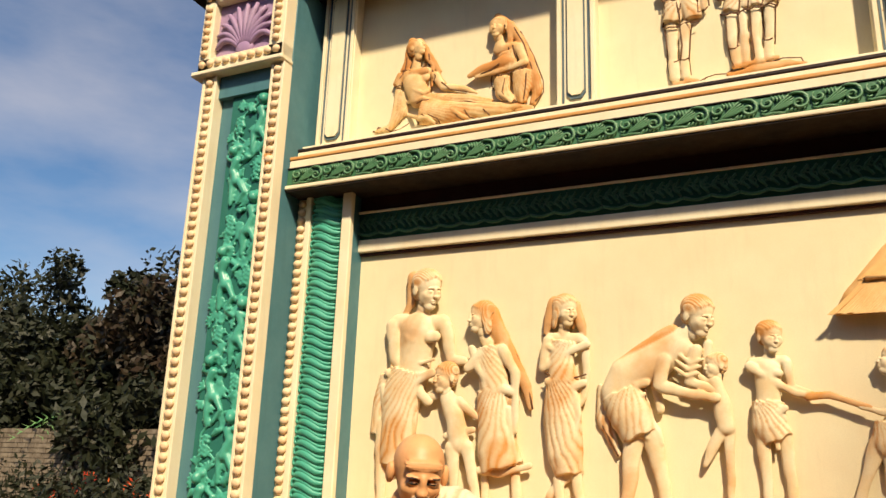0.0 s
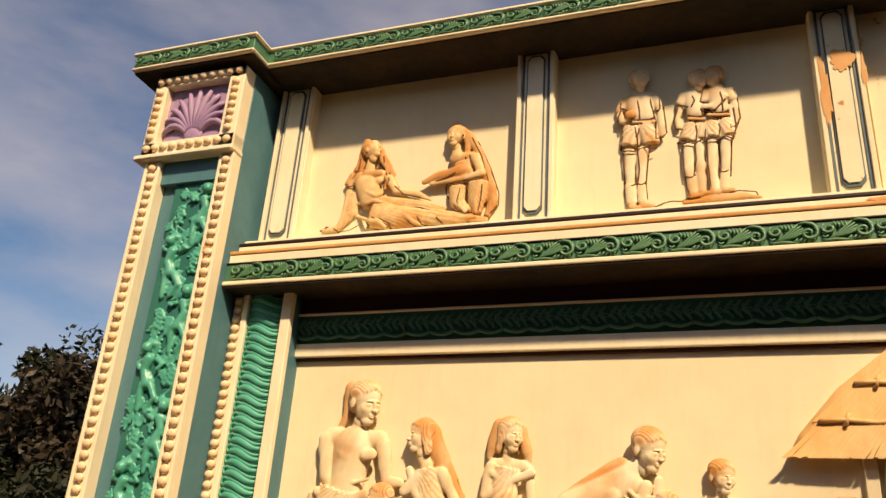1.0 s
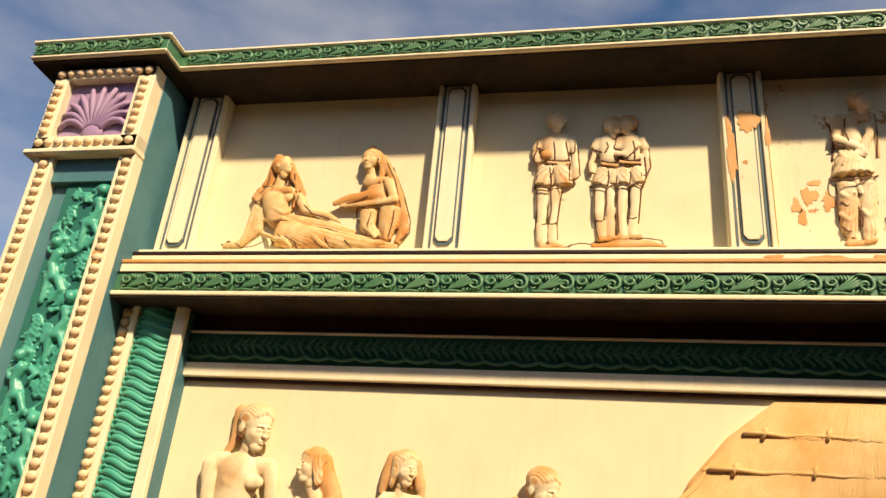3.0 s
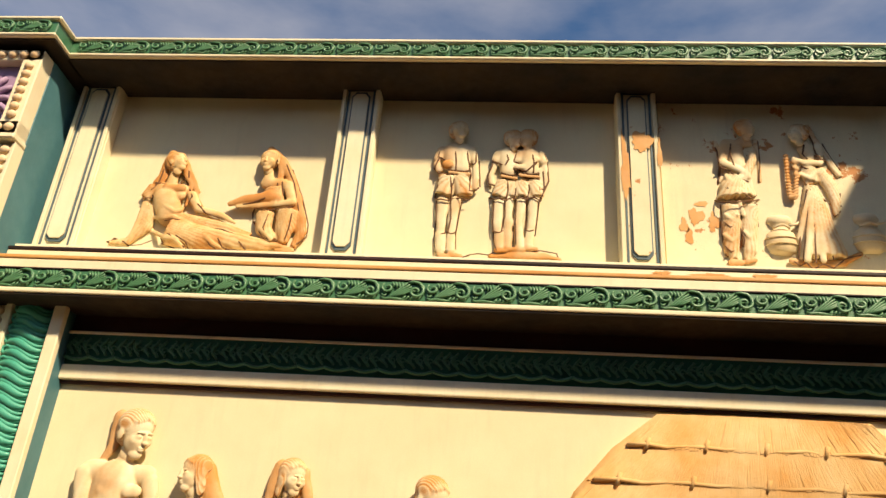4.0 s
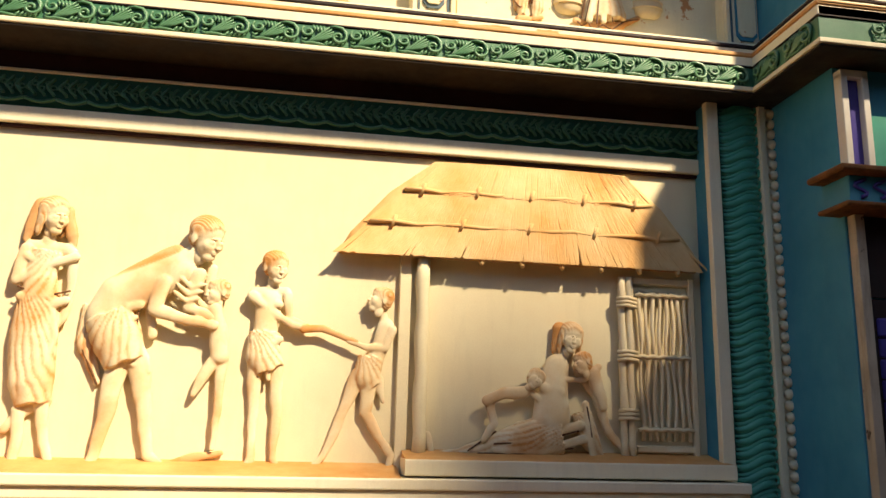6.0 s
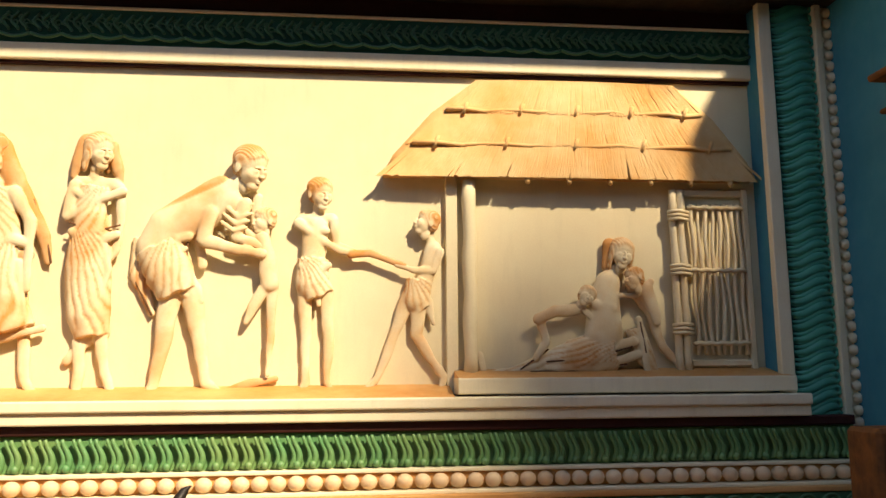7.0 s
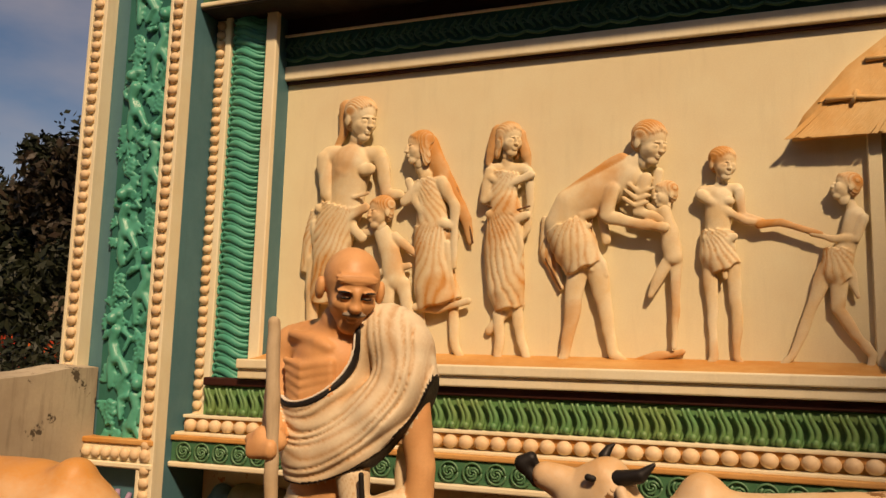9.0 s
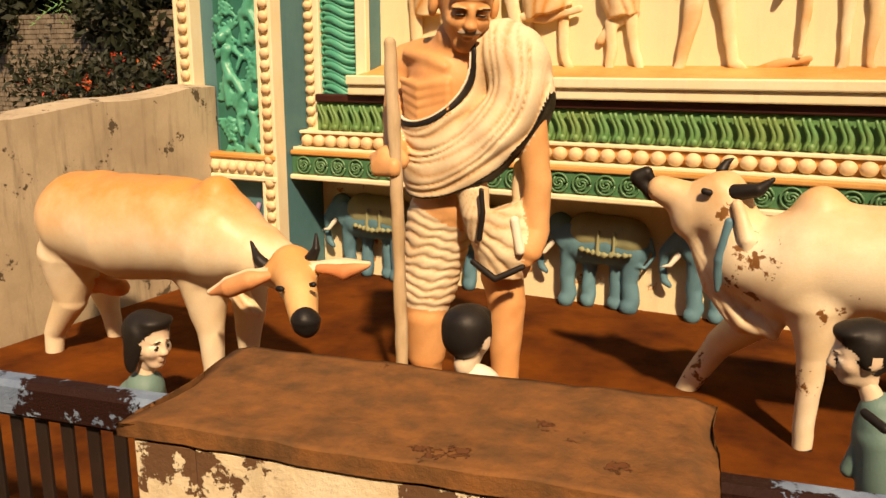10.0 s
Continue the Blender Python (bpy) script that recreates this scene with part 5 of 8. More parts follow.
s.limb('skin', (-0.684, 4.35, 2.388, 0.015), (-0.632, 4.35, 2.342, 0.015), (-0.559, 4.35, 2.362, 0.012))
s.limb('skin', (-0.699, 4.35, 2.351, 0.015), (-0.644, 4.35, 2.305, 0.015), (-0.577, 4.35, 2.322, 0.012))
s.limb('skin', (-0.715, 4.35, 2.314, 0.015), (-0.653, 4.35, 2.268, 0.015), (-0.589, 4.35, 2.285, 0.012))
s.limb('cloth', (-1.014, 4.36, 2.292, 0.028), (-0.943, 4.36, 2.227, 0.028), (-0.886, 4.36, 2.238, 0.025))
s.limb('cloth', (-0.943, 4.36, 2.227, 0.025), (-0.967, 4.36, 2.14, 0.022), (-0.898, 4.36, 2.17, 0.015))
s.limb('cloth', (-1.046, 4.38, 2.081, 0.019), (-0.987, 4.38, 1.987, 0.019), (-0.886, 4.38, 1.924, 0.015))
s.limb('cloth', (-0.891, 4.4, 2.051, 0.025), (-0.834, 4.4, 1.957, 0.025), (-0.814, 4.4, 1.895, 0.015))
s.limb('line', (-1.046, 4.37, 2.231, 0.006), (-0.993, 4.37, 2.11, 0.006), (-0.897, 4.37, 1.96, 0.006))
s.limb('line', (-1.152, 4.44, 2.189, 0.006), (-1.154, 4.44, 1.996, 0.006), (-1.067, 4.44, 1.825, 0.006))
s.limb('line', (-0.89, 4.38, 2.204, 0.006), (-0.894, 4.38, 2.079, 0.006), (-0.848, 4.38, 1.917, 0.006))
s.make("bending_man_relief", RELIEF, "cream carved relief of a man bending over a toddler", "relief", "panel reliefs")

s = Sculpt(0.0072, wall=W + 0.008, flat=0.54, blend=0.008)
s.head(-0.5, 4.4, 2.324, 0.153, -55, 0, 0, hair='short')
s.limb('skin', (-0.503, 4.4, 2.237, 0.046), (-0.476, 4.4, 2.107, 0.055), (-0.461, 4.4, 1.99, 0.06))
s.limb('skin', (-0.492, 4.41, 1.955, 0.042), (-0.546, 4.41, 1.864, 0.033), (-0.582, 4.41, 1.785, 0.018))
s.limb('skin', (-0.447, 4.42, 1.956, 0.039), (-0.451, 4.42, 1.714, 0.024), (-0.463, 4.42, 1.511, 0.018))
s.limb('skin', (-0.545, 4.4, 2.238, 0.024), (-0.598, 4.4, 2.277, 0.022))
s.limb('ochre', (-0.724, 4.46, 1.417, 0.015), (-0.557, 4.46, 1.463, 0.024), (-0.419, 4.46, 1.489, 0.015))
s.make("toddler_relief", RELIEF, "cream carved relief of a thin toddler held upright", "relief", "panel reliefs")

s = Sculpt(0.0072, wall=W + 0.008, flat=0.54, blend=0.008)
s.head(-0.198, 4.4, 2.477, 0.182, 26, -8, 0, hair='short')
s.limb('skin', (-0.205, 4.43, 2.41, 0.03), (-0.215, 4.43, 2.36, 0.037))
s.limb('skin', (-0.305, 4.44, 2.34, 0.037), (-0.138, 4.44, 2.348, 0.036))
s.limb('skin', (-0.222, 4.44, 2.3, 0.082), (-0.229, 4.44, 2.201, 0.079), (-0.235, 4.44, 2.125, 0.076))
s.limb('skin', (-0.315, 4.4, 2.319, 0.033), (-0.206, 4.4, 2.236, 0.03), (-0.09, 4.4, 2.167, 0.024), (-0.012, 4.4, 2.153, 0.021))
s.limb('skin', (-0.126, 4.42, 2.331, 0.03), (-0.11, 4.42, 2.201, 0.027), (-0.012, 4.42, 2.163, 0.021))
s.limb('cloth', (-0.235, 4.44, 2.115, 0.085), (-0.236, 4.44, 2.002, 0.093), (-0.202, 4.44, 1.932, 0.084), fold=9)
s.limb('cloth', (-0.214, 4.4, 2.072, 0.024), (-0.201, 4.4, 1.877, 0.015))
s.limb('skin', (-0.276, 4.45, 1.943, 0.048), (-0.269, 4.45, 1.687, 0.033), (-0.265, 4.45, 1.465, 0.024), (-0.289, 4.45, 1.42, 0.021))
s.limb('skin', (-0.166, 4.45, 1.942, 0.048), (-0.146, 4.45, 1.688, 0.033), (-0.155, 4.45, 1.466, 0.024), (-0.121, 4.45, 1.423, 0.018))
s.limb('skin', (-0.265, 4.39, 2.279, 0.027), (-0.25, 4.39, 2.272, 0.027))
s.limb('skin', (-0.179, 4.39, 2.277, 0.027), (-0.167, 4.39, 2.276, 0.027))
s.limb('cloth', (-0.293, 4.39, 2.084, 0.018), (-0.217, 4.39, 2.053, 0.021), (-0.152, 4.39, 2.088, 0.018))
s.limb('ochre', (-0.029, 4.4, 2.148, 0.024), (0.068, 4.4, 2.158, 0.018), (0.195, 4.4, 2.111, 0.018), (0.259, 4.4, 2.089, 0.015))
s.make("boy_relief", RELIEF, "cream carved relief of a boy in a loincloth handing food", "relief", "panel reliefs")

s = Sculpt(0.0072, wall=W + 0.008, flat=0.54, blend=0.008)
s.head(0.378, 4.41, 2.326, 0.153, -71, 15, 0, hair='short')
s.limb('skin', (0.399, 4.44, 2.26, 0.026), (0.406, 4.44, 2.212, 0.035))
s.limb('skin', (0.416, 4.44, 2.182, 0.059), (0.396, 4.44, 2.084, 0.056), (0.355, 4.44, 1.996, 0.061))
s.limb('skin', (0.452, 4.4, 2.165, 0.032), (0.413, 4.4, 2.063, 0.026), (0.308, 4.4, 2.064, 0.023), (0.214, 4.4, 2.095, 0.018))
s.limb('cloth', (0.338, 4.44, 2.005, 0.073), (0.324, 4.44, 1.908, 0.076), (0.35, 4.44, 1.858, 0.058), fold=8)
s.limb('cloth', (0.385, 4.44, 1.893, 0.029), (0.414, 4.44, 1.777, 0.014))
s.limb('skin', (0.281, 4.45, 1.918, 0.05), (0.191, 4.45, 1.689, 0.032), (0.113, 4.45, 1.485, 0.023), (0.061, 4.45, 1.427, 0.02))
s.limb('skin', (0.334, 4.44, 1.858, 0.049), (0.324, 4.44, 1.713, 0.038), (0.397, 4.44, 1.587, 0.029), (0.47, 4.44, 1.491, 0.026), (0.451, 4.44, 1.412, 0.023))
s.make("boy_relief", RELIEF, "cream carved relief of a striding boy reaching for food", "relief", "panel reliefs")

s = Sculpt(0.0072, wall=W + 0.008, flat=0.54, blend=0.008)
s.head(1.472, 4.38, 2.159, 0.181, 6, -5, 10, hair='long')
s.limb('ochre', (1.422, 4.44, 2.208, 0.049), (1.391, 4.44, 2.093, 0.031))
s.limb('skin', (1.432, 4.42, 2.074, 0.037), (1.398, 4.42, 2.013, 0.049))
s.limb('skin', (1.391, 4.42, 1.998, 0.085), (1.359, 4.42, 1.861, 0.103), (1.356, 4.42, 1.71, 0.114))
s.limb('cloth', (1.394, 4.43, 1.627, 0.12), (1.197, 4.43, 1.593, 0.102), (1.015, 4.43, 1.549, 0.06), (0.834, 4.43, 1.507, 0.033), (0.714, 4.43, 1.502, 0.021), fold=11)
s.limb('cloth', (1.536, 4.43, 1.739, 0.06), (1.587, 4.43, 1.589, 0.054), (1.641, 4.43, 1.5, 0.027), fold=9)
s.limb('skin', (0.691, 4.44, 1.493, 0.024), (0.665, 4.44, 1.609, 0.021))
s.limb('skin', (1.539, 4.43, 1.976, 0.055), (1.622, 4.43, 1.854, 0.039), (1.687, 4.43, 1.648, 0.03), (1.787, 4.43, 1.534, 0.024))
s.limb('skin', (1.197, 4.36, 1.85, 0.039), (1.077, 4.36, 1.839, 0.039), (0.986, 4.36, 1.798, 0.036))
s.limb('skin', (1.002, 4.38, 1.785, 0.033), (1.027, 4.38, 1.675, 0.027), (0.969, 4.38, 1.587, 0.021))
s.limb('skin', (1.224, 4.37, 1.857, 0.024), (1.324, 4.37, 1.781, 0.024), (1.434, 4.37, 1.781, 0.021))
s.limb('skin', (1.599, 4.38, 1.969, 0.048), (1.634, 4.38, 1.855, 0.042), (1.656, 4.38, 1.78, 0.027))
s.limb('skin', (1.628, 4.37, 2.004, 0.024), (1.533, 4.37, 1.926, 0.021), (1.395, 4.37, 1.928, 0.018))
s.head(1.254, 4.34, 1.919, 0.131, 13, 0, 40, hair='short')
s.head(1.528, 4.34, 2.016, 0.137, -60, 0, -20, hair='short')
s.limb('cloth', (1.511, 4.37, 1.676, 0.027), (1.33, 4.37, 1.619, 0.027), (1.153, 4.37, 1.635, 0.021))
s.limb('cloth', (1.536, 4.37, 1.602, 0.024), (1.295, 4.37, 1.537, 0.027), (1.03, 4.37, 1.533, 0.018))
s.limb('cloth', (1.426, 4.38, 1.692, 0.021), (1.277, 4.38, 1.679, 0.021), (1.125, 4.38, 1.621, 0.015))
s.limb('cloth', (1.552, 4.38, 1.795, 0.021), (1.572, 4.38, 1.647, 0.024), (1.587, 4.38, 1.514, 0.018))
s.limb('skin', (1.302, 4.35, 1.878, 0.036), (1.314, 4.35, 1.872, 0.036))
s.limb('skin', (1.397, 4.35, 1.86, 0.03), (1.402, 4.35, 1.853, 0.03))
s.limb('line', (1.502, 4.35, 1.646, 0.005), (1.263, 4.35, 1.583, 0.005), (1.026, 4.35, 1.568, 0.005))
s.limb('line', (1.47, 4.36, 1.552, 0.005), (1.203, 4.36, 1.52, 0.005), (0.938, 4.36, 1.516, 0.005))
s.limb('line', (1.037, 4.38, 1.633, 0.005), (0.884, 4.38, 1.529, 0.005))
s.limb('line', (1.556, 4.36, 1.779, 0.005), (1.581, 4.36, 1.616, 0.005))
s.make("mother_relief", RELIEF, "cream carved relief of a seated mother with two infants", "relief", "panel reliefs")

s = Sculpt(0.007, wall=W + 0.008, flat=0.52)
s.head(-2.498, 4.4, 4.764, 0.172, 63, 22, 0, hair='short')
s.limb('skin', (-2.502, 4.43, 4.69, 0.041), (-2.506, 4.43, 4.615, 0.048))
s.limb('skin', (-2.571, 4.44, 4.56, 0.059), (-2.429, 4.44, 4.56, 0.055))
s.limb('cloth', (-2.523, 4.44, 4.49, 0.092), (-2.47, 4.44, 4.366, 0.087))
s.limb('skin', (-2.425, 4.42, 4.514, 0.044), (-2.421, 4.42, 4.51, 0.044))
s.limb('ochre', (-2.525, 4.395, 4.565, 0.029), (-2.421, 4.395, 4.563, 0.029))
s.limb('cloth', (-2.632, 4.44, 4.57, 0.044), (-2.668, 4.44, 4.507, 0.037), fold=5)
s.limb('skin', (-2.656, 4.45, 4.475, 0.029), (-2.675, 4.45, 4.326, 0.025), (-2.7, 4.45, 4.2, 0.022))
s.limb('skin', (-2.354, 4.43, 4.524, 0.037), (-2.287, 4.43, 4.413, 0.033), (-2.109, 4.43, 4.369, 0.025), (-2.011, 4.43, 4.316, 0.014))
s.limb('cloth', (-2.434, 4.43, 4.238, 0.104), (-2.278, 4.43, 4.206, 0.089), (-2.004, 4.43, 4.182, 0.061), (-1.82, 4.43, 4.16, 0.046), (-1.684, 4.43, 4.16, 0.028), fold=8)
s.limb('cloth', (-2.383, 4.45, 4.326, 0.058), (-2.144, 4.45, 4.299, 0.043), (-1.905, 4.45, 4.231, 0.025), fold=7)
s.limb('skin', (-1.693, 4.44, 4.157, 0.025), (-1.603, 4.44, 4.13, 0.021))
s.limb('cloth', (-2.622, 4.47, 4.425, 0.051), (-2.627, 4.47, 4.277, 0.051), (-2.718, 4.47, 4.169, 0.029), (-2.84, 4.47, 4.154, 0.014), fold=6)
s.limb('ochre', (-2.56, 4.44, 4.85, 0.03), (-2.588, 4.44, 4.749, 0.023), (-2.598, 4.44, 4.668, 0.019), (-2.62, 4.44, 4.61, 0.015), (-2.658, 4.44, 4.568, 0.011))
s.limb('ochre', (-2.576, 4.43, 4.806, 0.023), (-2.588, 4.43, 4.689, 0.015), (-2.629, 4.43, 4.616, 0.015))
s.limb('ochre', (-2.57, 4.44, 4.768, 0.019), (-2.566, 4.44, 4.661, 0.015), (-2.588, 4.44, 4.599, 0.011))
s.limb('ochre', (-2.488, 4.44, 4.837, 0.023), (-2.432, 4.44, 4.759, 0.019), (-2.424, 4.44, 4.679, 0.019), (-2.375, 4.44, 4.616, 0.015), (-2.37, 4.44, 4.529, 0.015), (-2.375, 4.44, 4.443, 0.011))
s.limb('ochre', (-2.449, 4.45, 4.782, 0.019), (-2.388, 4.45, 4.687, 0.015), (-2.353, 4.45, 4.602, 0.015), (-2.306, 4.45, 4.496, 0.011), (-2.255, 4.45, 4.435, 0.007))
s.limb('ochre', (-2.421, 4.45, 4.73, 0.015), (-2.359, 4.45, 4.645, 0.011), (-2.308, 4.45, 4.552, 0.011))
s.limb('cloth', (-2.568, 4.444, 4.345, 0.015), (-2.482, 4.372, 4.324, 0.014), (-2.427, 4.358, 4.333, 0.014), (-2.373, 4.401, 4.32, 0.013), (-2.289, 4.385, 4.274, 0.011))
s.limb('cloth', (-2.503, 4.36, 4.417, 0.011), (-2.462, 4.355, 4.392, 0.013), (-2.426, 4.359, 4.371, 0.014), (-2.394, 4.392, 4.388, 0.013), (-2.396, 4.498, 4.446, 0.011))
s.limb('cloth', (-2.581, 4.498, 4.254, 0.015), (-2.442, 4.349, 4.174, 0.016), (-2.376, 4.334, 4.164, 0.018), (-2.338, 4.35, 4.131, 0.016), (-2.31, 4.384, 4.107, 0.014))
s.limb('cloth', (-2.18, 4.358, 4.197, 0.014), (-2.146, 4.356, 4.166, 0.014), (-2.115, 4.362, 4.139, 0.014), (-2.076, 4.373, 4.123, 0.012), (-2.041, 4.392, 4.112, 0.011))
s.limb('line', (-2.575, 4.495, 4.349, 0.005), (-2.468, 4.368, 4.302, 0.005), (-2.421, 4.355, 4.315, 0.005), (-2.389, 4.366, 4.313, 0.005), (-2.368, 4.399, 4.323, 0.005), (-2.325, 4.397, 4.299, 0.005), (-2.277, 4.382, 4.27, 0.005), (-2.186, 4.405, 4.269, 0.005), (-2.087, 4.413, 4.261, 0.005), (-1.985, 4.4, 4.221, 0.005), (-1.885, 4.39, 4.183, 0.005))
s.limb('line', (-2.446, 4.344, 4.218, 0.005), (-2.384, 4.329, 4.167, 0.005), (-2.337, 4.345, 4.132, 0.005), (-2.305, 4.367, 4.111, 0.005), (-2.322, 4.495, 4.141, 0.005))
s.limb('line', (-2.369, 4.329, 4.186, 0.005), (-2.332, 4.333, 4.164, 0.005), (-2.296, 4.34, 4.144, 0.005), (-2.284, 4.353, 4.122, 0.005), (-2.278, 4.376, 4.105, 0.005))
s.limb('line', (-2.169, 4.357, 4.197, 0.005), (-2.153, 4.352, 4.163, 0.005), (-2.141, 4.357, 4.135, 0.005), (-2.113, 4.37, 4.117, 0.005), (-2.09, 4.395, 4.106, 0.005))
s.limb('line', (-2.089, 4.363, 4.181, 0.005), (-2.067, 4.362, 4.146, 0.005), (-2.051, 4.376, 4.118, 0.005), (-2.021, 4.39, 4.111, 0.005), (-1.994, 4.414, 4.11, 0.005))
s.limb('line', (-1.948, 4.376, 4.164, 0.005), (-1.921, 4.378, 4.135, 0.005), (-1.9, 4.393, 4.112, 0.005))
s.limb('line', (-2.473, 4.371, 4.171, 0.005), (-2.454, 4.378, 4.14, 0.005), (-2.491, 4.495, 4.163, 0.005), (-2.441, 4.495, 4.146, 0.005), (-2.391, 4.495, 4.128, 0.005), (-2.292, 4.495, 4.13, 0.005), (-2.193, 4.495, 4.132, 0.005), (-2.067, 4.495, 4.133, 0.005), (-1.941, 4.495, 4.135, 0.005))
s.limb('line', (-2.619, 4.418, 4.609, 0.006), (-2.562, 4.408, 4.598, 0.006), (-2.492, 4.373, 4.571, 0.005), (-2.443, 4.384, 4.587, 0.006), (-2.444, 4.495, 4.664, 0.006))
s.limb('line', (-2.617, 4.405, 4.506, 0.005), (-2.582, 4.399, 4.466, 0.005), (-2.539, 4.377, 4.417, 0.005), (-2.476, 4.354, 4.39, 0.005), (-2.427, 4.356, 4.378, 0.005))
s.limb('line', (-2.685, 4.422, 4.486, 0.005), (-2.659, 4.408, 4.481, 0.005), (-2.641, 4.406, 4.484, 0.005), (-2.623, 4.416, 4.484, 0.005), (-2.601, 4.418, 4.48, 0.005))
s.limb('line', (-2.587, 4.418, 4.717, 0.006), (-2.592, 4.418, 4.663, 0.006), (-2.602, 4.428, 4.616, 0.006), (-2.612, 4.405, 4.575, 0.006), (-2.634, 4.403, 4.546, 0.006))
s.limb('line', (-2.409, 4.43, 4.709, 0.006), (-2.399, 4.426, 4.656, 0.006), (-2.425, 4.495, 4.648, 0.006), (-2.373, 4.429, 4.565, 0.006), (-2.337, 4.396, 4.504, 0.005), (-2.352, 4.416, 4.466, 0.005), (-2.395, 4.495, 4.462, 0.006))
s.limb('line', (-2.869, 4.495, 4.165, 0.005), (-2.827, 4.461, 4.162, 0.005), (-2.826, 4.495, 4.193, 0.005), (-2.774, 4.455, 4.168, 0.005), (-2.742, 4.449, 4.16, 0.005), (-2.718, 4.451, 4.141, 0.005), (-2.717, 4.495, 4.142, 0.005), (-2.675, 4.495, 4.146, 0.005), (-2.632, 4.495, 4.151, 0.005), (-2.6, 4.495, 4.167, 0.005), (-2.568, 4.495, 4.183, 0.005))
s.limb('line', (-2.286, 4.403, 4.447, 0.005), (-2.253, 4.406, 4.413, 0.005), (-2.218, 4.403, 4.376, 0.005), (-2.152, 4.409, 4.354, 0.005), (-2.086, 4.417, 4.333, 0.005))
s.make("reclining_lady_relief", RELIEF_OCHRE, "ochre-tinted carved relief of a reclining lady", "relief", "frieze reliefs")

s = Sculpt(0.007, wall=W + 0.008, flat=0.52)
s.head(-1.854, 4.4, 4.794, 0.179, -11, 2, 0, hair='short')
s.limb('ochre', (-1.865, 4.45, 4.904, 0.03), (-1.772, 4.45, 4.814, 0.034), (-1.696, 4.45, 4.685, 0.034), (-1.622, 4.45, 4.516, 0.033), (-1.571, 4.45, 4.35, 0.029), (-1.559, 4.45, 4.235, 0.022))
s.limb('ochre', (-1.805, 4.44, 4.842, 0.026), (-1.764, 4.44, 4.741, 0.022), (-1.763, 4.44, 4.653, 0.022), (-1.769, 4.44, 4.565, 0.015))
s.limb('ochre', (-1.738, 4.46, 4.756, 0.03), (-1.662, 4.46, 4.606, 0.03), (-1.618, 4.46, 4.436, 0.029), (-1.6, 4.46, 4.291, 0.029))
s.limb('skin', (-1.847, 4.43, 4.716, 0.034), (-1.841, 4.43, 4.646, 0.045))
s.limb('skin', (-1.855, 4.44, 4.625, 0.045), (-1.737, 4.44, 4.632, 0.045))
s.limb('cloth', (-1.794, 4.44, 4.577, 0.066), (-1.766, 4.44, 4.467, 0.062), fold=6)
s.limb('skin', (-1.698, 4.42, 4.609, 0.041), (-1.656, 4.42, 4.495, 0.033))
s.limb('skin', (-1.648, 4.4, 4.475, 0.029), (-1.796, 4.4, 4.45, 0.025), (-1.958, 4.4, 4.44, 0.022), (-2.011, 4.4, 4.433, 0.018))
s.limb('ochre', (-2.067, 4.4, 4.455, 0.022), (-1.985, 4.4, 4.481, 0.029), (-1.88, 4.4, 4.504, 0.036), (-1.802, 4.4, 4.517, 0.047), (-1.74, 4.4, 4.5, 0.029))
s.limb('cloth', (-1.818, 4.42, 4.385, 0.062), (-1.812, 4.42, 4.277, 0.054), (-1.746, 4.42, 4.2, 0.036), fold=6)
s.limb('cloth', (-1.672, 4.43, 4.407, 0.073), (-1.672, 4.43, 4.291, 0.065), (-1.675, 4.43, 4.189, 0.043), fold=6)
s.limb('cloth', (-1.6, 4.46, 4.395, 0.04), (-1.56, 4.46, 4.273, 0.036), (-1.596, 4.46, 4.169, 0.025), fold=5)
s.limb('skin', (-1.705, 4.44, 4.14, 0.025), (-1.616, 4.44, 4.125, 0.021))
s.limb('cloth', (-1.652, 4.367, 4.401, 0.014), (-1.664, 4.366, 4.338, 0.014), (-1.678, 4.374, 4.28, 0.014), (-1.675, 4.381, 4.233, 0.012), (-1.673, 4.39, 4.188, 0.011))
s.limb('cloth', (-1.793, 4.368, 4.381, 0.011), (-1.808, 4.367, 4.324, 0.012), (-1.829, 4.38, 4.274, 0.014), (-1.784, 4.377, 4.229, 0.012), (-1.744, 4.388, 4.191, 0.011))
s.limb('line', (-1.761, 4.385, 4.418, 0.005), (-1.78, 4.495, 4.422, 0.006), (-1.732, 4.414, 4.32, 0.005), (-1.712, 4.401, 4.25, 0.005), (-1.697, 4.401, 4.188, 0.005))
s.limb('line', (-1.89, 4.395, 4.416, 0.005), (-1.917, 4.495, 4.413, 0.006), (-1.906, 4.495, 4.355, 0.005), (-1.829, 4.381, 4.247, 0.005), (-1.802, 4.395, 4.207, 0.005), (-1.747, 4.385, 4.187, 0.005), (-1.705, 4.41, 4.185, 0.005))
s.limb('line', (-1.697, 4.495, 4.758, 0.006), (-1.648, 4.495, 4.65, 0.006), (-1.6, 4.495, 4.544, 0.006), (-1.563, 4.495, 4.439, 0.006), (-1.528, 4.495, 4.336, 0.005), (-1.527, 4.495, 4.29, 0.005), (-1.527, 4.495, 4.245, 0.005), (-1.548, 4.454, 4.205, 0.005), (-1.575, 4.436, 4.178, 0.005))
s.limb('line', (-1.732, 4.423, 4.776, 0.006), (-1.694, 4.421, 4.699, 0.006), (-1.657, 4.421, 4.625, 0.006), (-1.625, 4.42, 4.518, 0.005), (-1.595, 4.422, 4.416, 0.005))
s.limb('line', (-1.738, 4.402, 4.63, 0.006), (-1.727, 4.408, 4.58, 0.006), (-1.717, 4.418, 4.533, 0.005))
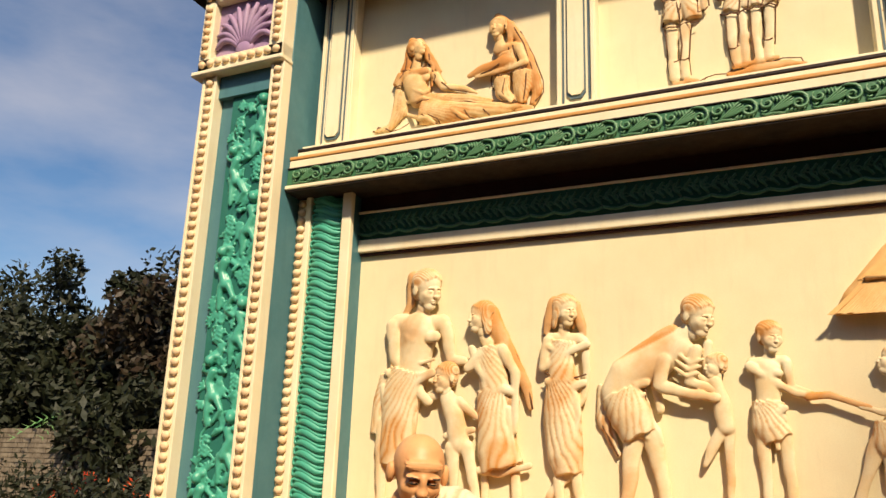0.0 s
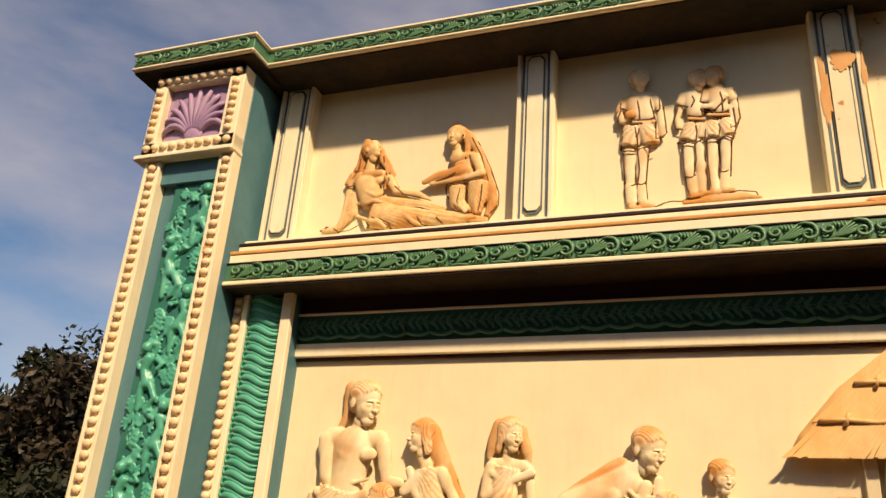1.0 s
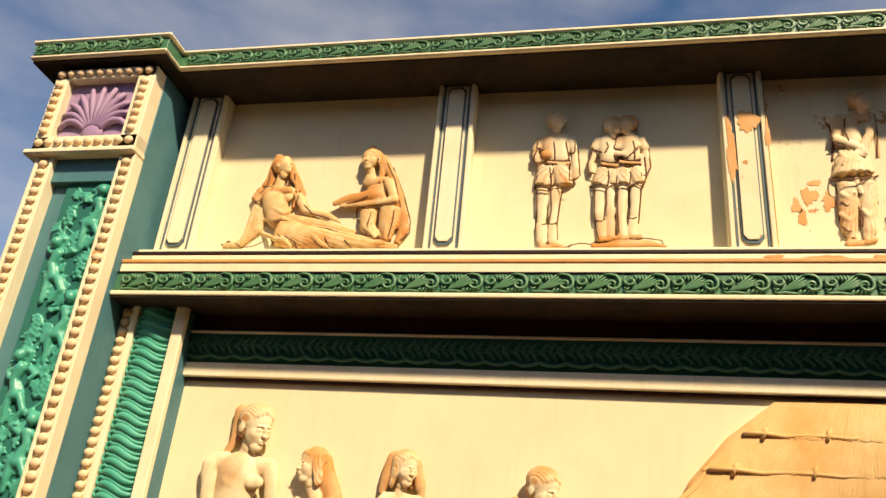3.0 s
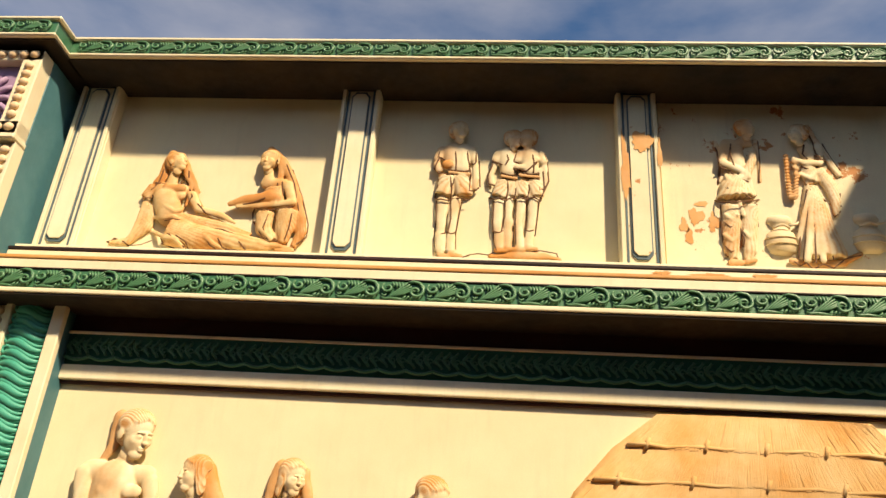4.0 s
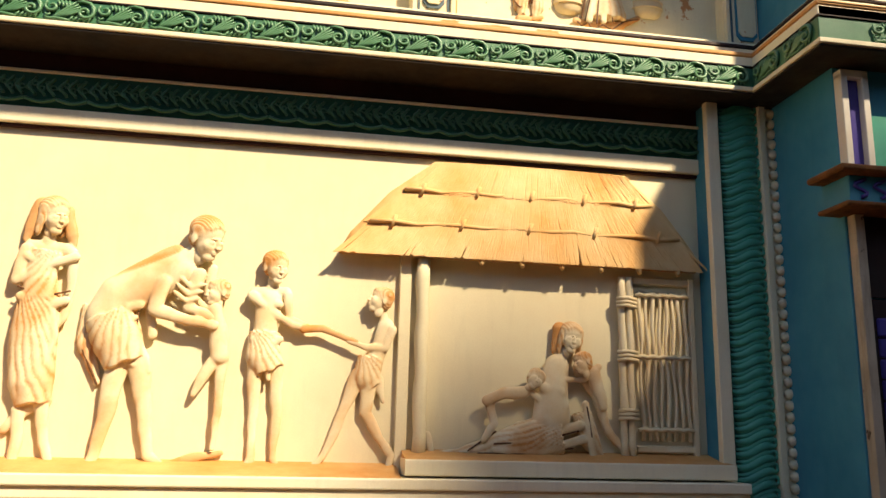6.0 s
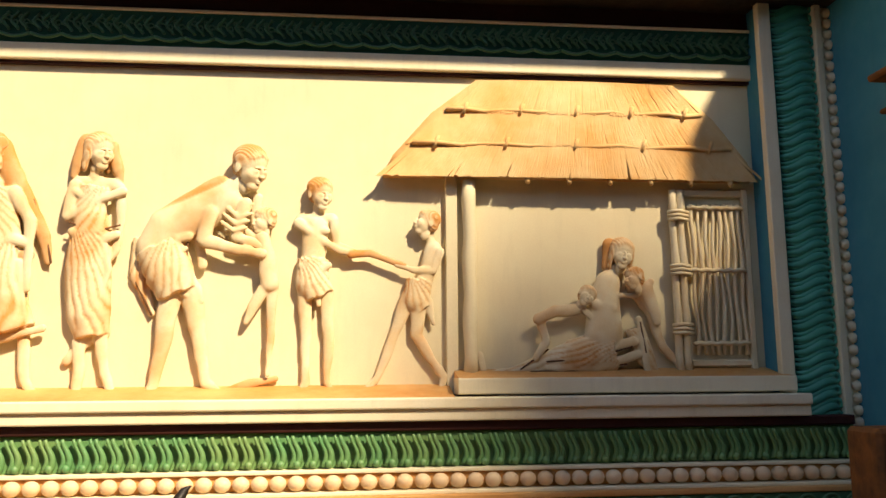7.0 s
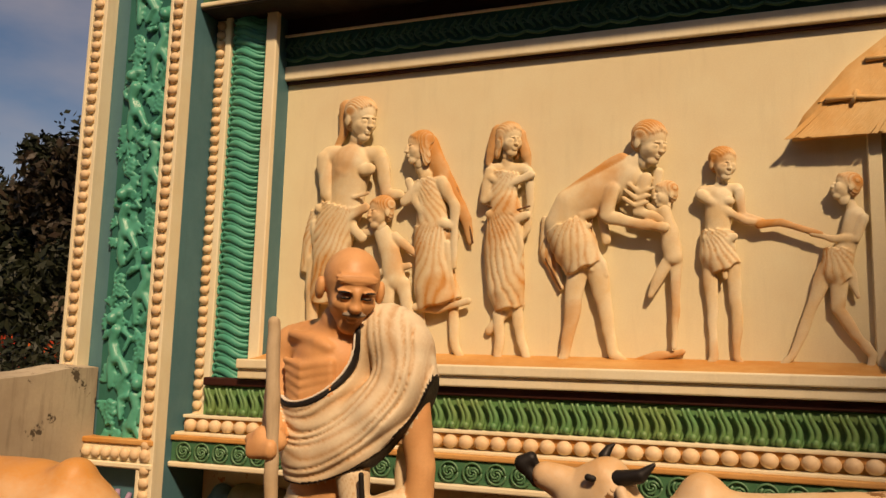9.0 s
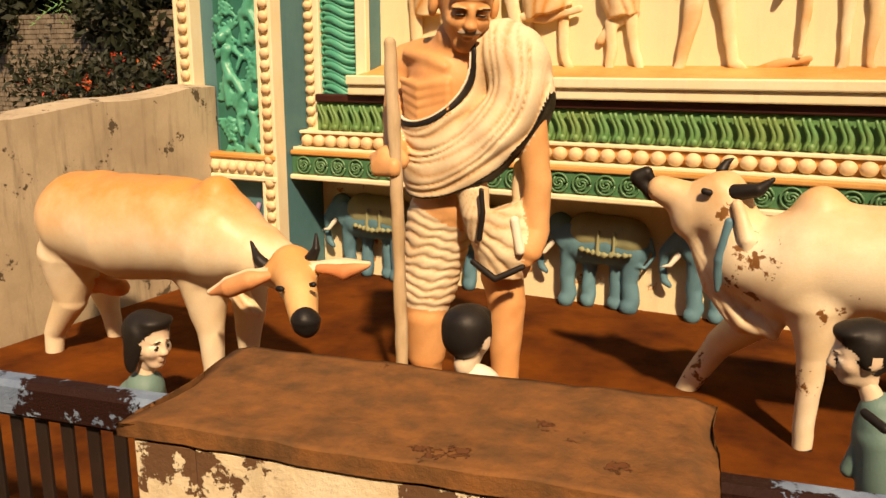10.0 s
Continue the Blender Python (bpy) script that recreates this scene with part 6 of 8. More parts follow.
s.limb('line', (-1.789, 4.363, 4.37, 0.005), (-1.797, 4.363, 4.318, 0.005), (-1.807, 4.369, 4.269, 0.005), (-1.785, 4.372, 4.23, 0.005), (-1.765, 4.384, 4.195, 0.005))
s.limb('line', (-1.629, 4.363, 4.379, 0.005), (-1.631, 4.365, 4.329, 0.005), (-1.634, 4.368, 4.279, 0.005), (-1.641, 4.372, 4.235, 0.005), (-1.651, 4.384, 4.194, 0.005))
s.limb('line', (-2.004, 4.388, 4.413, 0.005), (-1.992, 4.495, 4.469, 0.006), (-1.935, 4.495, 4.464, 0.006), (-1.816, 4.374, 4.402, 0.005), (-1.749, 4.383, 4.413, 0.005), (-1.688, 4.378, 4.424, 0.005), (-1.631, 4.385, 4.442, 0.005))
s.limb('line', (-1.793, 4.367, 4.793, 0.006), (-1.798, 4.426, 4.781, 0.006), (-1.785, 4.436, 4.737, 0.006), (-1.781, 4.433, 4.68, 0.006), (-1.766, 4.398, 4.604, 0.006))
s.limb('line', (-1.83, 4.361, 4.492, 0.005), (-1.865, 4.367, 4.476, 0.005), (-1.9, 4.373, 4.461, 0.005), (-1.936, 4.378, 4.453, 0.005), (-1.973, 4.383, 4.446, 0.005))
s.make("seated_lady_relief", RELIEF_OCHRE, "ochre-tinted carved relief of a kneeling lady with a tray", "relief", "frieze reliefs")

s = Sculpt(0.007, wall=W + 0.008, flat=0.52)
s.head(-0.565, 4.4, 5.068, 0.175, 23, 18, 0, hair='short')
s.limb('skin', (-0.578, 4.45, 5.01, 0.031), (-0.577, 4.45, 4.96, 0.038))
s.limb('cloth', (-0.604, 4.45, 4.917, 0.068), (-0.594, 4.45, 4.796, 0.06))
s.limb('cloth', (-0.54, 4.45, 4.921, 0.065), (-0.538, 4.45, 4.79, 0.056))
s.limb('cloth', (-0.677, 4.44, 4.924, 0.034), (-0.701, 4.44, 4.859, 0.034))
s.limb('skin', (-0.703, 4.42, 4.805, 0.03), (-0.687, 4.42, 4.762, 0.03), (-0.626, 4.42, 4.792, 0.03), (-0.582, 4.42, 4.804, 0.019))
s.limb('ochre', (-0.64, 4.39, 4.798, 0.033), (-0.625, 4.39, 4.799, 0.033))
s.limb('cloth', (-0.48, 4.44, 4.931, 0.034), (-0.456, 4.44, 4.86, 0.03))
s.limb('skin', (-0.45, 4.44, 4.834, 0.026), (-0.438, 4.44, 4.71, 0.026), (-0.44, 4.44, 4.632, 0.022))
s.limb('cloth', (-0.489, 4.46, 4.786, 0.023), (-0.474, 4.46, 4.633, 0.022))
s.limb('ochre', (-0.617, 4.4, 4.74, 0.011), (-0.546, 4.4, 4.731, 0.011), (-0.479, 4.4, 4.726, 0.011))
s.limb('cloth', (-0.628, 4.45, 4.705, 0.063), (-0.644, 4.45, 4.587, 0.063), fold=9)
s.limb('cloth', (-0.539, 4.45, 4.711, 0.063), (-0.511, 4.45, 4.586, 0.059), fold=9)
s.limb('skin', (-0.651, 4.46, 4.537, 0.044), (-0.649, 4.46, 4.389, 0.04), (-0.643, 4.46, 4.205, 0.029))
s.limb('skin', (-0.562, 4.46, 4.533, 0.044), (-0.578, 4.46, 4.372, 0.04), (-0.575, 4.46, 4.209, 0.029))
s.limb('cloth', (-0.65, 4.46, 4.278, 0.034), (-0.64, 4.46, 4.173, 0.032))
s.limb('cloth', (-0.578, 4.46, 4.282, 0.032), (-0.576, 4.46, 4.177, 0.03))
s.limb('ochre', (-0.643, 4.45, 4.132, 0.018), (-0.589, 4.45, 4.123, 0.014))
s.limb('ochre', (-0.572, 4.45, 4.14, 0.018), (-0.504, 4.45, 4.128, 0.014))
s.limb('line', (-0.691, 4.409, 4.852, 0.006), (-0.702, 4.399, 4.814, 0.006), (-0.714, 4.398, 4.781, 0.006), (-0.714, 4.405, 4.762, 0.006), (-0.725, 4.495, 4.795, 0.006), (-0.689, 4.4, 4.727, 0.006), (-0.666, 4.422, 4.733, 0.006), (-0.628, 4.406, 4.728, 0.006), (-0.59, 4.394, 4.725, 0.006))
s.limb('line', (-0.685, 4.423, 4.943, 0.006), (-0.692, 4.412, 4.899, 0.006), (-0.7, 4.41, 4.861, 0.006), (-0.677, 4.412, 4.855, 0.006), (-0.65, 4.379, 4.826, 0.006))
s.limb('line', (-0.587, 4.393, 4.915, 0.006), (-0.58, 4.387, 4.867, 0.006), (-0.575, 4.39, 4.825, 0.006), (-0.574, 4.393, 4.788, 0.006), (-0.573, 4.395, 4.752, 0.006))
s.limb('line', (-0.509, 4.407, 4.934, 0.006), (-0.501, 4.398, 4.881, 0.006), (-0.495, 4.407, 4.84, 0.006), (-0.484, 4.428, 4.791, 0.006), (-0.473, 4.443, 4.736, 0.006))
s.limb('line', (-0.704, 4.495, 4.567, 0.006), (-0.677, 4.415, 4.53, 0.005), (-0.658, 4.398, 4.529, 0.005), (-0.626, 4.399, 4.521, 0.005), (-0.597, 4.427, 4.529, 0.005))
s.limb('line', (-0.591, 4.43, 4.539, 0.005), (-0.562, 4.428, 4.547, 0.005), (-0.531, 4.401, 4.539, 0.005), (-0.503, 4.398, 4.53, 0.005), (-0.476, 4.411, 4.531, 0.005))
s.limb('line', (-0.607, 4.398, 4.704, 0.006), (-0.599, 4.394, 4.655, 0.006), (-0.592, 4.403, 4.613, 0.006), (-0.592, 4.409, 4.572, 0.005), (-0.594, 4.423, 4.535, 0.005))
s.limb('line', (-0.58, 4.408, 4.691, 0.006), (-0.582, 4.405, 4.671, 0.006), (-0.584, 4.405, 4.653, 0.006), (-0.592, 4.399, 4.641, 0.006), (-0.6, 4.395, 4.629, 0.006))
s.limb('line', (-0.593, 4.435, 4.525, 0.005), (-0.589, 4.428, 4.458, 0.005), (-0.585, 4.424, 4.394, 0.005), (-0.593, 4.429, 4.334, 0.005), (-0.602, 4.442, 4.279, 0.005), (-0.602, 4.447, 4.221, 0.005), (-0.603, 4.456, 4.165, 0.005))
s.limb('line', (-0.69, 4.445, 4.526, 0.006), (-0.684, 4.442, 4.45, 0.005), (-0.679, 4.44, 4.376, 0.005), (-0.687, 4.495, 4.344, 0.005), (-0.688, 4.495, 4.282, 0.005), (-0.675, 4.457, 4.202, 0.005), (-0.67, 4.495, 4.161, 0.005))
s.limb('line', (-0.518, 4.412, 4.516, 0.005), (-0.529, 4.441, 4.469, 0.005), (-0.536, 4.441, 4.406, 0.005), (-0.542, 4.444, 4.345, 0.005), (-0.548, 4.441, 4.282, 0.005), (-0.548, 4.495, 4.249, 0.005), (-0.543, 4.495, 4.188, 0.005))
s.limb('line', (-0.447, 4.421, 4.902, 0.006), (-0.444, 4.416, 4.863, 0.006), (-0.442, 4.419, 4.829, 0.006), (-0.448, 4.416, 4.818, 0.006), (-0.455, 4.418, 4.81, 0.006), (-0.471, 4.43, 4.819, 0.006), (-0.486, 4.422, 4.815, 0.006))
s.limb('line', (-0.471, 4.395, 4.723, 0.006), (-0.476, 4.424, 4.677, 0.006), (-0.477, 4.406, 4.6, 0.006), (-0.463, 4.423, 4.603, 0.006), (-0.453, 4.495, 4.639, 0.006), (-0.432, 4.424, 4.61, 0.006), (-0.417, 4.439, 4.633, 0.006))
s.limb('line', (-0.423, 4.495, 4.858, 0.006), (-0.416, 4.495, 4.757, 0.006), (-0.409, 4.495, 4.659, 0.006))
s.limb('line', (-0.619, 4.399, 4.757, 0.006), (-0.582, 4.393, 4.749, 0.006), (-0.547, 4.399, 4.748, 0.006), (-0.514, 4.401, 4.747, 0.006), (-0.483, 4.439, 4.769, 0.006))
s.limb('line', (-0.616, 4.402, 4.72, 0.006), (-0.581, 4.411, 4.721, 0.006), (-0.544, 4.395, 4.706, 0.006), (-0.511, 4.4, 4.709, 0.006), (-0.48, 4.44, 4.735, 0.006))
s.limb('line', (-0.681, 4.423, 4.694, 0.006), (-0.688, 4.418, 4.608, 0.006), (-0.705, 4.495, 4.571, 0.006))
s.limb('line', (-0.688, 4.495, 4.319, 0.005), (-0.665, 4.436, 4.284, 0.005), (-0.648, 4.429, 4.277, 0.005), (-0.632, 4.43, 4.281, 0.005), (-0.617, 4.441, 4.29, 0.005))
s.limb('line', (-0.607, 4.448, 4.298, 0.005), (-0.591, 4.432, 4.287, 0.005), (-0.576, 4.428, 4.281, 0.005), (-0.562, 4.43, 4.287, 0.005), (-0.549, 4.439, 4.297, 0.005))
s.limb('line', (-0.499, 4.441, 4.116, 0.005), (-0.45, 4.495, 4.152, 0.005), (-0.397, 4.495, 4.161, 0.005), (-0.364, 4.495, 4.157, 0.005), (-0.332, 4.495, 4.153, 0.005), (-0.311, 4.495, 4.166, 0.005), (-0.29, 4.495, 4.179, 0.005))
s.make("schoolboy_relief", RELIEF, "cream carved relief of a schoolboy in shorts with a ball", "relief", "frieze reliefs")

s = Sculpt(0.007, wall=W + 0.008, flat=0.52)
s.head(-0.192, 4.4, 5.008, 0.159, 31, 6, 0, hair='short')
s.head(-0.101, 4.4, 5.014, 0.159, -36, 6, 0, hair='short')
s.limb('cloth', (-0.235, 4.45, 4.894, 0.064), (-0.225, 4.45, 4.774, 0.056))
s.limb('cloth', (-0.087, 4.45, 4.903, 0.068), (-0.086, 4.45, 4.782, 0.056))
s.limb('skin', (-0.211, 4.45, 4.963, 0.027), (-0.217, 4.45, 4.927, 0.03))
s.limb('skin', (-0.094, 4.45, 4.971, 0.027), (-0.092, 4.45, 4.934, 0.03))
s.limb('cloth', (-0.288, 4.44, 4.907, 0.034), (-0.308, 4.44, 4.856, 0.03))
s.limb('skin', (-0.314, 4.45, 4.822, 0.026), (-0.339, 4.45, 4.745, 0.026), (-0.335, 4.45, 4.679, 0.022))
s.limb('cloth', (-0.149, 4.43, 4.908, 0.034), (-0.165, 4.43, 4.858, 0.03))
s.limb('skin', (-0.167, 4.41, 4.796, 0.026), (-0.122, 4.41, 4.794, 0.026), (-0.038, 4.41, 4.857, 0.019))
s.limb('cloth', (-0.012, 4.44, 4.905, 0.034), (0.005, 4.44, 4.852, 0.03))
s.limb('skin', (0.014, 4.45, 4.81, 0.026), (0.025, 4.45, 4.701, 0.022), (0.002, 4.45, 4.604, 0.018))
s.limb('cloth', (-0.011, 4.45, 4.778, 0.019), (-0.003, 4.45, 4.655, 0.019))
s.limb('ochre', (-0.267, 4.4, 4.717, 0.011), (-0.214, 4.4, 4.707, 0.011), (-0.17, 4.4, 4.701, 0.011))
s.limb('ochre', (-0.149, 4.4, 4.729, 0.011), (-0.085, 4.4, 4.719, 0.011), (-0.022, 4.4, 4.715, 0.011))
s.limb('cloth', (-0.249, 4.45, 4.675, 0.056), (-0.274, 4.45, 4.583, 0.055), fold=8)
s.limb('cloth', (-0.194, 4.45, 4.679, 0.041), (-0.185, 4.45, 4.588, 0.037), fold=8)
s.limb('cloth', (-0.127, 4.45, 4.678, 0.052), (-0.13, 4.45, 4.588, 0.052), fold=8)
s.limb('cloth', (-0.052, 4.45, 4.683, 0.048), (-0.034, 4.45, 4.589, 0.048), fold=8)
s.limb('skin', (-0.282, 4.46, 4.542, 0.04), (-0.287, 4.46, 4.369, 0.04), (-0.264, 4.46, 4.219, 0.029))
s.limb('skin', (-0.213, 4.46, 4.546, 0.037), (-0.215, 4.46, 4.373, 0.033), (-0.214, 4.46, 4.222, 0.025))
s.limb('skin', (-0.135, 4.46, 4.55, 0.04), (-0.149, 4.46, 4.377, 0.036), (-0.139, 4.46, 4.227, 0.025))
s.limb('skin', (-0.047, 4.46, 4.556, 0.041), (-0.063, 4.46, 4.382, 0.036), (-0.078, 4.46, 4.23, 0.025))
s.limb('cloth', (-0.272, 4.46, 4.3, 0.032), (-0.263, 4.46, 4.203, 0.03))
s.limb('cloth', (-0.211, 4.46, 4.304, 0.027), (-0.213, 4.46, 4.206, 0.027))
s.limb('cloth', (-0.143, 4.46, 4.308, 0.029), (-0.138, 4.46, 4.21, 0.027))
s.limb('cloth', (-0.074, 4.46, 4.312, 0.029), (-0.077, 4.46, 4.214, 0.027))
s.limb('ochre', (-0.283, 4.45, 4.177, 0.016), (-0.219, 4.45, 4.177, 0.014))
s.limb('ochre', (-0.219, 4.45, 4.189, 0.014), (-0.166, 4.45, 4.188, 0.012))
s.limb('ochre', (-0.152, 4.45, 4.193, 0.016), (-0.112, 4.45, 4.187, 0.014))
s.limb('ochre', (-0.088, 4.45, 4.2, 0.016), (-0.031, 4.45, 4.196, 0.014))
s.limb('ochre', (-0.317, 4.48, 4.142, 0.014), (-0.146, 4.48, 4.156, 0.032), (0.033, 4.48, 4.154, 0.021), (0.119, 4.48, 4.132, 0.011))
s.limb('line', (-0.29, 4.427, 4.934, 0.006), (-0.31, 4.414, 4.879, 0.006), (-0.33, 4.423, 4.839, 0.006), (-0.299, 4.417, 4.825, 0.006), (-0.268, 4.406, 4.809, 0.006))
s.limb('line', (-0.329, 4.434, 4.824, 0.006), (-0.344, 4.433, 4.771, 0.006), (-0.36, 4.441, 4.724, 0.006), (-0.354, 4.438, 4.692, 0.006), (-0.349, 4.438, 4.662, 0.006), (-0.326, 4.435, 4.657, 0.006), (-0.304, 4.427, 4.649, 0.006))
s.limb('line', (-0.244, 4.404, 4.912, 0.006), (-0.234, 4.39, 4.874, 0.006), (-0.225, 4.389, 4.845, 0.006), (-0.235, 4.39, 4.823, 0.006), (-0.245, 4.394, 4.803, 0.006))
s.limb('line', (-0.268, 4.419, 4.747, 0.006), (-0.24, 4.4, 4.73, 0.006), (-0.212, 4.4, 4.725, 0.006), (-0.189, 4.412, 4.729, 0.006), (-0.167, 4.495, 4.779, 0.006))
s.limb('line', (-0.262, 4.421, 4.709, 0.006), (-0.236, 4.416, 4.701, 0.006), (-0.21, 4.427, 4.703, 0.006), (-0.191, 4.425, 4.698, 0.006), (-0.173, 4.43, 4.698, 0.006))
s.limb('line', (-0.344, 4.495, 4.576, 0.006), (-0.308, 4.415, 4.541, 0.005), (-0.275, 4.398, 4.543, 0.005), (-0.257, 4.402, 4.536, 0.005), (-0.238, 4.417, 4.536, 0.005))
s.limb('line', (-0.231, 4.425, 4.541, 0.005), (-0.214, 4.433, 4.555, 0.006), (-0.195, 4.419, 4.557, 0.005), (-0.186, 4.42, 4.551, 0.005), (-0.177, 4.424, 4.548, 0.005))
s.limb('line', (-0.228, 4.408, 4.681, 0.006), (-0.224, 4.402, 4.645, 0.006), (-0.221, 4.409, 4.618, 0.006), (-0.226, 4.415, 4.58, 0.005), (-0.231, 4.422, 4.544, 0.005))
s.limb('line', (-0.18, 4.423, 4.547, 0.005), (-0.159, 4.412, 4.55, 0.005), (-0.137, 4.401, 4.554, 0.005), (-0.119, 4.403, 4.548, 0.005), (-0.1, 4.415, 4.547, 0.005))
s.limb('line', (-0.093, 4.422, 4.552, 0.005), (-0.071, 4.423, 4.562, 0.005), (-0.05, 4.407, 4.562, 0.005), (-0.029, 4.407, 4.549, 0.005), (-0.008, 4.422, 4.544, 0.005))
s.limb('line', (-0.169, 4.495, 4.806, 0.006), (-0.169, 4.435, 4.701, 0.006), (-0.169, 4.419, 4.627, 0.006), (-0.173, 4.418, 4.587, 0.006), (-0.177, 4.422, 4.551, 0.005))
s.limb('line', (-0.091, 4.427, 4.697, 0.006), (-0.086, 4.418, 4.657, 0.006), (-0.081, 4.42, 4.624, 0.006), (-0.089, 4.421, 4.59, 0.006), (-0.097, 4.416, 4.552, 0.005))
s.limb('line', (-0.153, 4.495, 4.802, 0.006), (-0.12, 4.408, 4.744, 0.006), (-0.086, 4.397, 4.735, 0.006), (-0.053, 4.41, 4.741, 0.006), (-0.018, 4.436, 4.755, 0.006))
s.limb('line', (-0.152, 4.495, 4.762, 0.006), (-0.118, 4.428, 4.718, 0.006), (-0.084, 4.419, 4.71, 0.006), (-0.051, 4.42, 4.706, 0.006), (-0.017, 4.437, 4.712, 0.006))
s.limb('line', (-0.165, 4.412, 4.923, 0.006), (-0.178, 4.41, 4.88, 0.006), (-0.191, 4.405, 4.836, 0.006), (-0.17, 4.405, 4.828, 0.006), (-0.149, 4.402, 4.818, 0.006))
s.limb('line', (-0.188, 4.402, 4.78, 0.006), (-0.175, 4.403, 4.764, 0.006), (-0.161, 4.495, 4.806, 0.006), (-0.131, 4.418, 4.766, 0.006), (-0.102, 4.397, 4.76, 0.006), (-0.07, 4.394, 4.793, 0.006), (-0.038, 4.399, 4.831, 0.006))
s.limb('line', (-0.071, 4.402, 4.921, 0.006), (-0.064, 4.389, 4.873, 0.006), (-0.057, 4.393, 4.835, 0.006), (-0.057, 4.4, 4.796, 0.006), (-0.057, 4.405, 4.755, 0.006))
s.limb('line', (0.014, 4.423, 4.904, 0.006), (0.023, 4.422, 4.859, 0.006), (0.034, 4.495, 4.863, 0.006), (0.038, 4.438, 4.759, 0.006), (0.043, 4.441, 4.696, 0.006), (0.019, 4.434, 4.632, 0.006), (-0.005, 4.416, 4.562, 0.005))
s.limb('line', (-0.026, 4.445, 4.782, 0.006), (-0.022, 4.425, 4.698, 0.006), (-0.018, 4.412, 4.619, 0.006), (-0.001, 4.43, 4.631, 0.006), (0.015, 4.433, 4.633, 0.006), (0.011, 4.434, 4.701, 0.006), (0.007, 4.429, 4.766, 0.006))
s.limb('line', (-0.311, 4.435, 4.534, 0.005), (-0.312, 4.434, 4.453, 0.005), (-0.313, 4.433, 4.373, 0.005), (-0.307, 4.44, 4.306, 0.005), (-0.303, 4.495, 4.263, 0.005), (-0.292, 4.45, 4.211, 0.005), (-0.283, 4.437, 4.174, 0.005))
s.limb('line', (-0.238, 4.423, 4.531, 0.005), (-0.237, 4.437, 4.48, 0.005), (-0.236, 4.437, 4.421, 0.005), (-0.246, 4.453, 4.378, 0.005), (-0.255, 4.436, 4.317, 0.005))
s.limb('line', (-0.165, 4.432, 4.541, 0.005), (-0.167, 4.434, 4.461, 0.005), (-0.168, 4.432, 4.381, 0.005), (-0.163, 4.436, 4.302, 0.005), (-0.157, 4.442, 4.224, 0.005))
s.limb('line', (-0.096, 4.426, 4.541, 0.005), (-0.096, 4.495, 4.511, 0.006), (-0.097, 4.495, 4.441, 0.006), (-0.098, 4.452, 4.324, 0.005), (-0.1, 4.449, 4.231, 0.005))
s.limb('line', (-0.016, 4.417, 4.541, 0.005), (-0.022, 4.439, 4.484, 0.005), (-0.028, 4.442, 4.416, 0.005), (-0.034, 4.448, 4.347, 0.005), (-0.04, 4.495, 4.299, 0.005))
s.limb('line', (-0.305, 4.437, 4.31, 0.005), (-0.287, 4.427, 4.302, 0.005), (-0.269, 4.428, 4.299, 0.005), (-0.255, 4.436, 4.309, 0.005), (-0.241, 4.449, 4.32, 0.005))
s.limb('line', (-0.104, 4.495, 4.353, 0.005), (-0.09, 4.439, 4.322, 0.005), (-0.075, 4.431, 4.316, 0.005), (-0.063, 4.43, 4.321, 0.005), (-0.051, 4.434, 4.327, 0.005))
s.limb('line', (-0.324, 4.477, 4.152, 0.005), (-0.28, 4.471, 4.155, 0.005), (-0.236, 4.467, 4.16, 0.005), (-0.12, 4.459, 4.167, 0.005), (-0.004, 4.495, 4.196, 0.005), (0.047, 4.495, 4.187, 0.005), (0.098, 4.495, 4.178, 0.005), (0.105, 4.495, 4.158, 0.005), (0.112, 4.472, 4.127, 0.005))
s.make("schoolboys_relief", RELIEF, "cream carved relief of two schoolboys arm in arm on a mound", "relief", "frieze reliefs")

s = Sculpt(0.007, wall=W + 0.008, flat=0.52)
s.head(1.341, 4.4, 5.129, 0.16, 30, 10, 0, hair='short')
s.limb('skin', (1.324, 4.45, 5.075, 0.031), (1.294, 4.45, 5.027, 0.038))
s.limb('skin', (1.213, 4.45, 5.023, 0.042), (1.355, 4.45, 5.031, 0.038))
s.limb('skin', (1.258, 4.45, 4.962, 0.072), (1.269, 4.45, 4.855, 0.064))
s.limb('cloth', (1.247, 4.45, 4.752, 0.075), (1.237, 4.45, 4.665, 0.1), (1.241, 4.45, 4.614, 0.122), fold=7)
s.limb('skin', (1.192, 4.42, 4.992, 0.038), (1.173, 4.42, 4.874, 0.034))
s.limb('skin', (1.171, 4.4, 4.857, 0.034), (1.271, 4.4, 4.806, 0.03), (1.326, 4.4, 4.748, 0.022))
s.limb('cloth', (1.37, 4.41, 5.032, 0.023), (1.366, 4.41, 4.888, 0.026), (1.308, 4.41, 4.762, 0.033), (1.248, 4.41, 4.702, 0.029), (1.196, 4.41, 4.746, 0.022), fold=5)
s.limb('cloth', (1.408, 4.47, 5.057, 0.019), (1.413, 4.47, 4.885, 0.015), (1.404, 4.47, 4.743, 0.015), fold=4)
s.limb('cloth', (1.147, 4.47, 5.041, 0.015), (1.185, 4.47, 4.916, 0.019), (1.154, 4.47, 4.737, 0.019), fold=4)
s.limb('skin', (1.327, 4.42, 4.739, 0.026), (1.332, 4.42, 4.666, 0.022), (1.351, 4.42, 4.624, 0.015))
s.limb('cloth', (1.202, 4.45, 4.535, 0.059), (1.187, 4.45, 4.368, 0.058), (1.177, 4.45, 4.226, 0.046), (1.188, 4.45, 4.179, 0.028), fold=5)
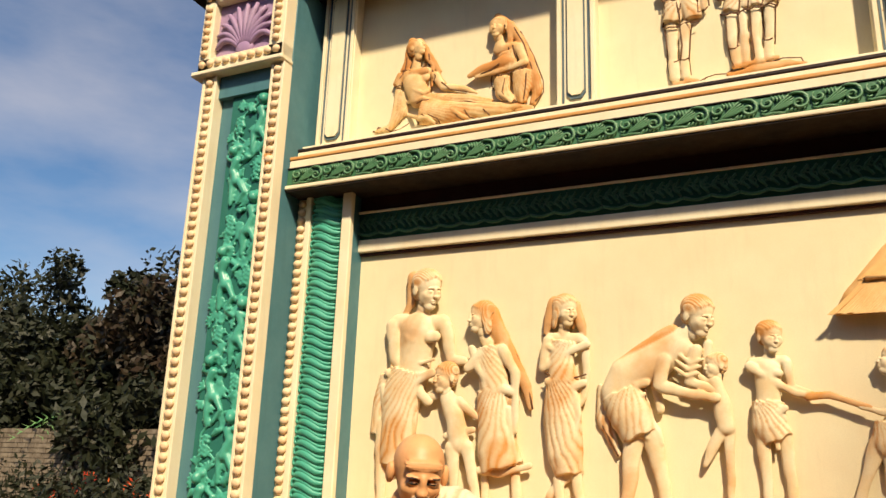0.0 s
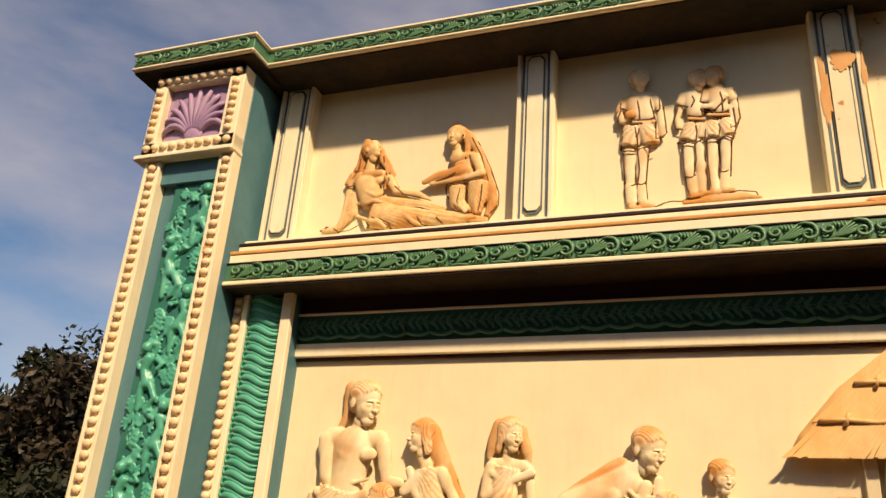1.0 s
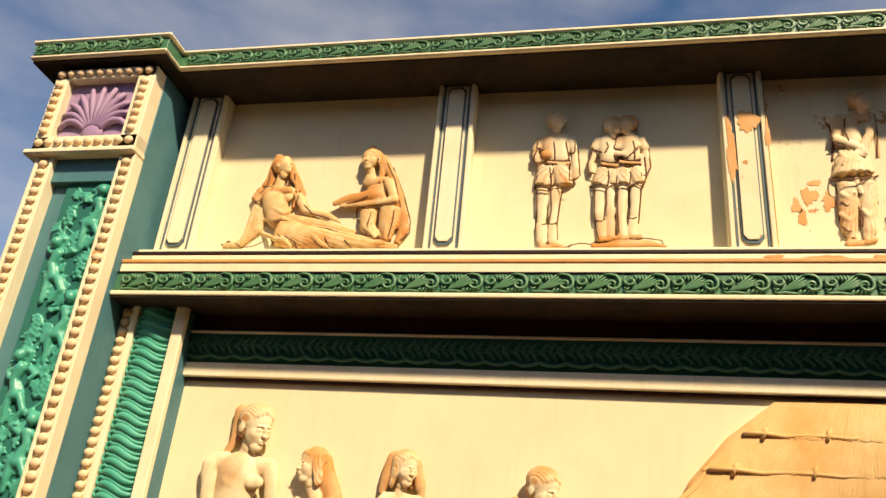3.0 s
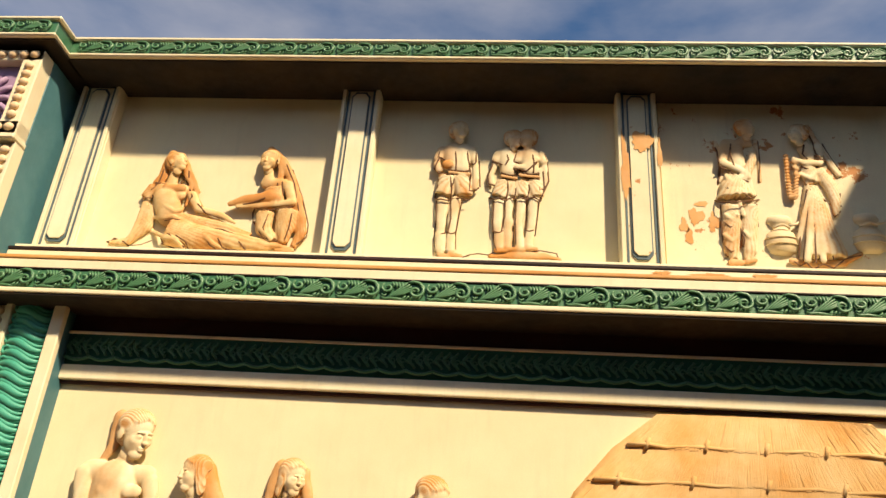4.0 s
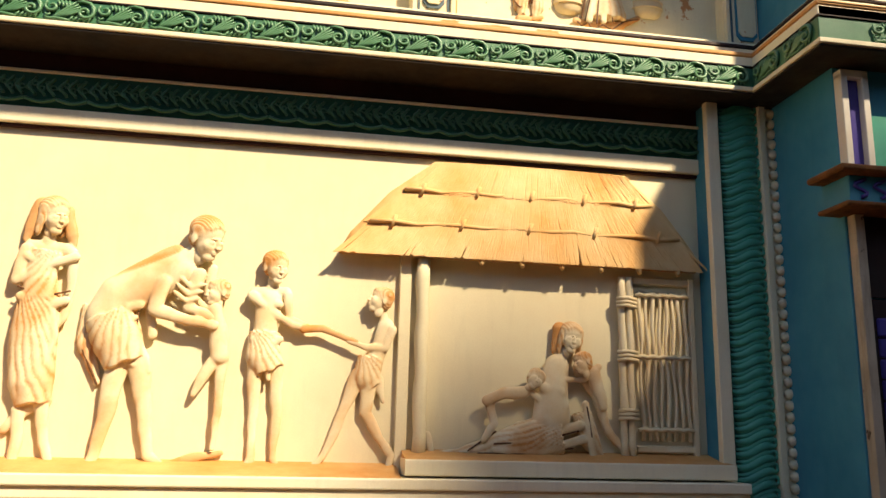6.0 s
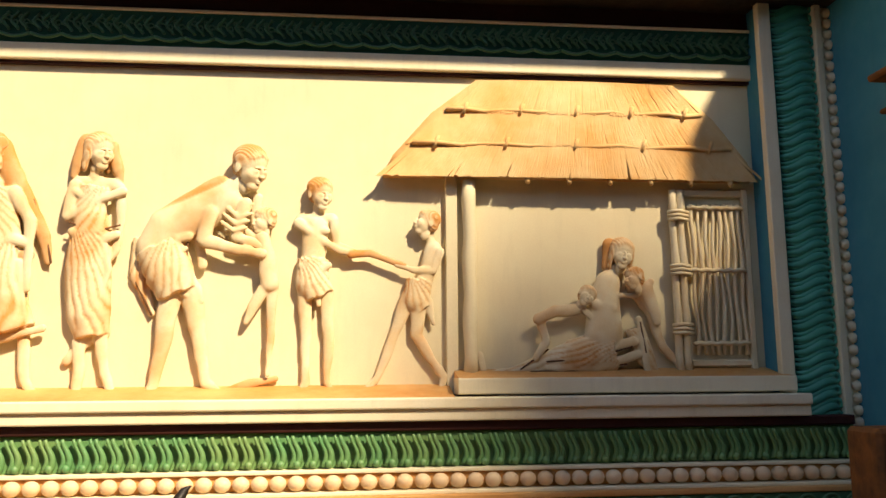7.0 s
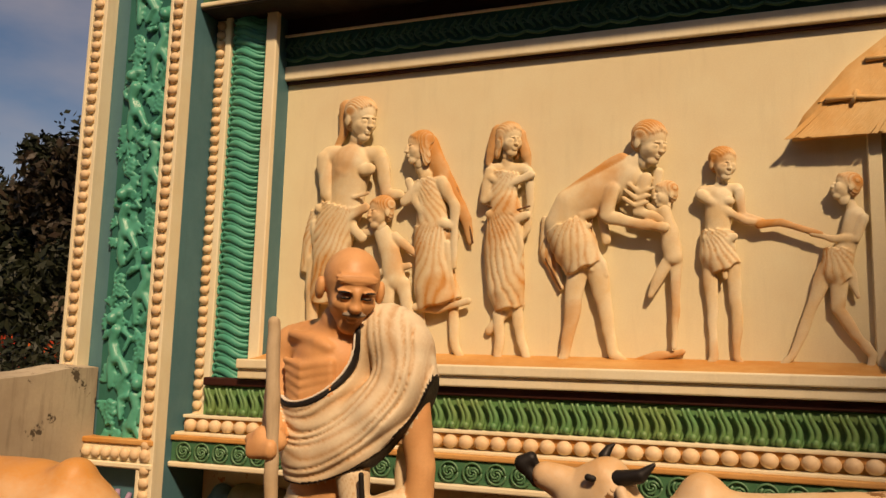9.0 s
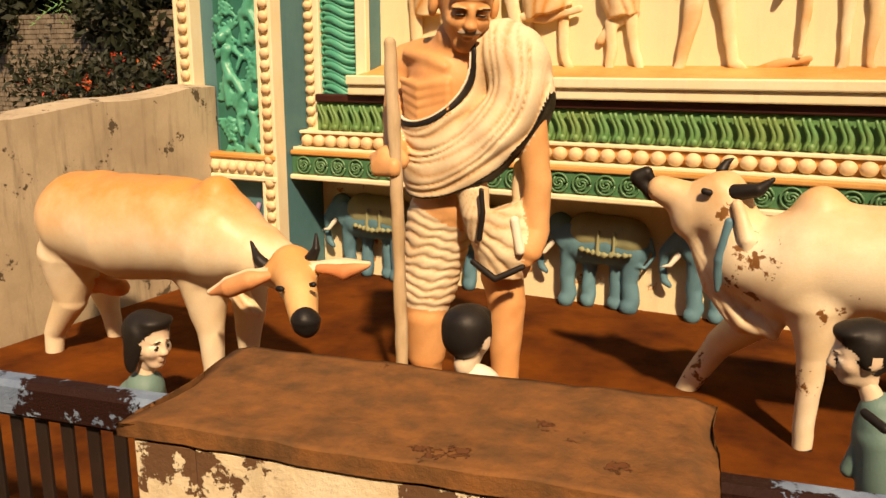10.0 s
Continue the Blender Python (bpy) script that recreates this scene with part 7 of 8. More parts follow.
s.limb('cloth', (1.323, 4.45, 4.542, 0.051), (1.299, 4.45, 4.375, 0.051), (1.291, 4.45, 4.233, 0.043), (1.272, 4.45, 4.176, 0.025), fold=5)
s.limb('cloth', (1.252, 4.41, 4.57, 0.015), (1.267, 4.41, 4.471, 0.014), fold=4)
s.limb('ochre', (1.171, 4.45, 4.139, 0.025), (1.227, 4.45, 4.142, 0.021))
s.limb('ochre', (1.263, 4.45, 4.152, 0.018), (1.314, 4.45, 4.163, 0.014))
s.limb('cloth', (1.157, 4.404, 4.465, 0.014), (1.172, 4.398, 4.448, 0.014), (1.189, 4.398, 4.434, 0.014), (1.212, 4.405, 4.456, 0.013), (1.228, 4.388, 4.464, 0.011))
s.limb('cloth', (1.139, 4.413, 4.325, 0.014), (1.156, 4.403, 4.301, 0.014), (1.176, 4.403, 4.282, 0.014), (1.196, 4.408, 4.302, 0.012), (1.219, 4.421, 4.326, 0.011))
s.limb('cloth', (1.262, 4.412, 4.352, 0.011), (1.275, 4.407, 4.33, 0.012), (1.289, 4.408, 4.312, 0.014), (1.308, 4.412, 4.335, 0.012), (1.33, 4.424, 4.363, 0.011))
s.limb('cloth', (1.197, 4.498, 4.823, 0.015), (1.192, 4.393, 4.733, 0.015), (1.214, 4.38, 4.703, 0.015), (1.25, 4.385, 4.725, 0.013), (1.284, 4.384, 4.744, 0.011))
s.limb('line', (1.107, 4.495, 4.602, 0.006), (1.116, 4.41, 4.562, 0.005), (1.134, 4.364, 4.544, 0.005), (1.163, 4.34, 4.538, 0.005), (1.197, 4.331, 4.542, 0.005), (1.234, 4.334, 4.543, 0.005), (1.275, 4.35, 4.553, 0.005), (1.332, 4.401, 4.571, 0.005), (1.404, 4.495, 4.615, 0.006))
s.limb('line', (1.149, 4.379, 4.82, 0.006), (1.155, 4.456, 4.798, 0.006), (1.14, 4.458, 4.729, 0.006), (1.131, 4.495, 4.681, 0.006), (1.111, 4.495, 4.611, 0.006))
s.limb('line', (1.254, 4.407, 4.46, 0.005), (1.268, 4.495, 4.484, 0.006), (1.233, 4.422, 4.418, 0.005), (1.245, 4.444, 4.399, 0.005), (1.247, 4.434, 4.363, 0.005), (1.251, 4.42, 4.33, 0.005), (1.258, 4.413, 4.3, 0.005), (1.25, 4.425, 4.252, 0.005), (1.26, 4.495, 4.234, 0.005))
s.limb('line', (1.126, 4.38, 4.529, 0.005), (1.137, 4.441, 4.472, 0.005), (1.129, 4.434, 4.377, 0.005), (1.128, 4.437, 4.297, 0.005), (1.143, 4.495, 4.247, 0.005), (1.139, 4.432, 4.184, 0.005), (1.171, 4.495, 4.185, 0.005))
s.limb('line', (1.363, 4.434, 4.557, 0.005), (1.353, 4.434, 4.452, 0.005), (1.362, 4.495, 4.382, 0.005), (1.354, 4.495, 4.3, 0.005), (1.345, 4.495, 4.219, 0.005))
s.limb('line', (1.237, 4.412, 5.008, 0.006), (1.226, 4.387, 4.949, 0.006), (1.222, 4.383, 4.906, 0.006), (1.231, 4.384, 4.872, 0.006), (1.238, 4.38, 4.834, 0.006))
s.limb('line', (1.163, 4.394, 4.813, 0.006), (1.212, 4.416, 4.799, 0.006), (1.245, 4.387, 4.752, 0.006), (1.278, 4.38, 4.726, 0.006), (1.319, 4.397, 4.715, 0.006))
s.limb('line', (1.421, 4.461, 5.052, 0.006), (1.419, 4.46, 4.964, 0.006), (1.417, 4.46, 4.879, 0.006), (1.406, 4.458, 4.806, 0.006), (1.397, 4.458, 4.736, 0.006))
s.limb('line', (1.139, 4.495, 5.058, 0.006), (1.149, 4.463, 4.973, 0.006), (1.144, 4.38, 4.855, 0.006), (1.155, 4.462, 4.842, 0.006), (1.144, 4.463, 4.776, 0.006))
s.limb('line', (1.278, 4.37, 4.62, 0.005), (1.295, 4.369, 4.599, 0.005), (1.314, 4.378, 4.584, 0.005), (1.336, 4.402, 4.598, 0.005), (1.381, 4.495, 4.653, 0.006))
s.limb('line', (1.149, 4.403, 4.41, 0.005), (1.162, 4.396, 4.391, 0.005), (1.177, 4.395, 4.375, 0.005), (1.203, 4.401, 4.392, 0.005), (1.233, 4.422, 4.418, 0.005))
s.limb('line', (1.135, 4.418, 4.248, 0.005), (1.151, 4.407, 4.223, 0.005), (1.171, 4.407, 4.204, 0.005), (1.196, 4.415, 4.224, 0.005), (1.242, 4.495, 4.281, 0.005))
s.limb('line', (1.178, 4.367, 4.654, 0.005), (1.201, 4.355, 4.634, 0.005), (1.227, 4.354, 4.62, 0.005), (1.257, 4.368, 4.655, 0.005), (1.293, 4.4, 4.702, 0.006))
s.make("standing_man_relief", RELIEF, "cream carved relief of a man in a tunic and loose trousers", "relief", "frieze reliefs")

s = Sculpt(0.007, wall=W + 0.008, flat=0.52)
s.head(1.676, 4.4, 5.094, 0.156, -64, 8, 0, hair='short')
s.limb('cloth', (1.746, 4.46, 5.173, 0.027), (1.791, 4.46, 5.06, 0.023), (1.847, 4.46, 4.927, 0.026), (1.906, 4.46, 4.793, 0.022), fold=5)
s.limb('skin', (1.722, 4.45, 5.049, 0.027), (1.73, 4.45, 5.017, 0.034))
s.limb('skin', (1.696, 4.45, 4.984, 0.034), (1.8, 4.45, 5.004, 0.038))
s.limb('skin', (1.723, 4.45, 4.954, 0.057), (1.727, 4.45, 4.891, 0.053))
s.limb('cloth', (1.713, 4.45, 4.837, 0.056), (1.722, 4.45, 4.75, 0.048), fold=5)
s.limb('skin', (1.794, 4.42, 4.979, 0.034), (1.791, 4.42, 4.885, 0.03))
s.limb('skin', (1.782, 4.4, 4.867, 0.026), (1.685, 4.4, 4.87, 0.026), (1.628, 4.4, 4.893, 0.019))
s.limb('cloth', (1.779, 4.45, 4.824, 0.041), (1.833, 4.45, 4.713, 0.045), (1.855, 4.45, 4.595, 0.033), (1.843, 4.45, 4.502, 0.018), fold=5)
s.limb('cloth', (1.716, 4.45, 4.693, 0.048), (1.712, 4.45, 4.503, 0.091), (1.715, 4.45, 4.338, 0.122), (1.72, 4.45, 4.195, 0.149), fold=7)
s.limb('ochre', (1.582, 4.41, 4.924, 0.015), (1.571, 4.41, 4.769, 0.015), (1.573, 4.41, 4.61, 0.018), (1.602, 4.41, 4.612, 0.018), (1.63, 4.41, 4.772, 0.015), (1.625, 4.41, 4.904, 0.015), beads=16)
s.limb('ochre', (1.533, 4.43, 4.158, 0.021), (1.616, 4.43, 4.148, 0.025))
s.limb('ochre', (1.63, 4.43, 4.148, 0.025), (1.72, 4.43, 4.142, 0.025))
s.limb('ochre', (1.742, 4.43, 4.147, 0.025), (1.835, 4.43, 4.16, 0.025))
s.limb('ochre', (1.854, 4.44, 4.174, 0.021), (1.946, 4.44, 4.223, 0.018))
s.limb('ochre', (1.694, 4.44, 4.725, 0.015), (1.759, 4.44, 4.746, 0.015), (1.815, 4.44, 4.78, 0.011))
s.limb('cloth', (1.691, 4.403, 4.643, 0.011), (1.651, 4.39, 4.528, 0.014), (1.618, 4.389, 4.422, 0.018), (1.586, 4.405, 4.308, 0.018), (1.584, 4.498, 4.234, 0.018))
s.limb('cloth', (1.705, 4.403, 4.644, 0.011), (1.68, 4.379, 4.523, 0.014), (1.656, 4.359, 4.408, 0.018), (1.628, 4.341, 4.273, 0.019), (1.602, 4.328, 4.144, 0.021))
s.limb('cloth', (1.722, 4.407, 4.647, 0.011), (1.718, 4.384, 4.528, 0.014), (1.715, 4.362, 4.413, 0.018), (1.703, 4.336, 4.274, 0.019), (1.692, 4.31, 4.141, 0.021))
s.limb('cloth', (1.738, 4.414, 4.643, 0.011), (1.757, 4.397, 4.513, 0.014), (1.78, 4.392, 4.393, 0.018), (1.811, 4.399, 4.308, 0.018), (1.845, 4.414, 4.228, 0.018))
s.limb('cloth', (1.658, 4.431, 4.795, 0.011), (1.677, 4.407, 4.769, 0.013), (1.704, 4.404, 4.756, 0.015), (1.742, 4.418, 4.789, 0.013), (1.773, 4.416, 4.811, 0.011))
s.limb('line', (1.68, 4.408, 4.666, 0.006), (1.645, 4.397, 4.542, 0.005), (1.613, 4.395, 4.425, 0.005), (1.587, 4.389, 4.295, 0.005), (1.567, 4.399, 4.177, 0.005))
s.limb('line', (1.701, 4.404, 4.665, 0.005), (1.669, 4.38, 4.534, 0.005), (1.64, 4.362, 4.409, 0.005), (1.608, 4.35, 4.272, 0.005), (1.58, 4.345, 4.143, 0.005))
s.limb('line', (1.713, 4.406, 4.667, 0.006), (1.697, 4.378, 4.534, 0.005), (1.683, 4.353, 4.407, 0.005), (1.664, 4.327, 4.26, 0.005), (1.646, 4.303, 4.119, 0.005))
s.limb('line', (1.733, 4.413, 4.664, 0.006), (1.744, 4.396, 4.543, 0.005), (1.754, 4.379, 4.425, 0.005), (1.755, 4.354, 4.287, 0.005), (1.756, 4.33, 4.154, 0.005))
s.limb('line', (1.743, 4.42, 4.669, 0.006), (1.768, 4.43, 4.616, 0.005), (1.816, 4.495, 4.597, 0.006), (1.835, 4.495, 4.554, 0.006), (1.831, 4.445, 4.482, 0.005), (1.849, 4.437, 4.5, 0.005), (1.895, 4.495, 4.555, 0.006), (1.873, 4.432, 4.59, 0.005), (1.907, 4.495, 4.701, 0.006))
s.limb('line', (1.828, 4.495, 5.109, 0.006), (1.846, 4.458, 4.998, 0.006), (1.876, 4.45, 4.909, 0.006), (1.905, 4.457, 4.856, 0.006), (1.948, 4.495, 4.822, 0.006))
s.limb('line', (1.754, 4.438, 5.102, 0.006), (1.772, 4.443, 5.043, 0.006), (1.766, 4.393, 4.946, 0.006), (1.791, 4.393, 4.903, 0.006), (1.835, 4.439, 4.891, 0.006))
s.limb('line', (1.76, 4.403, 4.925, 0.006), (1.78, 4.39, 4.914, 0.006), (1.812, 4.404, 4.92, 0.006))
s.limb('line', (1.759, 4.407, 4.906, 0.006), (1.778, 4.391, 4.892, 0.006), (1.809, 4.404, 4.897, 0.006))
s.limb('line', (1.672, 4.413, 4.842, 0.006), (1.695, 4.399, 4.826, 0.006), (1.727, 4.406, 4.824, 0.006), (1.766, 4.428, 4.846, 0.006), (1.826, 4.495, 4.899, 0.006))
s.limb('line', (1.523, 4.419, 4.168, 0.005), (1.546, 4.411, 4.146, 0.005), (1.562, 4.385, 4.115, 0.005), (1.574, 4.346, 4.116, 0.005), (1.593, 4.328, 4.128, 0.005), (1.607, 4.316, 4.1, 0.005), (1.624, 4.314, 4.077, 0.005), (1.654, 4.305, 4.094, 0.005), (1.687, 4.306, 4.115, 0.005), (1.717, 4.316, 4.103, 0.005), (1.751, 4.338, 4.096, 0.005), (1.791, 4.358, 4.131, 0.005), (1.843, 4.407, 4.181, 0.005), (1.898, 4.425, 4.201, 0.005), (1.946, 4.427, 4.212, 0.005))
s.limb('line', (1.709, 4.424, 5.017, 0.006), (1.699, 4.417, 4.98, 0.006), (1.686, 4.401, 4.937, 0.006), (1.697, 4.396, 4.917, 0.006), (1.71, 4.397, 4.901, 0.006))
s.make("garland_lady_relief", RELIEF, "cream carved relief of a veiled lady holding a garland", "relief", "frieze reliefs")

# ---- the hut in the great panel ----
hut = base("thatched_hut", 1.2, 4.45, 1.49, "ochre thatched hut relief with bamboo posts and gate", "hut relief")
bm = bmesh.new()
prof = ((0.0, 2.60, 0.085), (0.10, 2.70, 0.078), (0.5, 2.95, 0.056), (1.0, 3.165, 0.026))
rows_ = []
for t, z, d in prof:
    xa, xb = 0.14 + 0.53 * t, 2.27 - 0.44 * t
    rows_.append([(bm.verts.new((xa + (xb - xa) * i / 20, W - d - 0.02 * math.sin(math.pi * i / 20), z)), bm.verts.new((xa + (xb - xa) * i / 20, W, z - 0.01))) for i in range(21)])
for a, b in zip(rows_, rows_[1:]):
    for i in range(20):
        bm.faces.new((a[i][0], a[i + 1][0], b[i + 1][0], b[i][0]))
    for i in (0, 20):
        bm.faces.new((a[i][0], b[i][0], b[i][1], a[i][1]))
for i in range(20):
    bm.faces.new((rows_[0][i][0], rows_[0][i][1], rows_[0][i + 1][1], rows_[0][i + 1][0]))
bmesh.ops.recalc_face_normals(bm, faces=bm.faces)
under(part("thatch_base", bm, THATCH, smooth=True), hut)
rng = random.Random(11)
V, Q = [], []


def depth_at(t):
    return 0.085 - 0.058 * t


for course, (t0, t1, n) in enumerate(((-0.06, 0.36, 420), (0.30, 0.70, 380), (0.64, 1.0, 300))):
    for i in range(n):
        f = (i + rng.random()) / n
        lo_, hi_ = t0 + rng.uniform(-0.015, 0.02), t1 + rng.uniform(-0.03, 0.0)
        sway, w_ = rng.uniform(-0.035, 0.035), rng.uniform(0.006, 0.011)
        pts = []
        for t in (lo_, (lo_ + hi_) / 2, hi_):
            tt = max(t, -0.06)
            xa, xb = 0.14 + 0.53 * tt, 2.27 - 0.44 * tt
            lift = 0.005 * (1 - (t - lo_) / (hi_ - lo_)) + 0.003
            pts.append((xa + (xb - xa) * f + sway * (1 - (t - lo_) / (hi_ - lo_)), W - depth_at(tt) - 0.02 * math.sin(math.pi * f) - lift - rng.random() * 0.003, 2.60 + 0.565 * (tt if tt > 0 else tt * 0.7)))
        n0 = len(V)
        for x, y, z in pts:
            V += [(x - w_, y + 0.003, z), (x, y - 0.003, z), (x + w_, y + 0.003, z)]
        for k in (0, 1):
            for e in (0, 1):
                q = n0 + 3 * k + e
                Q.append((q, q + 1, q + 4, q + 3))
me = bpy.data.meshes.new("straw")
me.from_pydata(V, [], Q)
me.materials.append(THATCH)
me.shade_smooth()
under(tagged(new("straw", me), "combed ochre straw", kind="stuff"), hut)
for t in (0.30, 0.66):
    xa, xb = 0.14 + 0.53 * t, 2.27 - 0.44 * t
    bm = bmesh.new()
    tube(bm, [(xa + (xb - xa) * i / 14, W - depth_at(t) - 0.018 - 0.006 * math.sin(i * 1.7), 2.60 + 0.565 * t + 0.007 * math.sin(i * 2.3)) for i in range(15)], [0.013] * 15, 7)
    for i in range(1, 14, 3):
        x = xa + (xb - xa) * i / 14
        tube(bm, [(x - 0.012, W - depth_at(t) - 0.022, 2.57 + 0.565 * t), (x + 0.012, W - depth_at(t) - 0.03, 2.64 + 0.565 * t)], [0.012, 0.012], 6)
    under(part("binding", bm, THATCH, label="bamboo binding rod", smooth=True), hut)
for k in range(6):
    x = 0.95 + 0.235 * k
    bm = bmesh.new()
    tube(bm, [(x, W - 0.05, 2.60), (x - 0.01, W - 0.09, 2.57), (x - 0.012, W - 0.105, 2.55)], [0.016, 0.016, 0.013], 7)
    under(part("rafter_end", bm, THATCH, smooth=True), hut)
bm = bmesh.new()
tube(bm, [(0.615 + 0.004 * math.sin(i * 2), W - 0.045, 1.495 + 0.1075 * i) for i in range(11)], [0.036 if i % 3 else 0.041 for i in range(11)], 10)
under(part("post", bm, CREAM, label="jointed bamboo post", smooth=True), hut)
under(part("post", boxes((0.485, 0.55, W - 0.035, W, 1.40, 2.60)), CREAM), hut)
for x in (1.785, 1.83):
    bm = bmesh.new()
    tube(bm, [(x + 0.004 * math.sin(i * 2 + x), W - 0.04, 1.495 + 0.104 * i) for i in range(11)], [0.022 if i % 3 else 0.026 for i in range(11)], 8)
    under(part("gate_post", bm, STONE, smooth=True), hut)
for z in (1.72, 2.05, 2.36):
    bm = bmesh.new()
    for k in range(3):
        tube(bm, [(1.75, W - 0.05, z + 0.022 * k), (1.80, W - 0.085, z + 0.022 * k + 0.004), (1.87, W - 0.05, z + 0.022 * k)], [0.011] * 3, 6)
    under(part("lashing", bm, STONE, smooth=True), hut)
for i in range(8):
    x = 1.90 + 0.04 * i
    bm = bmesh.new()
    tube(bm, [(x + 0.008 * math.sin(k * 1.3 + i), W - 0.03, 1.60 + 0.095 * k) for k in range(10)], [0.012 + 0.002 * math.sin(i * 3 + k) for k in range(10)], 6)
    under(part("slat", bm, STONE, label="split bamboo slat", smooth=True), hut)
for z in (1.66, 2.07, 2.43):
    bm = bmesh.new()
    tube(bm, [(1.87 + 0.033 * k, W - 0.042, z + 0.008 * (k % 2)) for k in range(11)], [0.013] * 11, 6)
    under(part("crossbar", bm, STONE, smooth=True), hut)
bm = boxes((1.86, 2.235, W - 0.03, W, 1.535, 1.575), (2.205, 2.245, W - 0.035, W, 1.5, 2.55), (1.86, 2.235, W - 0.03, W, 2.50, 2.545), bevel=0.008)
under(part("gate_frame", bm, STONE), hut)


# ---- pots of the frieze ----
def pot(x, z, label):
    p = base("pot_relief", x, W - 0.004, z, label, "pot", "pots of the frieze")
    bm = lathe(((0.05, 0.0), (0.085, 0.02), (0.10, 0.07), (0.098, 0.10), (0.085, 0.14), (0.05, 0.165), (0.048, 0.185), (0.075, 0.20), (0.082, 0.225), (0.07, 0.25), (0.03, 0.262)))
    bmesh.ops.scale(bm, vec=(1, 0.62, 1.08), verts=bm.verts)
    part("body", bm, STONE, p, smooth=True)
    bm = bmesh.new()
    tube(bm, [(0.05 * math.cos(a), -0.03 - 0.03 * abs(math.sin(a)), 0.185 + 0.006 * math.sin(3 * a)) for a in (math.pi + 0.35 * i for i in range(10))], [0.008] * 10, 6)
    tube(bm, [(0.04, -0.05, 0.19), (0.09, -0.04, 0.205), (0.12, -0.03, 0.235)], [0.01, 0.009, 0.006], 6)
    part("cord", bm, STONE, p, "knotted cord", smooth=True)
    for z_ in (0.06, 0.10):
        bm = bmesh.new()
        tube(bm, [(0.101 * math.cos(a), 0.064 * math.sin(a), z_ * 1.08) for a in (math.pi + math.pi * i / 12 for i in range(13))], [0.005] * 13, 5)
        part("ring", bm, STONE, p, smooth=True)


pot(1.49, 4.205, "round cream water pot relief with a cord")
pot(2.02, 4.235, "cream water pot relief in the shade")

# ---- elephants along the base ----
eleph = base("elephant_relief", 0, 0, 0, "blue-grey carved elephant with a patterned saddle cloth", "elephant", "elephants of the base")
s = Sculpt(0.0085, wall=0.001, flat=0.9, blend=0.02)
s.limb("skin", (-0.10, -0.05, 0.37, 0.135), (0.06, -0.05, 0.385, 0.14), (0.17, -0.05, 0.36, 0.125))
s.limb("skin", (-0.15, -0.055, 0.38, 0.11), (-0.245, -0.07, 0.43, 0.085))
s.blob("skin", (-0.235, -0.07, 0.475), (0.07, 0.06, 0.06))
s.limb("skin", (-0.29, -0.08, 0.42, 0.055), (-0.345, -0.075, 0.36, 0.04), (-0.36, -0.07, 0.28, 0.03), (-0.345, -0.07, 0.20, 0.025), (-0.31, -0.07, 0.17, 0.02))
for x, d, r in ((-0.17, -0.085, 0.056), (-0.05, -0.05, 0.05), (0.11, -0.05, 0.05), (0.20, -0.085, 0.06)):
    s.limb("skin", (x, d, 0.31, r * 1.15), (x - 0.01, d, 0.17, r * 0.9), (x, d, 0.06, r), (x - 0.01, d - 0.01, 0.025, r * 1.05))
s.limb("skin", (0.285, -0.06, 0.42, 0.016), (0.315, -0.07, 0.33, 0.012), (0.27, -0.10, 0.26, 0.011), (0.235, -0.12, 0.275, 0.014))
s.blob("skin", (-0.17, -0.13, 0.40), (0.075, 0.022, 0.085), blend=0.008)
s.blob("skin", (-0.255, -0.128, 0.445), (0.012, 0.012, 0.010), blend=0.003)
body = s.make("body", {"skin": ELEPHANT}, parent=eleph)
s = Sculpt(0.0085, wall=0.001, flat=0.9, blend=0.006)
s.limb("rug", (-0.07, -0.065, 0.43, 0.118), (0.17, -0.065, 0.42, 0.115))
s.limb("rug", (-0.08, -0.18, 0.35, 0.014), (0.05, -0.19, 0.33, 0.014), (0.20, -0.18, 0.34, 0.014), beads=4)
s.limb("rug", (0.02, -0.195, 0.34, 0.010), (0.02, -0.19, 0.46, 0.010))
s.limb("rug", (0.11, -0.19, 0.34, 0.010), (0.11, -0.188, 0.46, 0.010))
s.make("saddle_cloth", {"rug": RUG}, parent=eleph)["label"] = "olive patterned saddle cloth"
s = Sculpt(0.007, wall=0.001, flat=0.9, blend=0.01)
s.limb("skin", (-0.27, -0.11, 0.36, 0.020), (-0.31, -0.13, 0.30, 0.014), (-0.36, -0.14, 0.29, 0.006))
s.make("tusk", {"skin": WHITE}, parent=eleph)
eleph.matrix_basis = pose(-2.93, W - 0.02, FLOOR + 0.01)
for x in (-2.18, -1.42, -0.70, 0.04, 0.78, 1.52, 2.26):
    copy_thing(eleph, pose(x, W - 0.02, FLOOR + 0.01))

# ---- the statue of an old man with a staff ----
s = Sculpt(0.0068, blend=0.024)
s.head(-1.545, 2.85, 1.675, 0.331, 37, -20, 2, hair='bald')
s.limb('skin', (-1.592, 2.89, 1.547, 0.089), (-1.635, 2.93, 1.458, 0.113))
s.limb('skin', (-1.835, 2.95, 1.461, 0.084), (-1.633, 2.95, 1.481, 0.109), (-1.383, 2.95, 1.482, 0.092))
s.limb('skin', (-1.644, 2.95, 1.385, 0.178), (-1.655, 2.95, 1.23, 0.17), (-1.663, 2.95, 1.068, 0.156), (-1.646, 2.95, 0.918, 0.152))
s.limb('skin', (-1.856, 2.95, 1.445, 0.077), (-1.863, 2.89, 1.248, 0.062), (-1.803, 2.77, 1.122, 0.051), (-1.775, 2.67, 1.093, 0.043))
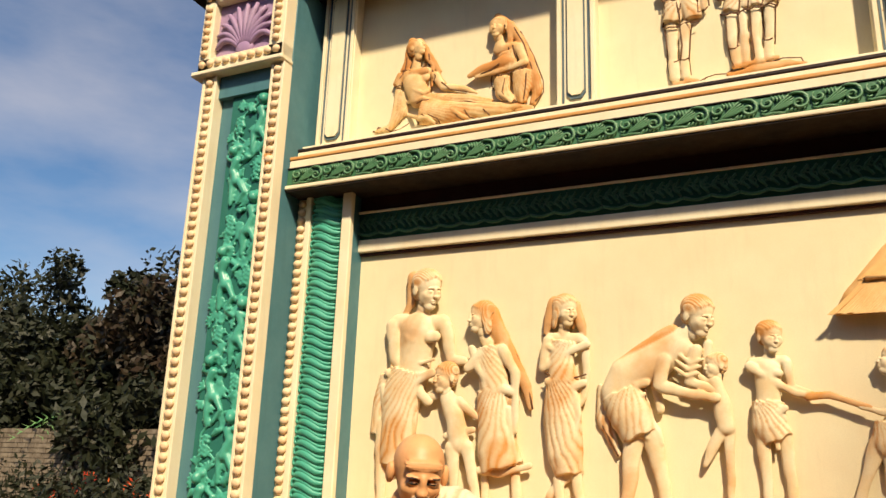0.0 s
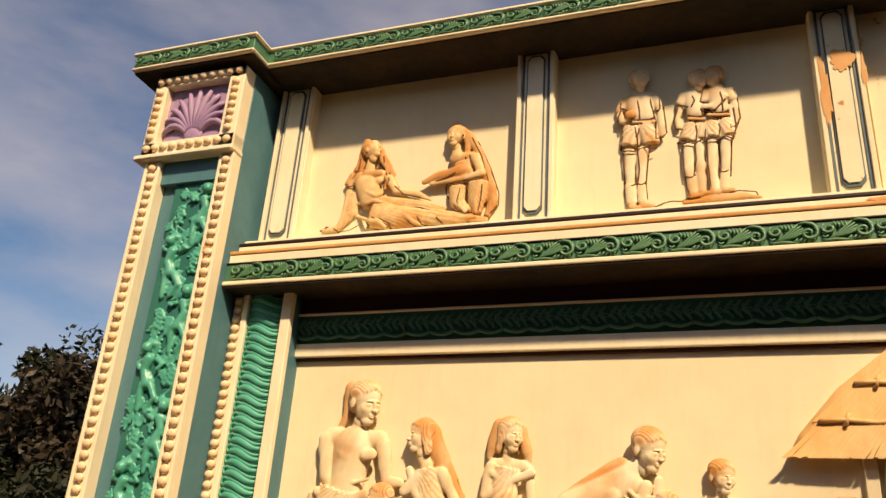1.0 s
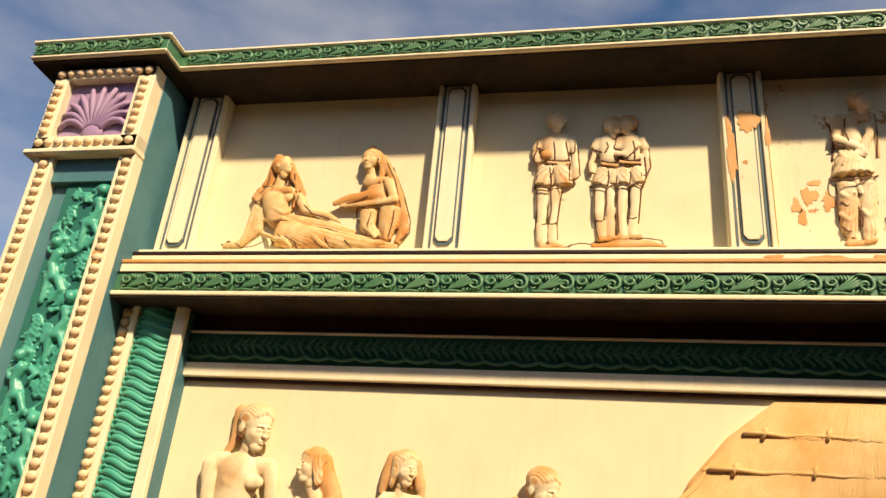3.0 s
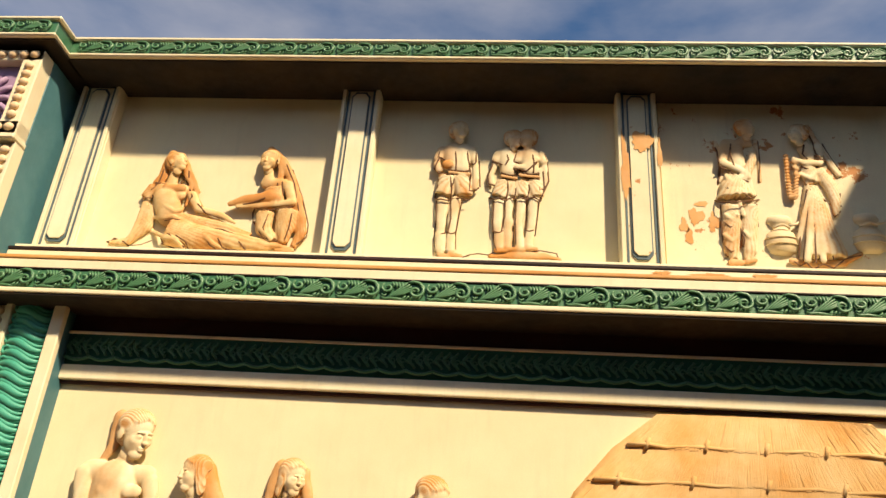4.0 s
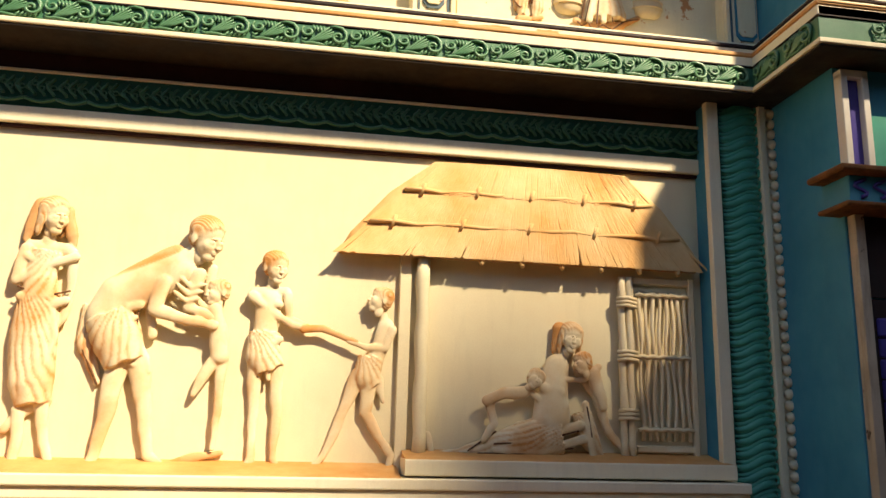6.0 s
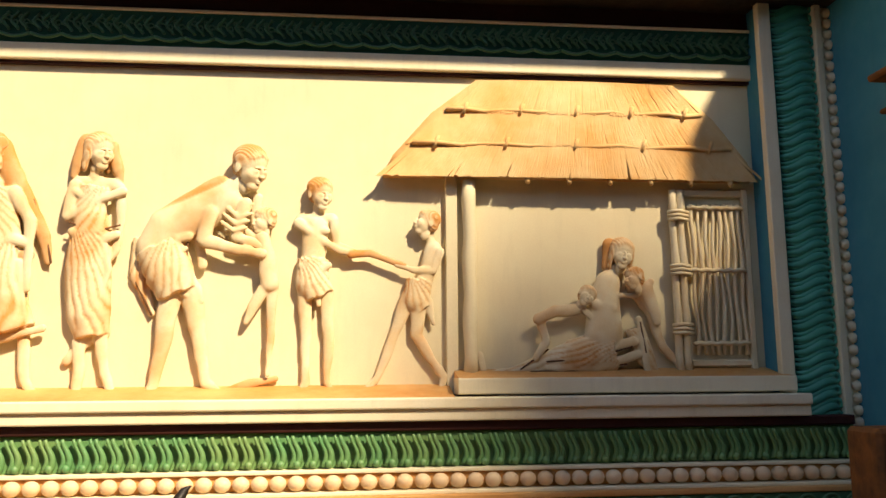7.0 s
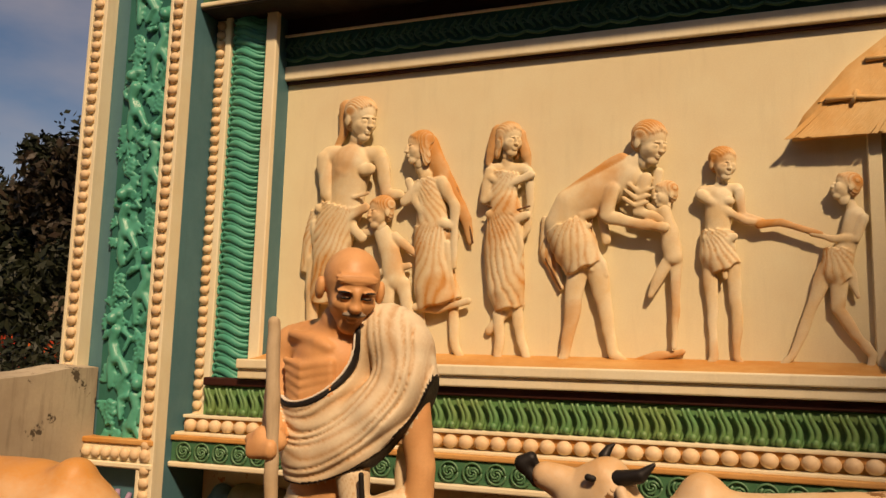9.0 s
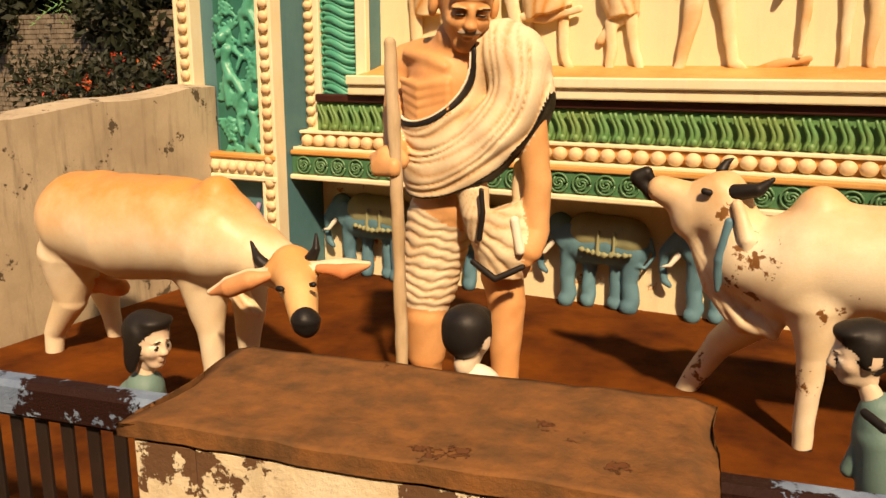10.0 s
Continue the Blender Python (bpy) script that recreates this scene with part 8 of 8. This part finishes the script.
s.limb('skin', (-1.828, 2.65, 1.109, 0.019), (-1.762, 2.64, 1.114, 0.047), (-1.735, 2.67, 1.102, 0.043))
s.limb('skin', (-1.804, 2.62, 1.088, 0.019), (-1.714, 2.6, 1.095, 0.023))
s.limb('skin', (-1.804, 2.62, 1.06, 0.019), (-1.714, 2.6, 1.068, 0.023))
s.limb('skin', (-1.359, 2.95, 1.45, 0.088), (-1.309, 2.95, 1.243, 0.063), (-1.272, 2.95, 1.003, 0.055), (-1.273, 2.95, 0.826, 0.053), (-1.278, 2.91, 0.74, 0.044), (-1.289, 2.9, 0.702, 0.026))
s.limb('cloth', (-1.436, 2.92, 1.547, 0.079), (-1.365, 2.95, 1.509, 0.096), (-1.304, 2.95, 1.392, 0.078))
s.limb('cloth', (-1.689, 2.95, 0.833, 0.148), (-1.732, 2.95, 0.664, 0.136), (-1.757, 2.95, 0.53, 0.127), rings=16)
s.limb('cloth', (-1.446, 2.95, 0.878, 0.139), (-1.4, 2.95, 0.757, 0.134), (-1.418, 2.95, 0.642, 0.108), fold=14)
s.limb('cloth', (-1.495, 2.83, 0.98, 0.065), (-1.48, 2.82, 0.895, 0.056), (-1.479, 2.83, 0.794, 0.031), fold=7)
s.limb('cloth', (-1.357, 3.01, 1.058, 0.04), (-1.358, 2.99, 0.879, 0.031))
s.limb('border', (-1.424, 2.75, 0.996, 0.011), (-1.416, 2.75, 0.912, 0.011), (-1.433, 2.76, 0.806, 0.011))
s.limb('border', (-1.473, 2.79, 0.704, 0.013), (-1.37, 2.77, 0.651, 0.013), (-1.273, 2.81, 0.701, 0.013))
s.limb('paper', (-1.326, 2.85, 0.871, 0.019), (-1.301, 2.85, 0.754, 0.019))
s.limb('skin', (-1.768, 2.95, 0.505, 0.094), (-1.756, 2.93, 0.404, 0.094), (-1.765, 2.95, 0.228, 0.083), (-1.76, 2.95, 0.15, 0.06))
s.limb('skin', (-1.76, 2.97, 0.13, 0.05), (-1.75, 2.80, 0.11, 0.04))
s.limb('skin', (-1.438, 3, 0.605, 0.087), (-1.411, 3, 0.492, 0.078), (-1.413, 3, 0.294, 0.066), (-1.416, 3, 0.14, 0.055))
s.limb('skin', (-1.416, 3.02, 0.13, 0.05), (-1.40, 2.86, 0.11, 0.04))
# the shawl, gathered in round folds from the left shoulder to the right hip
TORSO = ((-1.644, 2.95, 1.385, 0.172), (-1.655, 2.95, 1.23, 0.168), (-1.663, 2.95, 1.068, 0.156), (-1.646, 2.95, 0.918, 0.152))
SHOULDER = ((-1.56, 2.93, 1.49, 0.09), (-1.42, 2.945, 1.50, 0.092), (-1.355, 2.95, 1.44, 0.088), (-1.325, 2.95, 1.33, 0.072), (-1.31, 2.95, 1.25, 0.062))
BRIDGE = ((-1.345, 2.90, 1.33, 0.07), (-1.42, 2.87, 1.20, 0.085), (-1.52, 2.87, 1.08, 0.10), (-1.60, 2.88, 1.00, 0.10))
HUB = (-1.735, 1.475)
s.drape("cloth", (TORSO, SHOULDER, BRIDGE), HUB, 0.250, 0.535, 0.024, 0.036)
s.drape("border", (TORSO, SHOULDER, BRIDGE), HUB, 0.236, 0.256, 0.027, 0)
s.drape("paper", (TORSO, SHOULDER, BRIDGE), HUB, 0.228, 0.236, 0.026, 0)
s.drape("border", (TORSO, SHOULDER, BRIDGE), HUB, 0.527, 0.537, 0.024, 0)
for k in range(5):                         # ribs
    s.limb("skin", (-1.80 + 0.005 * k, 2.82, 1.40 - 0.033 * k, 0.012), (-1.70, 2.772, 1.375 - 0.036 * k, 0.014), (-1.58, 2.775, 1.39 - 0.03 * k, 0.012))
s.limb("skin", (-1.80, 2.86, 1.50, 0.02), (-1.66, 2.80, 1.475, 0.018), (-1.60, 2.79, 1.45, 0.014))
s.make("old_man_statue", {"skin": SKIN, "cloth": SHAWL, "border": BLACK, "paper": WHITE, "tash": GREY, "brow": BLACK},
       "bald old man statue in a white draped shawl, striding", "statue")

s = Sculpt(0.008)
s.limb('wood', (-1.738, 2.62, 1.534, 0.025), (-1.727, 2.62, 1.266, 0.025), (-1.715, 2.62, 0.991, 0.025), (-1.708, 2.62, 0.692, 0.025), (-1.701, 2.62, 0.368, 0.026), (-1.694, 2.62, 0.105, 0.026))
s.make("walking_staff", {"wood": STAFF}, "pale worn wooden walking staff held by the statue", "staff")

# ---- the cows ----
s = Sculpt(0.0088, blend=0.045)
s.limb('hide', (-3.295, 2.5, 0.774, 0.205), (-2.998, 2.5, 0.758, 0.235), (-2.701, 2.5, 0.778, 0.219), (-2.533, 2.5, 0.759, 0.198))
s.limb('hide', (-3.303, 2.5, 0.851, 0.115), (-3.173, 2.5, 0.887, 0.1))
s.limb('hide', (-2.49, 2.5, 0.932, 0.083), (-2.466, 2.5, 0.847, 0.126))
s.limb('hide', (-2.487, 2.5, 0.763, 0.181), (-2.301, 2.5, 0.712, 0.127), (-2.149, 2.5, 0.66, 0.089))
s.limb('wood', (-2.04, 2.38, 0.705, 0.089), (-1.913, 2.26, 0.649, 0.063), (-1.857, 2.2, 0.584, 0.051))
s.limb('muzzle', (-1.845, 2.19, 0.58, 0.053), (-1.845, 2.19, 0.572, 0.049))
s.limb('hide', (-2.594, 2.5, 0.558, 0.11), (-2.574, 2.5, 0.335, 0.058), (-2.573, 2.5, 0.182, 0.044), (-2.587, 2.5, -0.004, 0.042))
s.limb('hoof', (-2.587, 2.5, -0.004, 0.042), (-2.591, 2.5, -0.058, 0.05))
s.limb('hide', (-2.565, 2.75, 0.501, 0.091), (-2.585, 2.75, 0.177, 0.047), (-2.602, 2.75, -0.105, 0.037))
s.limb('hide', (-3.406, 2.5, 0.591, 0.147), (-3.437, 2.5, 0.368, 0.075), (-3.582, 2.5, 0.178, 0.047), (-3.604, 2.5, 0.029, 0.042))
s.limb('hoof', (-3.604, 2.5, 0.029, 0.042), (-3.618, 2.5, -0.009, 0.05))
s.limb('hide', (-3.582, 2.8, 0.391, 0.087), (-3.536, 2.8, 0.201, 0.049), (-3.501, 2.8, 0.023, 0.035))
s.limb('hide', (-2.469, 2.5, 0.598, 0.061), (-2.372, 2.5, 0.489, 0.037), (-2.301, 2.5, 0.451, 0.018), fold=8)
s.limb('ear', (-2.078, 2.3, 0.692, 0.019), (-2.146, 2.26, 0.672, 0.035), (-2.233, 2.25, 0.637, 0.036), (-2.326, 2.25, 0.603, 0.011))
s.limb('hide', (-2.094, 2.32, 0.694, 0.021), (-2.18, 2.3, 0.667, 0.038), (-2.26, 2.28, 0.635, 0.038), (-2.35, 2.27, 0.599, 0.013))
s.limb('ear', (-1.883, 2.34, 0.732, 0.018), (-1.79, 2.36, 0.726, 0.03), (-1.702, 2.38, 0.753, 0.008))
s.limb('hide', (-1.914, 2.37, 0.73, 0.021), (-1.816, 2.4, 0.731, 0.035), (-1.716, 2.41, 0.753, 0.01))
s.limb('horn', (-2.104, 2.34, 0.697, 0.03), (-2.157, 2.33, 0.741, 0.023), (-2.203, 2.35, 0.798, 0.006))
s.limb('horn', (-1.956, 2.38, 0.74, 0.027), (-1.924, 2.38, 0.791, 0.019), (-1.936, 2.4, 0.845, 0.006))
s.limb('udder', (-3.345, 2.6, 0.439, 0.059), (-3.216, 2.6, 0.428, 0.042))
s.limb('eyew', (-1.956, 2.19, 0.684, 0.012), (-1.942, 2.19, 0.684, 0.012))
s.limb('eyew', (-1.826, 2.21, 0.71, 0.01), (-1.816, 2.21, 0.711, 0.01))
s.make("cow_statue", {"hide": HIDE, "muzzle": BLACK, "hoof": BLACK, "ear": PINK, "horn": BLACK, "udder": PINK, "eyew": BLACK, "wood": HIDE_FACE},
       "cream and orange cow statue with a lowered head", "cow statue", "cow statues", top=(0.70, 0.30, 0.95))
s = Sculpt(0.0088, blend=0.045)
s.limb('hide', (-0.599, 3.1, 0.984, 0.096), (-0.698, 3.1, 0.947, 0.081), (-0.827, 3.1, 0.997, 0.052))
s.limb('hide', (-0.634, 3.1, 0.911, 0.076), (-0.714, 3.1, 0.883, 0.064))
s.limb('muzzle', (-0.913, 3.1, 1.034, 0.033), (-0.884, 3.1, 1.054, 0.026), (-0.861, 3.1, 1.029, 0.017))
s.limb('muzzle', (-0.903, 3.1, 1.02, 0.028), (-0.862, 3.1, 0.973, 0.022))
s.limb('hide', (-0.572, 3.1, 0.896, 0.104), (-0.482, 3.1, 0.766, 0.154), (-0.354, 3.1, 0.738, 0.188))
s.limb('hide', (-0.689, 3.1, 0.83, 0.034), (-0.599, 3.1, 0.643, 0.051), (-0.491, 3.1, 0.52, 0.055), (-0.373, 3.1, 0.521, 0.063), fold=11)
s.limb('hide', (-0.264, 3.1, 0.958, 0.087), (-0.24, 3.1, 0.896, 0.119))
s.limb('hide', (-0.265, 3.1, 0.78, 0.197), (-0.051, 3.1, 0.785, 0.203), (0.241, 3.1, 0.819, 0.197), (0.444, 3.1, 0.88, 0.164), (0.519, 3.1, 0.861, 0.124))
s.limb('hide', (-0.246, 3.02, 0.626, 0.099), (-0.243, 3.02, 0.438, 0.052), (-0.243, 3.03, 0.25, 0.039), (-0.246, 3.04, 0.078, 0.035))
s.limb('hoof', (-0.245, 3.04, 0.066, 0.037), (-0.249, 3.03, 0.032, 0.046))
s.limb('hide', (-0.428, 3.3, 0.5, 0.089), (-0.603, 3.4, 0.317, 0.057), (-0.748, 3.43, 0.055, 0.04))
s.limb('hide', (0.478, 3.05, 0.777, 0.106), (0.565, 3.1, 0.551, 0.05), (0.55, 3.1, 0.354, 0.033), (0.581, 3.1, 0.14, 0.03))
s.limb('hide', (0.526, 3.4, 0.694, 0.099), (0.577, 3.4, 0.452, 0.048), (0.604, 3.4, 0.155, 0.033))
s.limb('horn', (-0.553, 3.04, 1.011, 0.032), (-0.472, 3.02, 1.026, 0.026), (-0.424, 3.02, 1.069, 0.006))
s.limb('horn', (-0.619, 3.15, 1.074, 0.023), (-0.603, 3.16, 1.103, 0.017), (-0.58, 3.16, 1.121, 0.006))
s.limb('ear', (-0.533, 3, 0.971, 0.02), (-0.49, 2.98, 0.852, 0.032), (-0.478, 2.98, 0.747, 0.008))
s.limb('blue', (-0.558, 3, 0.908, 0.016), (-0.574, 3, 0.766, 0.031), (-0.581, 3, 0.649, 0.008))
s.limb('eyew', (-0.652, 2.995, 1.014, 0.012), (-0.632, 2.995, 1.009, 0.012))
s.make("cow_statue", {"hide": HIDE_CHIPPED, "muzzle": BLACK, "hoof": BLACK, "ear": HIDE, "horn": BLACK, "eyew": BLACK, "blue": ELEPHANT},
       "cream cow statue with chipped brown patches and raised head", "cow statue", "cow statues", top=(0.80, 0.30, 0.65))

# ---- kneeling child statues behind the fence ----
KID = {"skin": FACE, "black": BLACK, "shirt": SHIRT, "strap": BLACK, "eyew": WHITE}
s = Sculpt(0.009, blend=0.02)
s.head(-0.123, 2.05, 0.792, 0.157, -73, -8, 0, hair='boy', dark='black', eyes='eyew')
s.limb('skin', (-0.103, 2.05, 0.718, 0.024), (-0.087, 2.05, 0.685, 0.027))
s.limb('shirt', (-0.072, 2.05, 0.659, 0.045), (-0.049, 2.05, 0.585, 0.07), (-0.02, 2.05, 0.46, 0.084), (-0.0, 2.05, 0.283, 0.096), (0.0, 2.05, 0.17, 0.10))
s.limb('shirt', (-0.088, 2.05, 0.641, 0.032), (-0.091, 2.05, 0.561, 0.03), (-0.121, 2.05, 0.494, 0.022))
s.limb('strap', (-0.106, 1.95, 0.686, 0.01), (-0.063, 1.91, 0.671, 0.012))
s.make("boy_statue", KID, "painted boy statue with black hair and teal shirt", "child statue", "child statues")
s = Sculpt(0.009, blend=0.02)
s.head(-2.513, 2.1, 0.43, 0.213, 83, -5, 0, hair='girl', dark='black', eyes='eyew')
s.limb('skin', (-2.539, 2.1, 0.326, 0.03), (-2.543, 2.1, 0.283, 0.035))
s.limb('shirt', (-2.549, 2.1, 0.232, 0.074), (-2.576, 2.1, 0.109, 0.097), (-2.58, 2.1, 0.17, 0.10))
s.make("girl_statue", KID, "painted girl statue with long black hair", "child statue", "child statues")
s = Sculpt(0.009, blend=0.02)
s.head(-1.264, 2.3, 0.577, 0.208, 175, -10, 0, hair='boy', dark='black', eyes='eyew')
s.limb('skin', (-1.271, 2.3, 0.481, 0.03), (-1.266, 2.3, 0.446, 0.034))
s.limb('shirt', (-1.224, 2.3, 0.41, 0.075), (-1.232, 2.3, 0.267, 0.087), (-1.229, 2.3, 0.17, 0.1))
s.make("boy_statue", {**KID, "shirt": WHITE}, "painted boy statue in a pale shirt seen from behind", "child statue", "child statues")
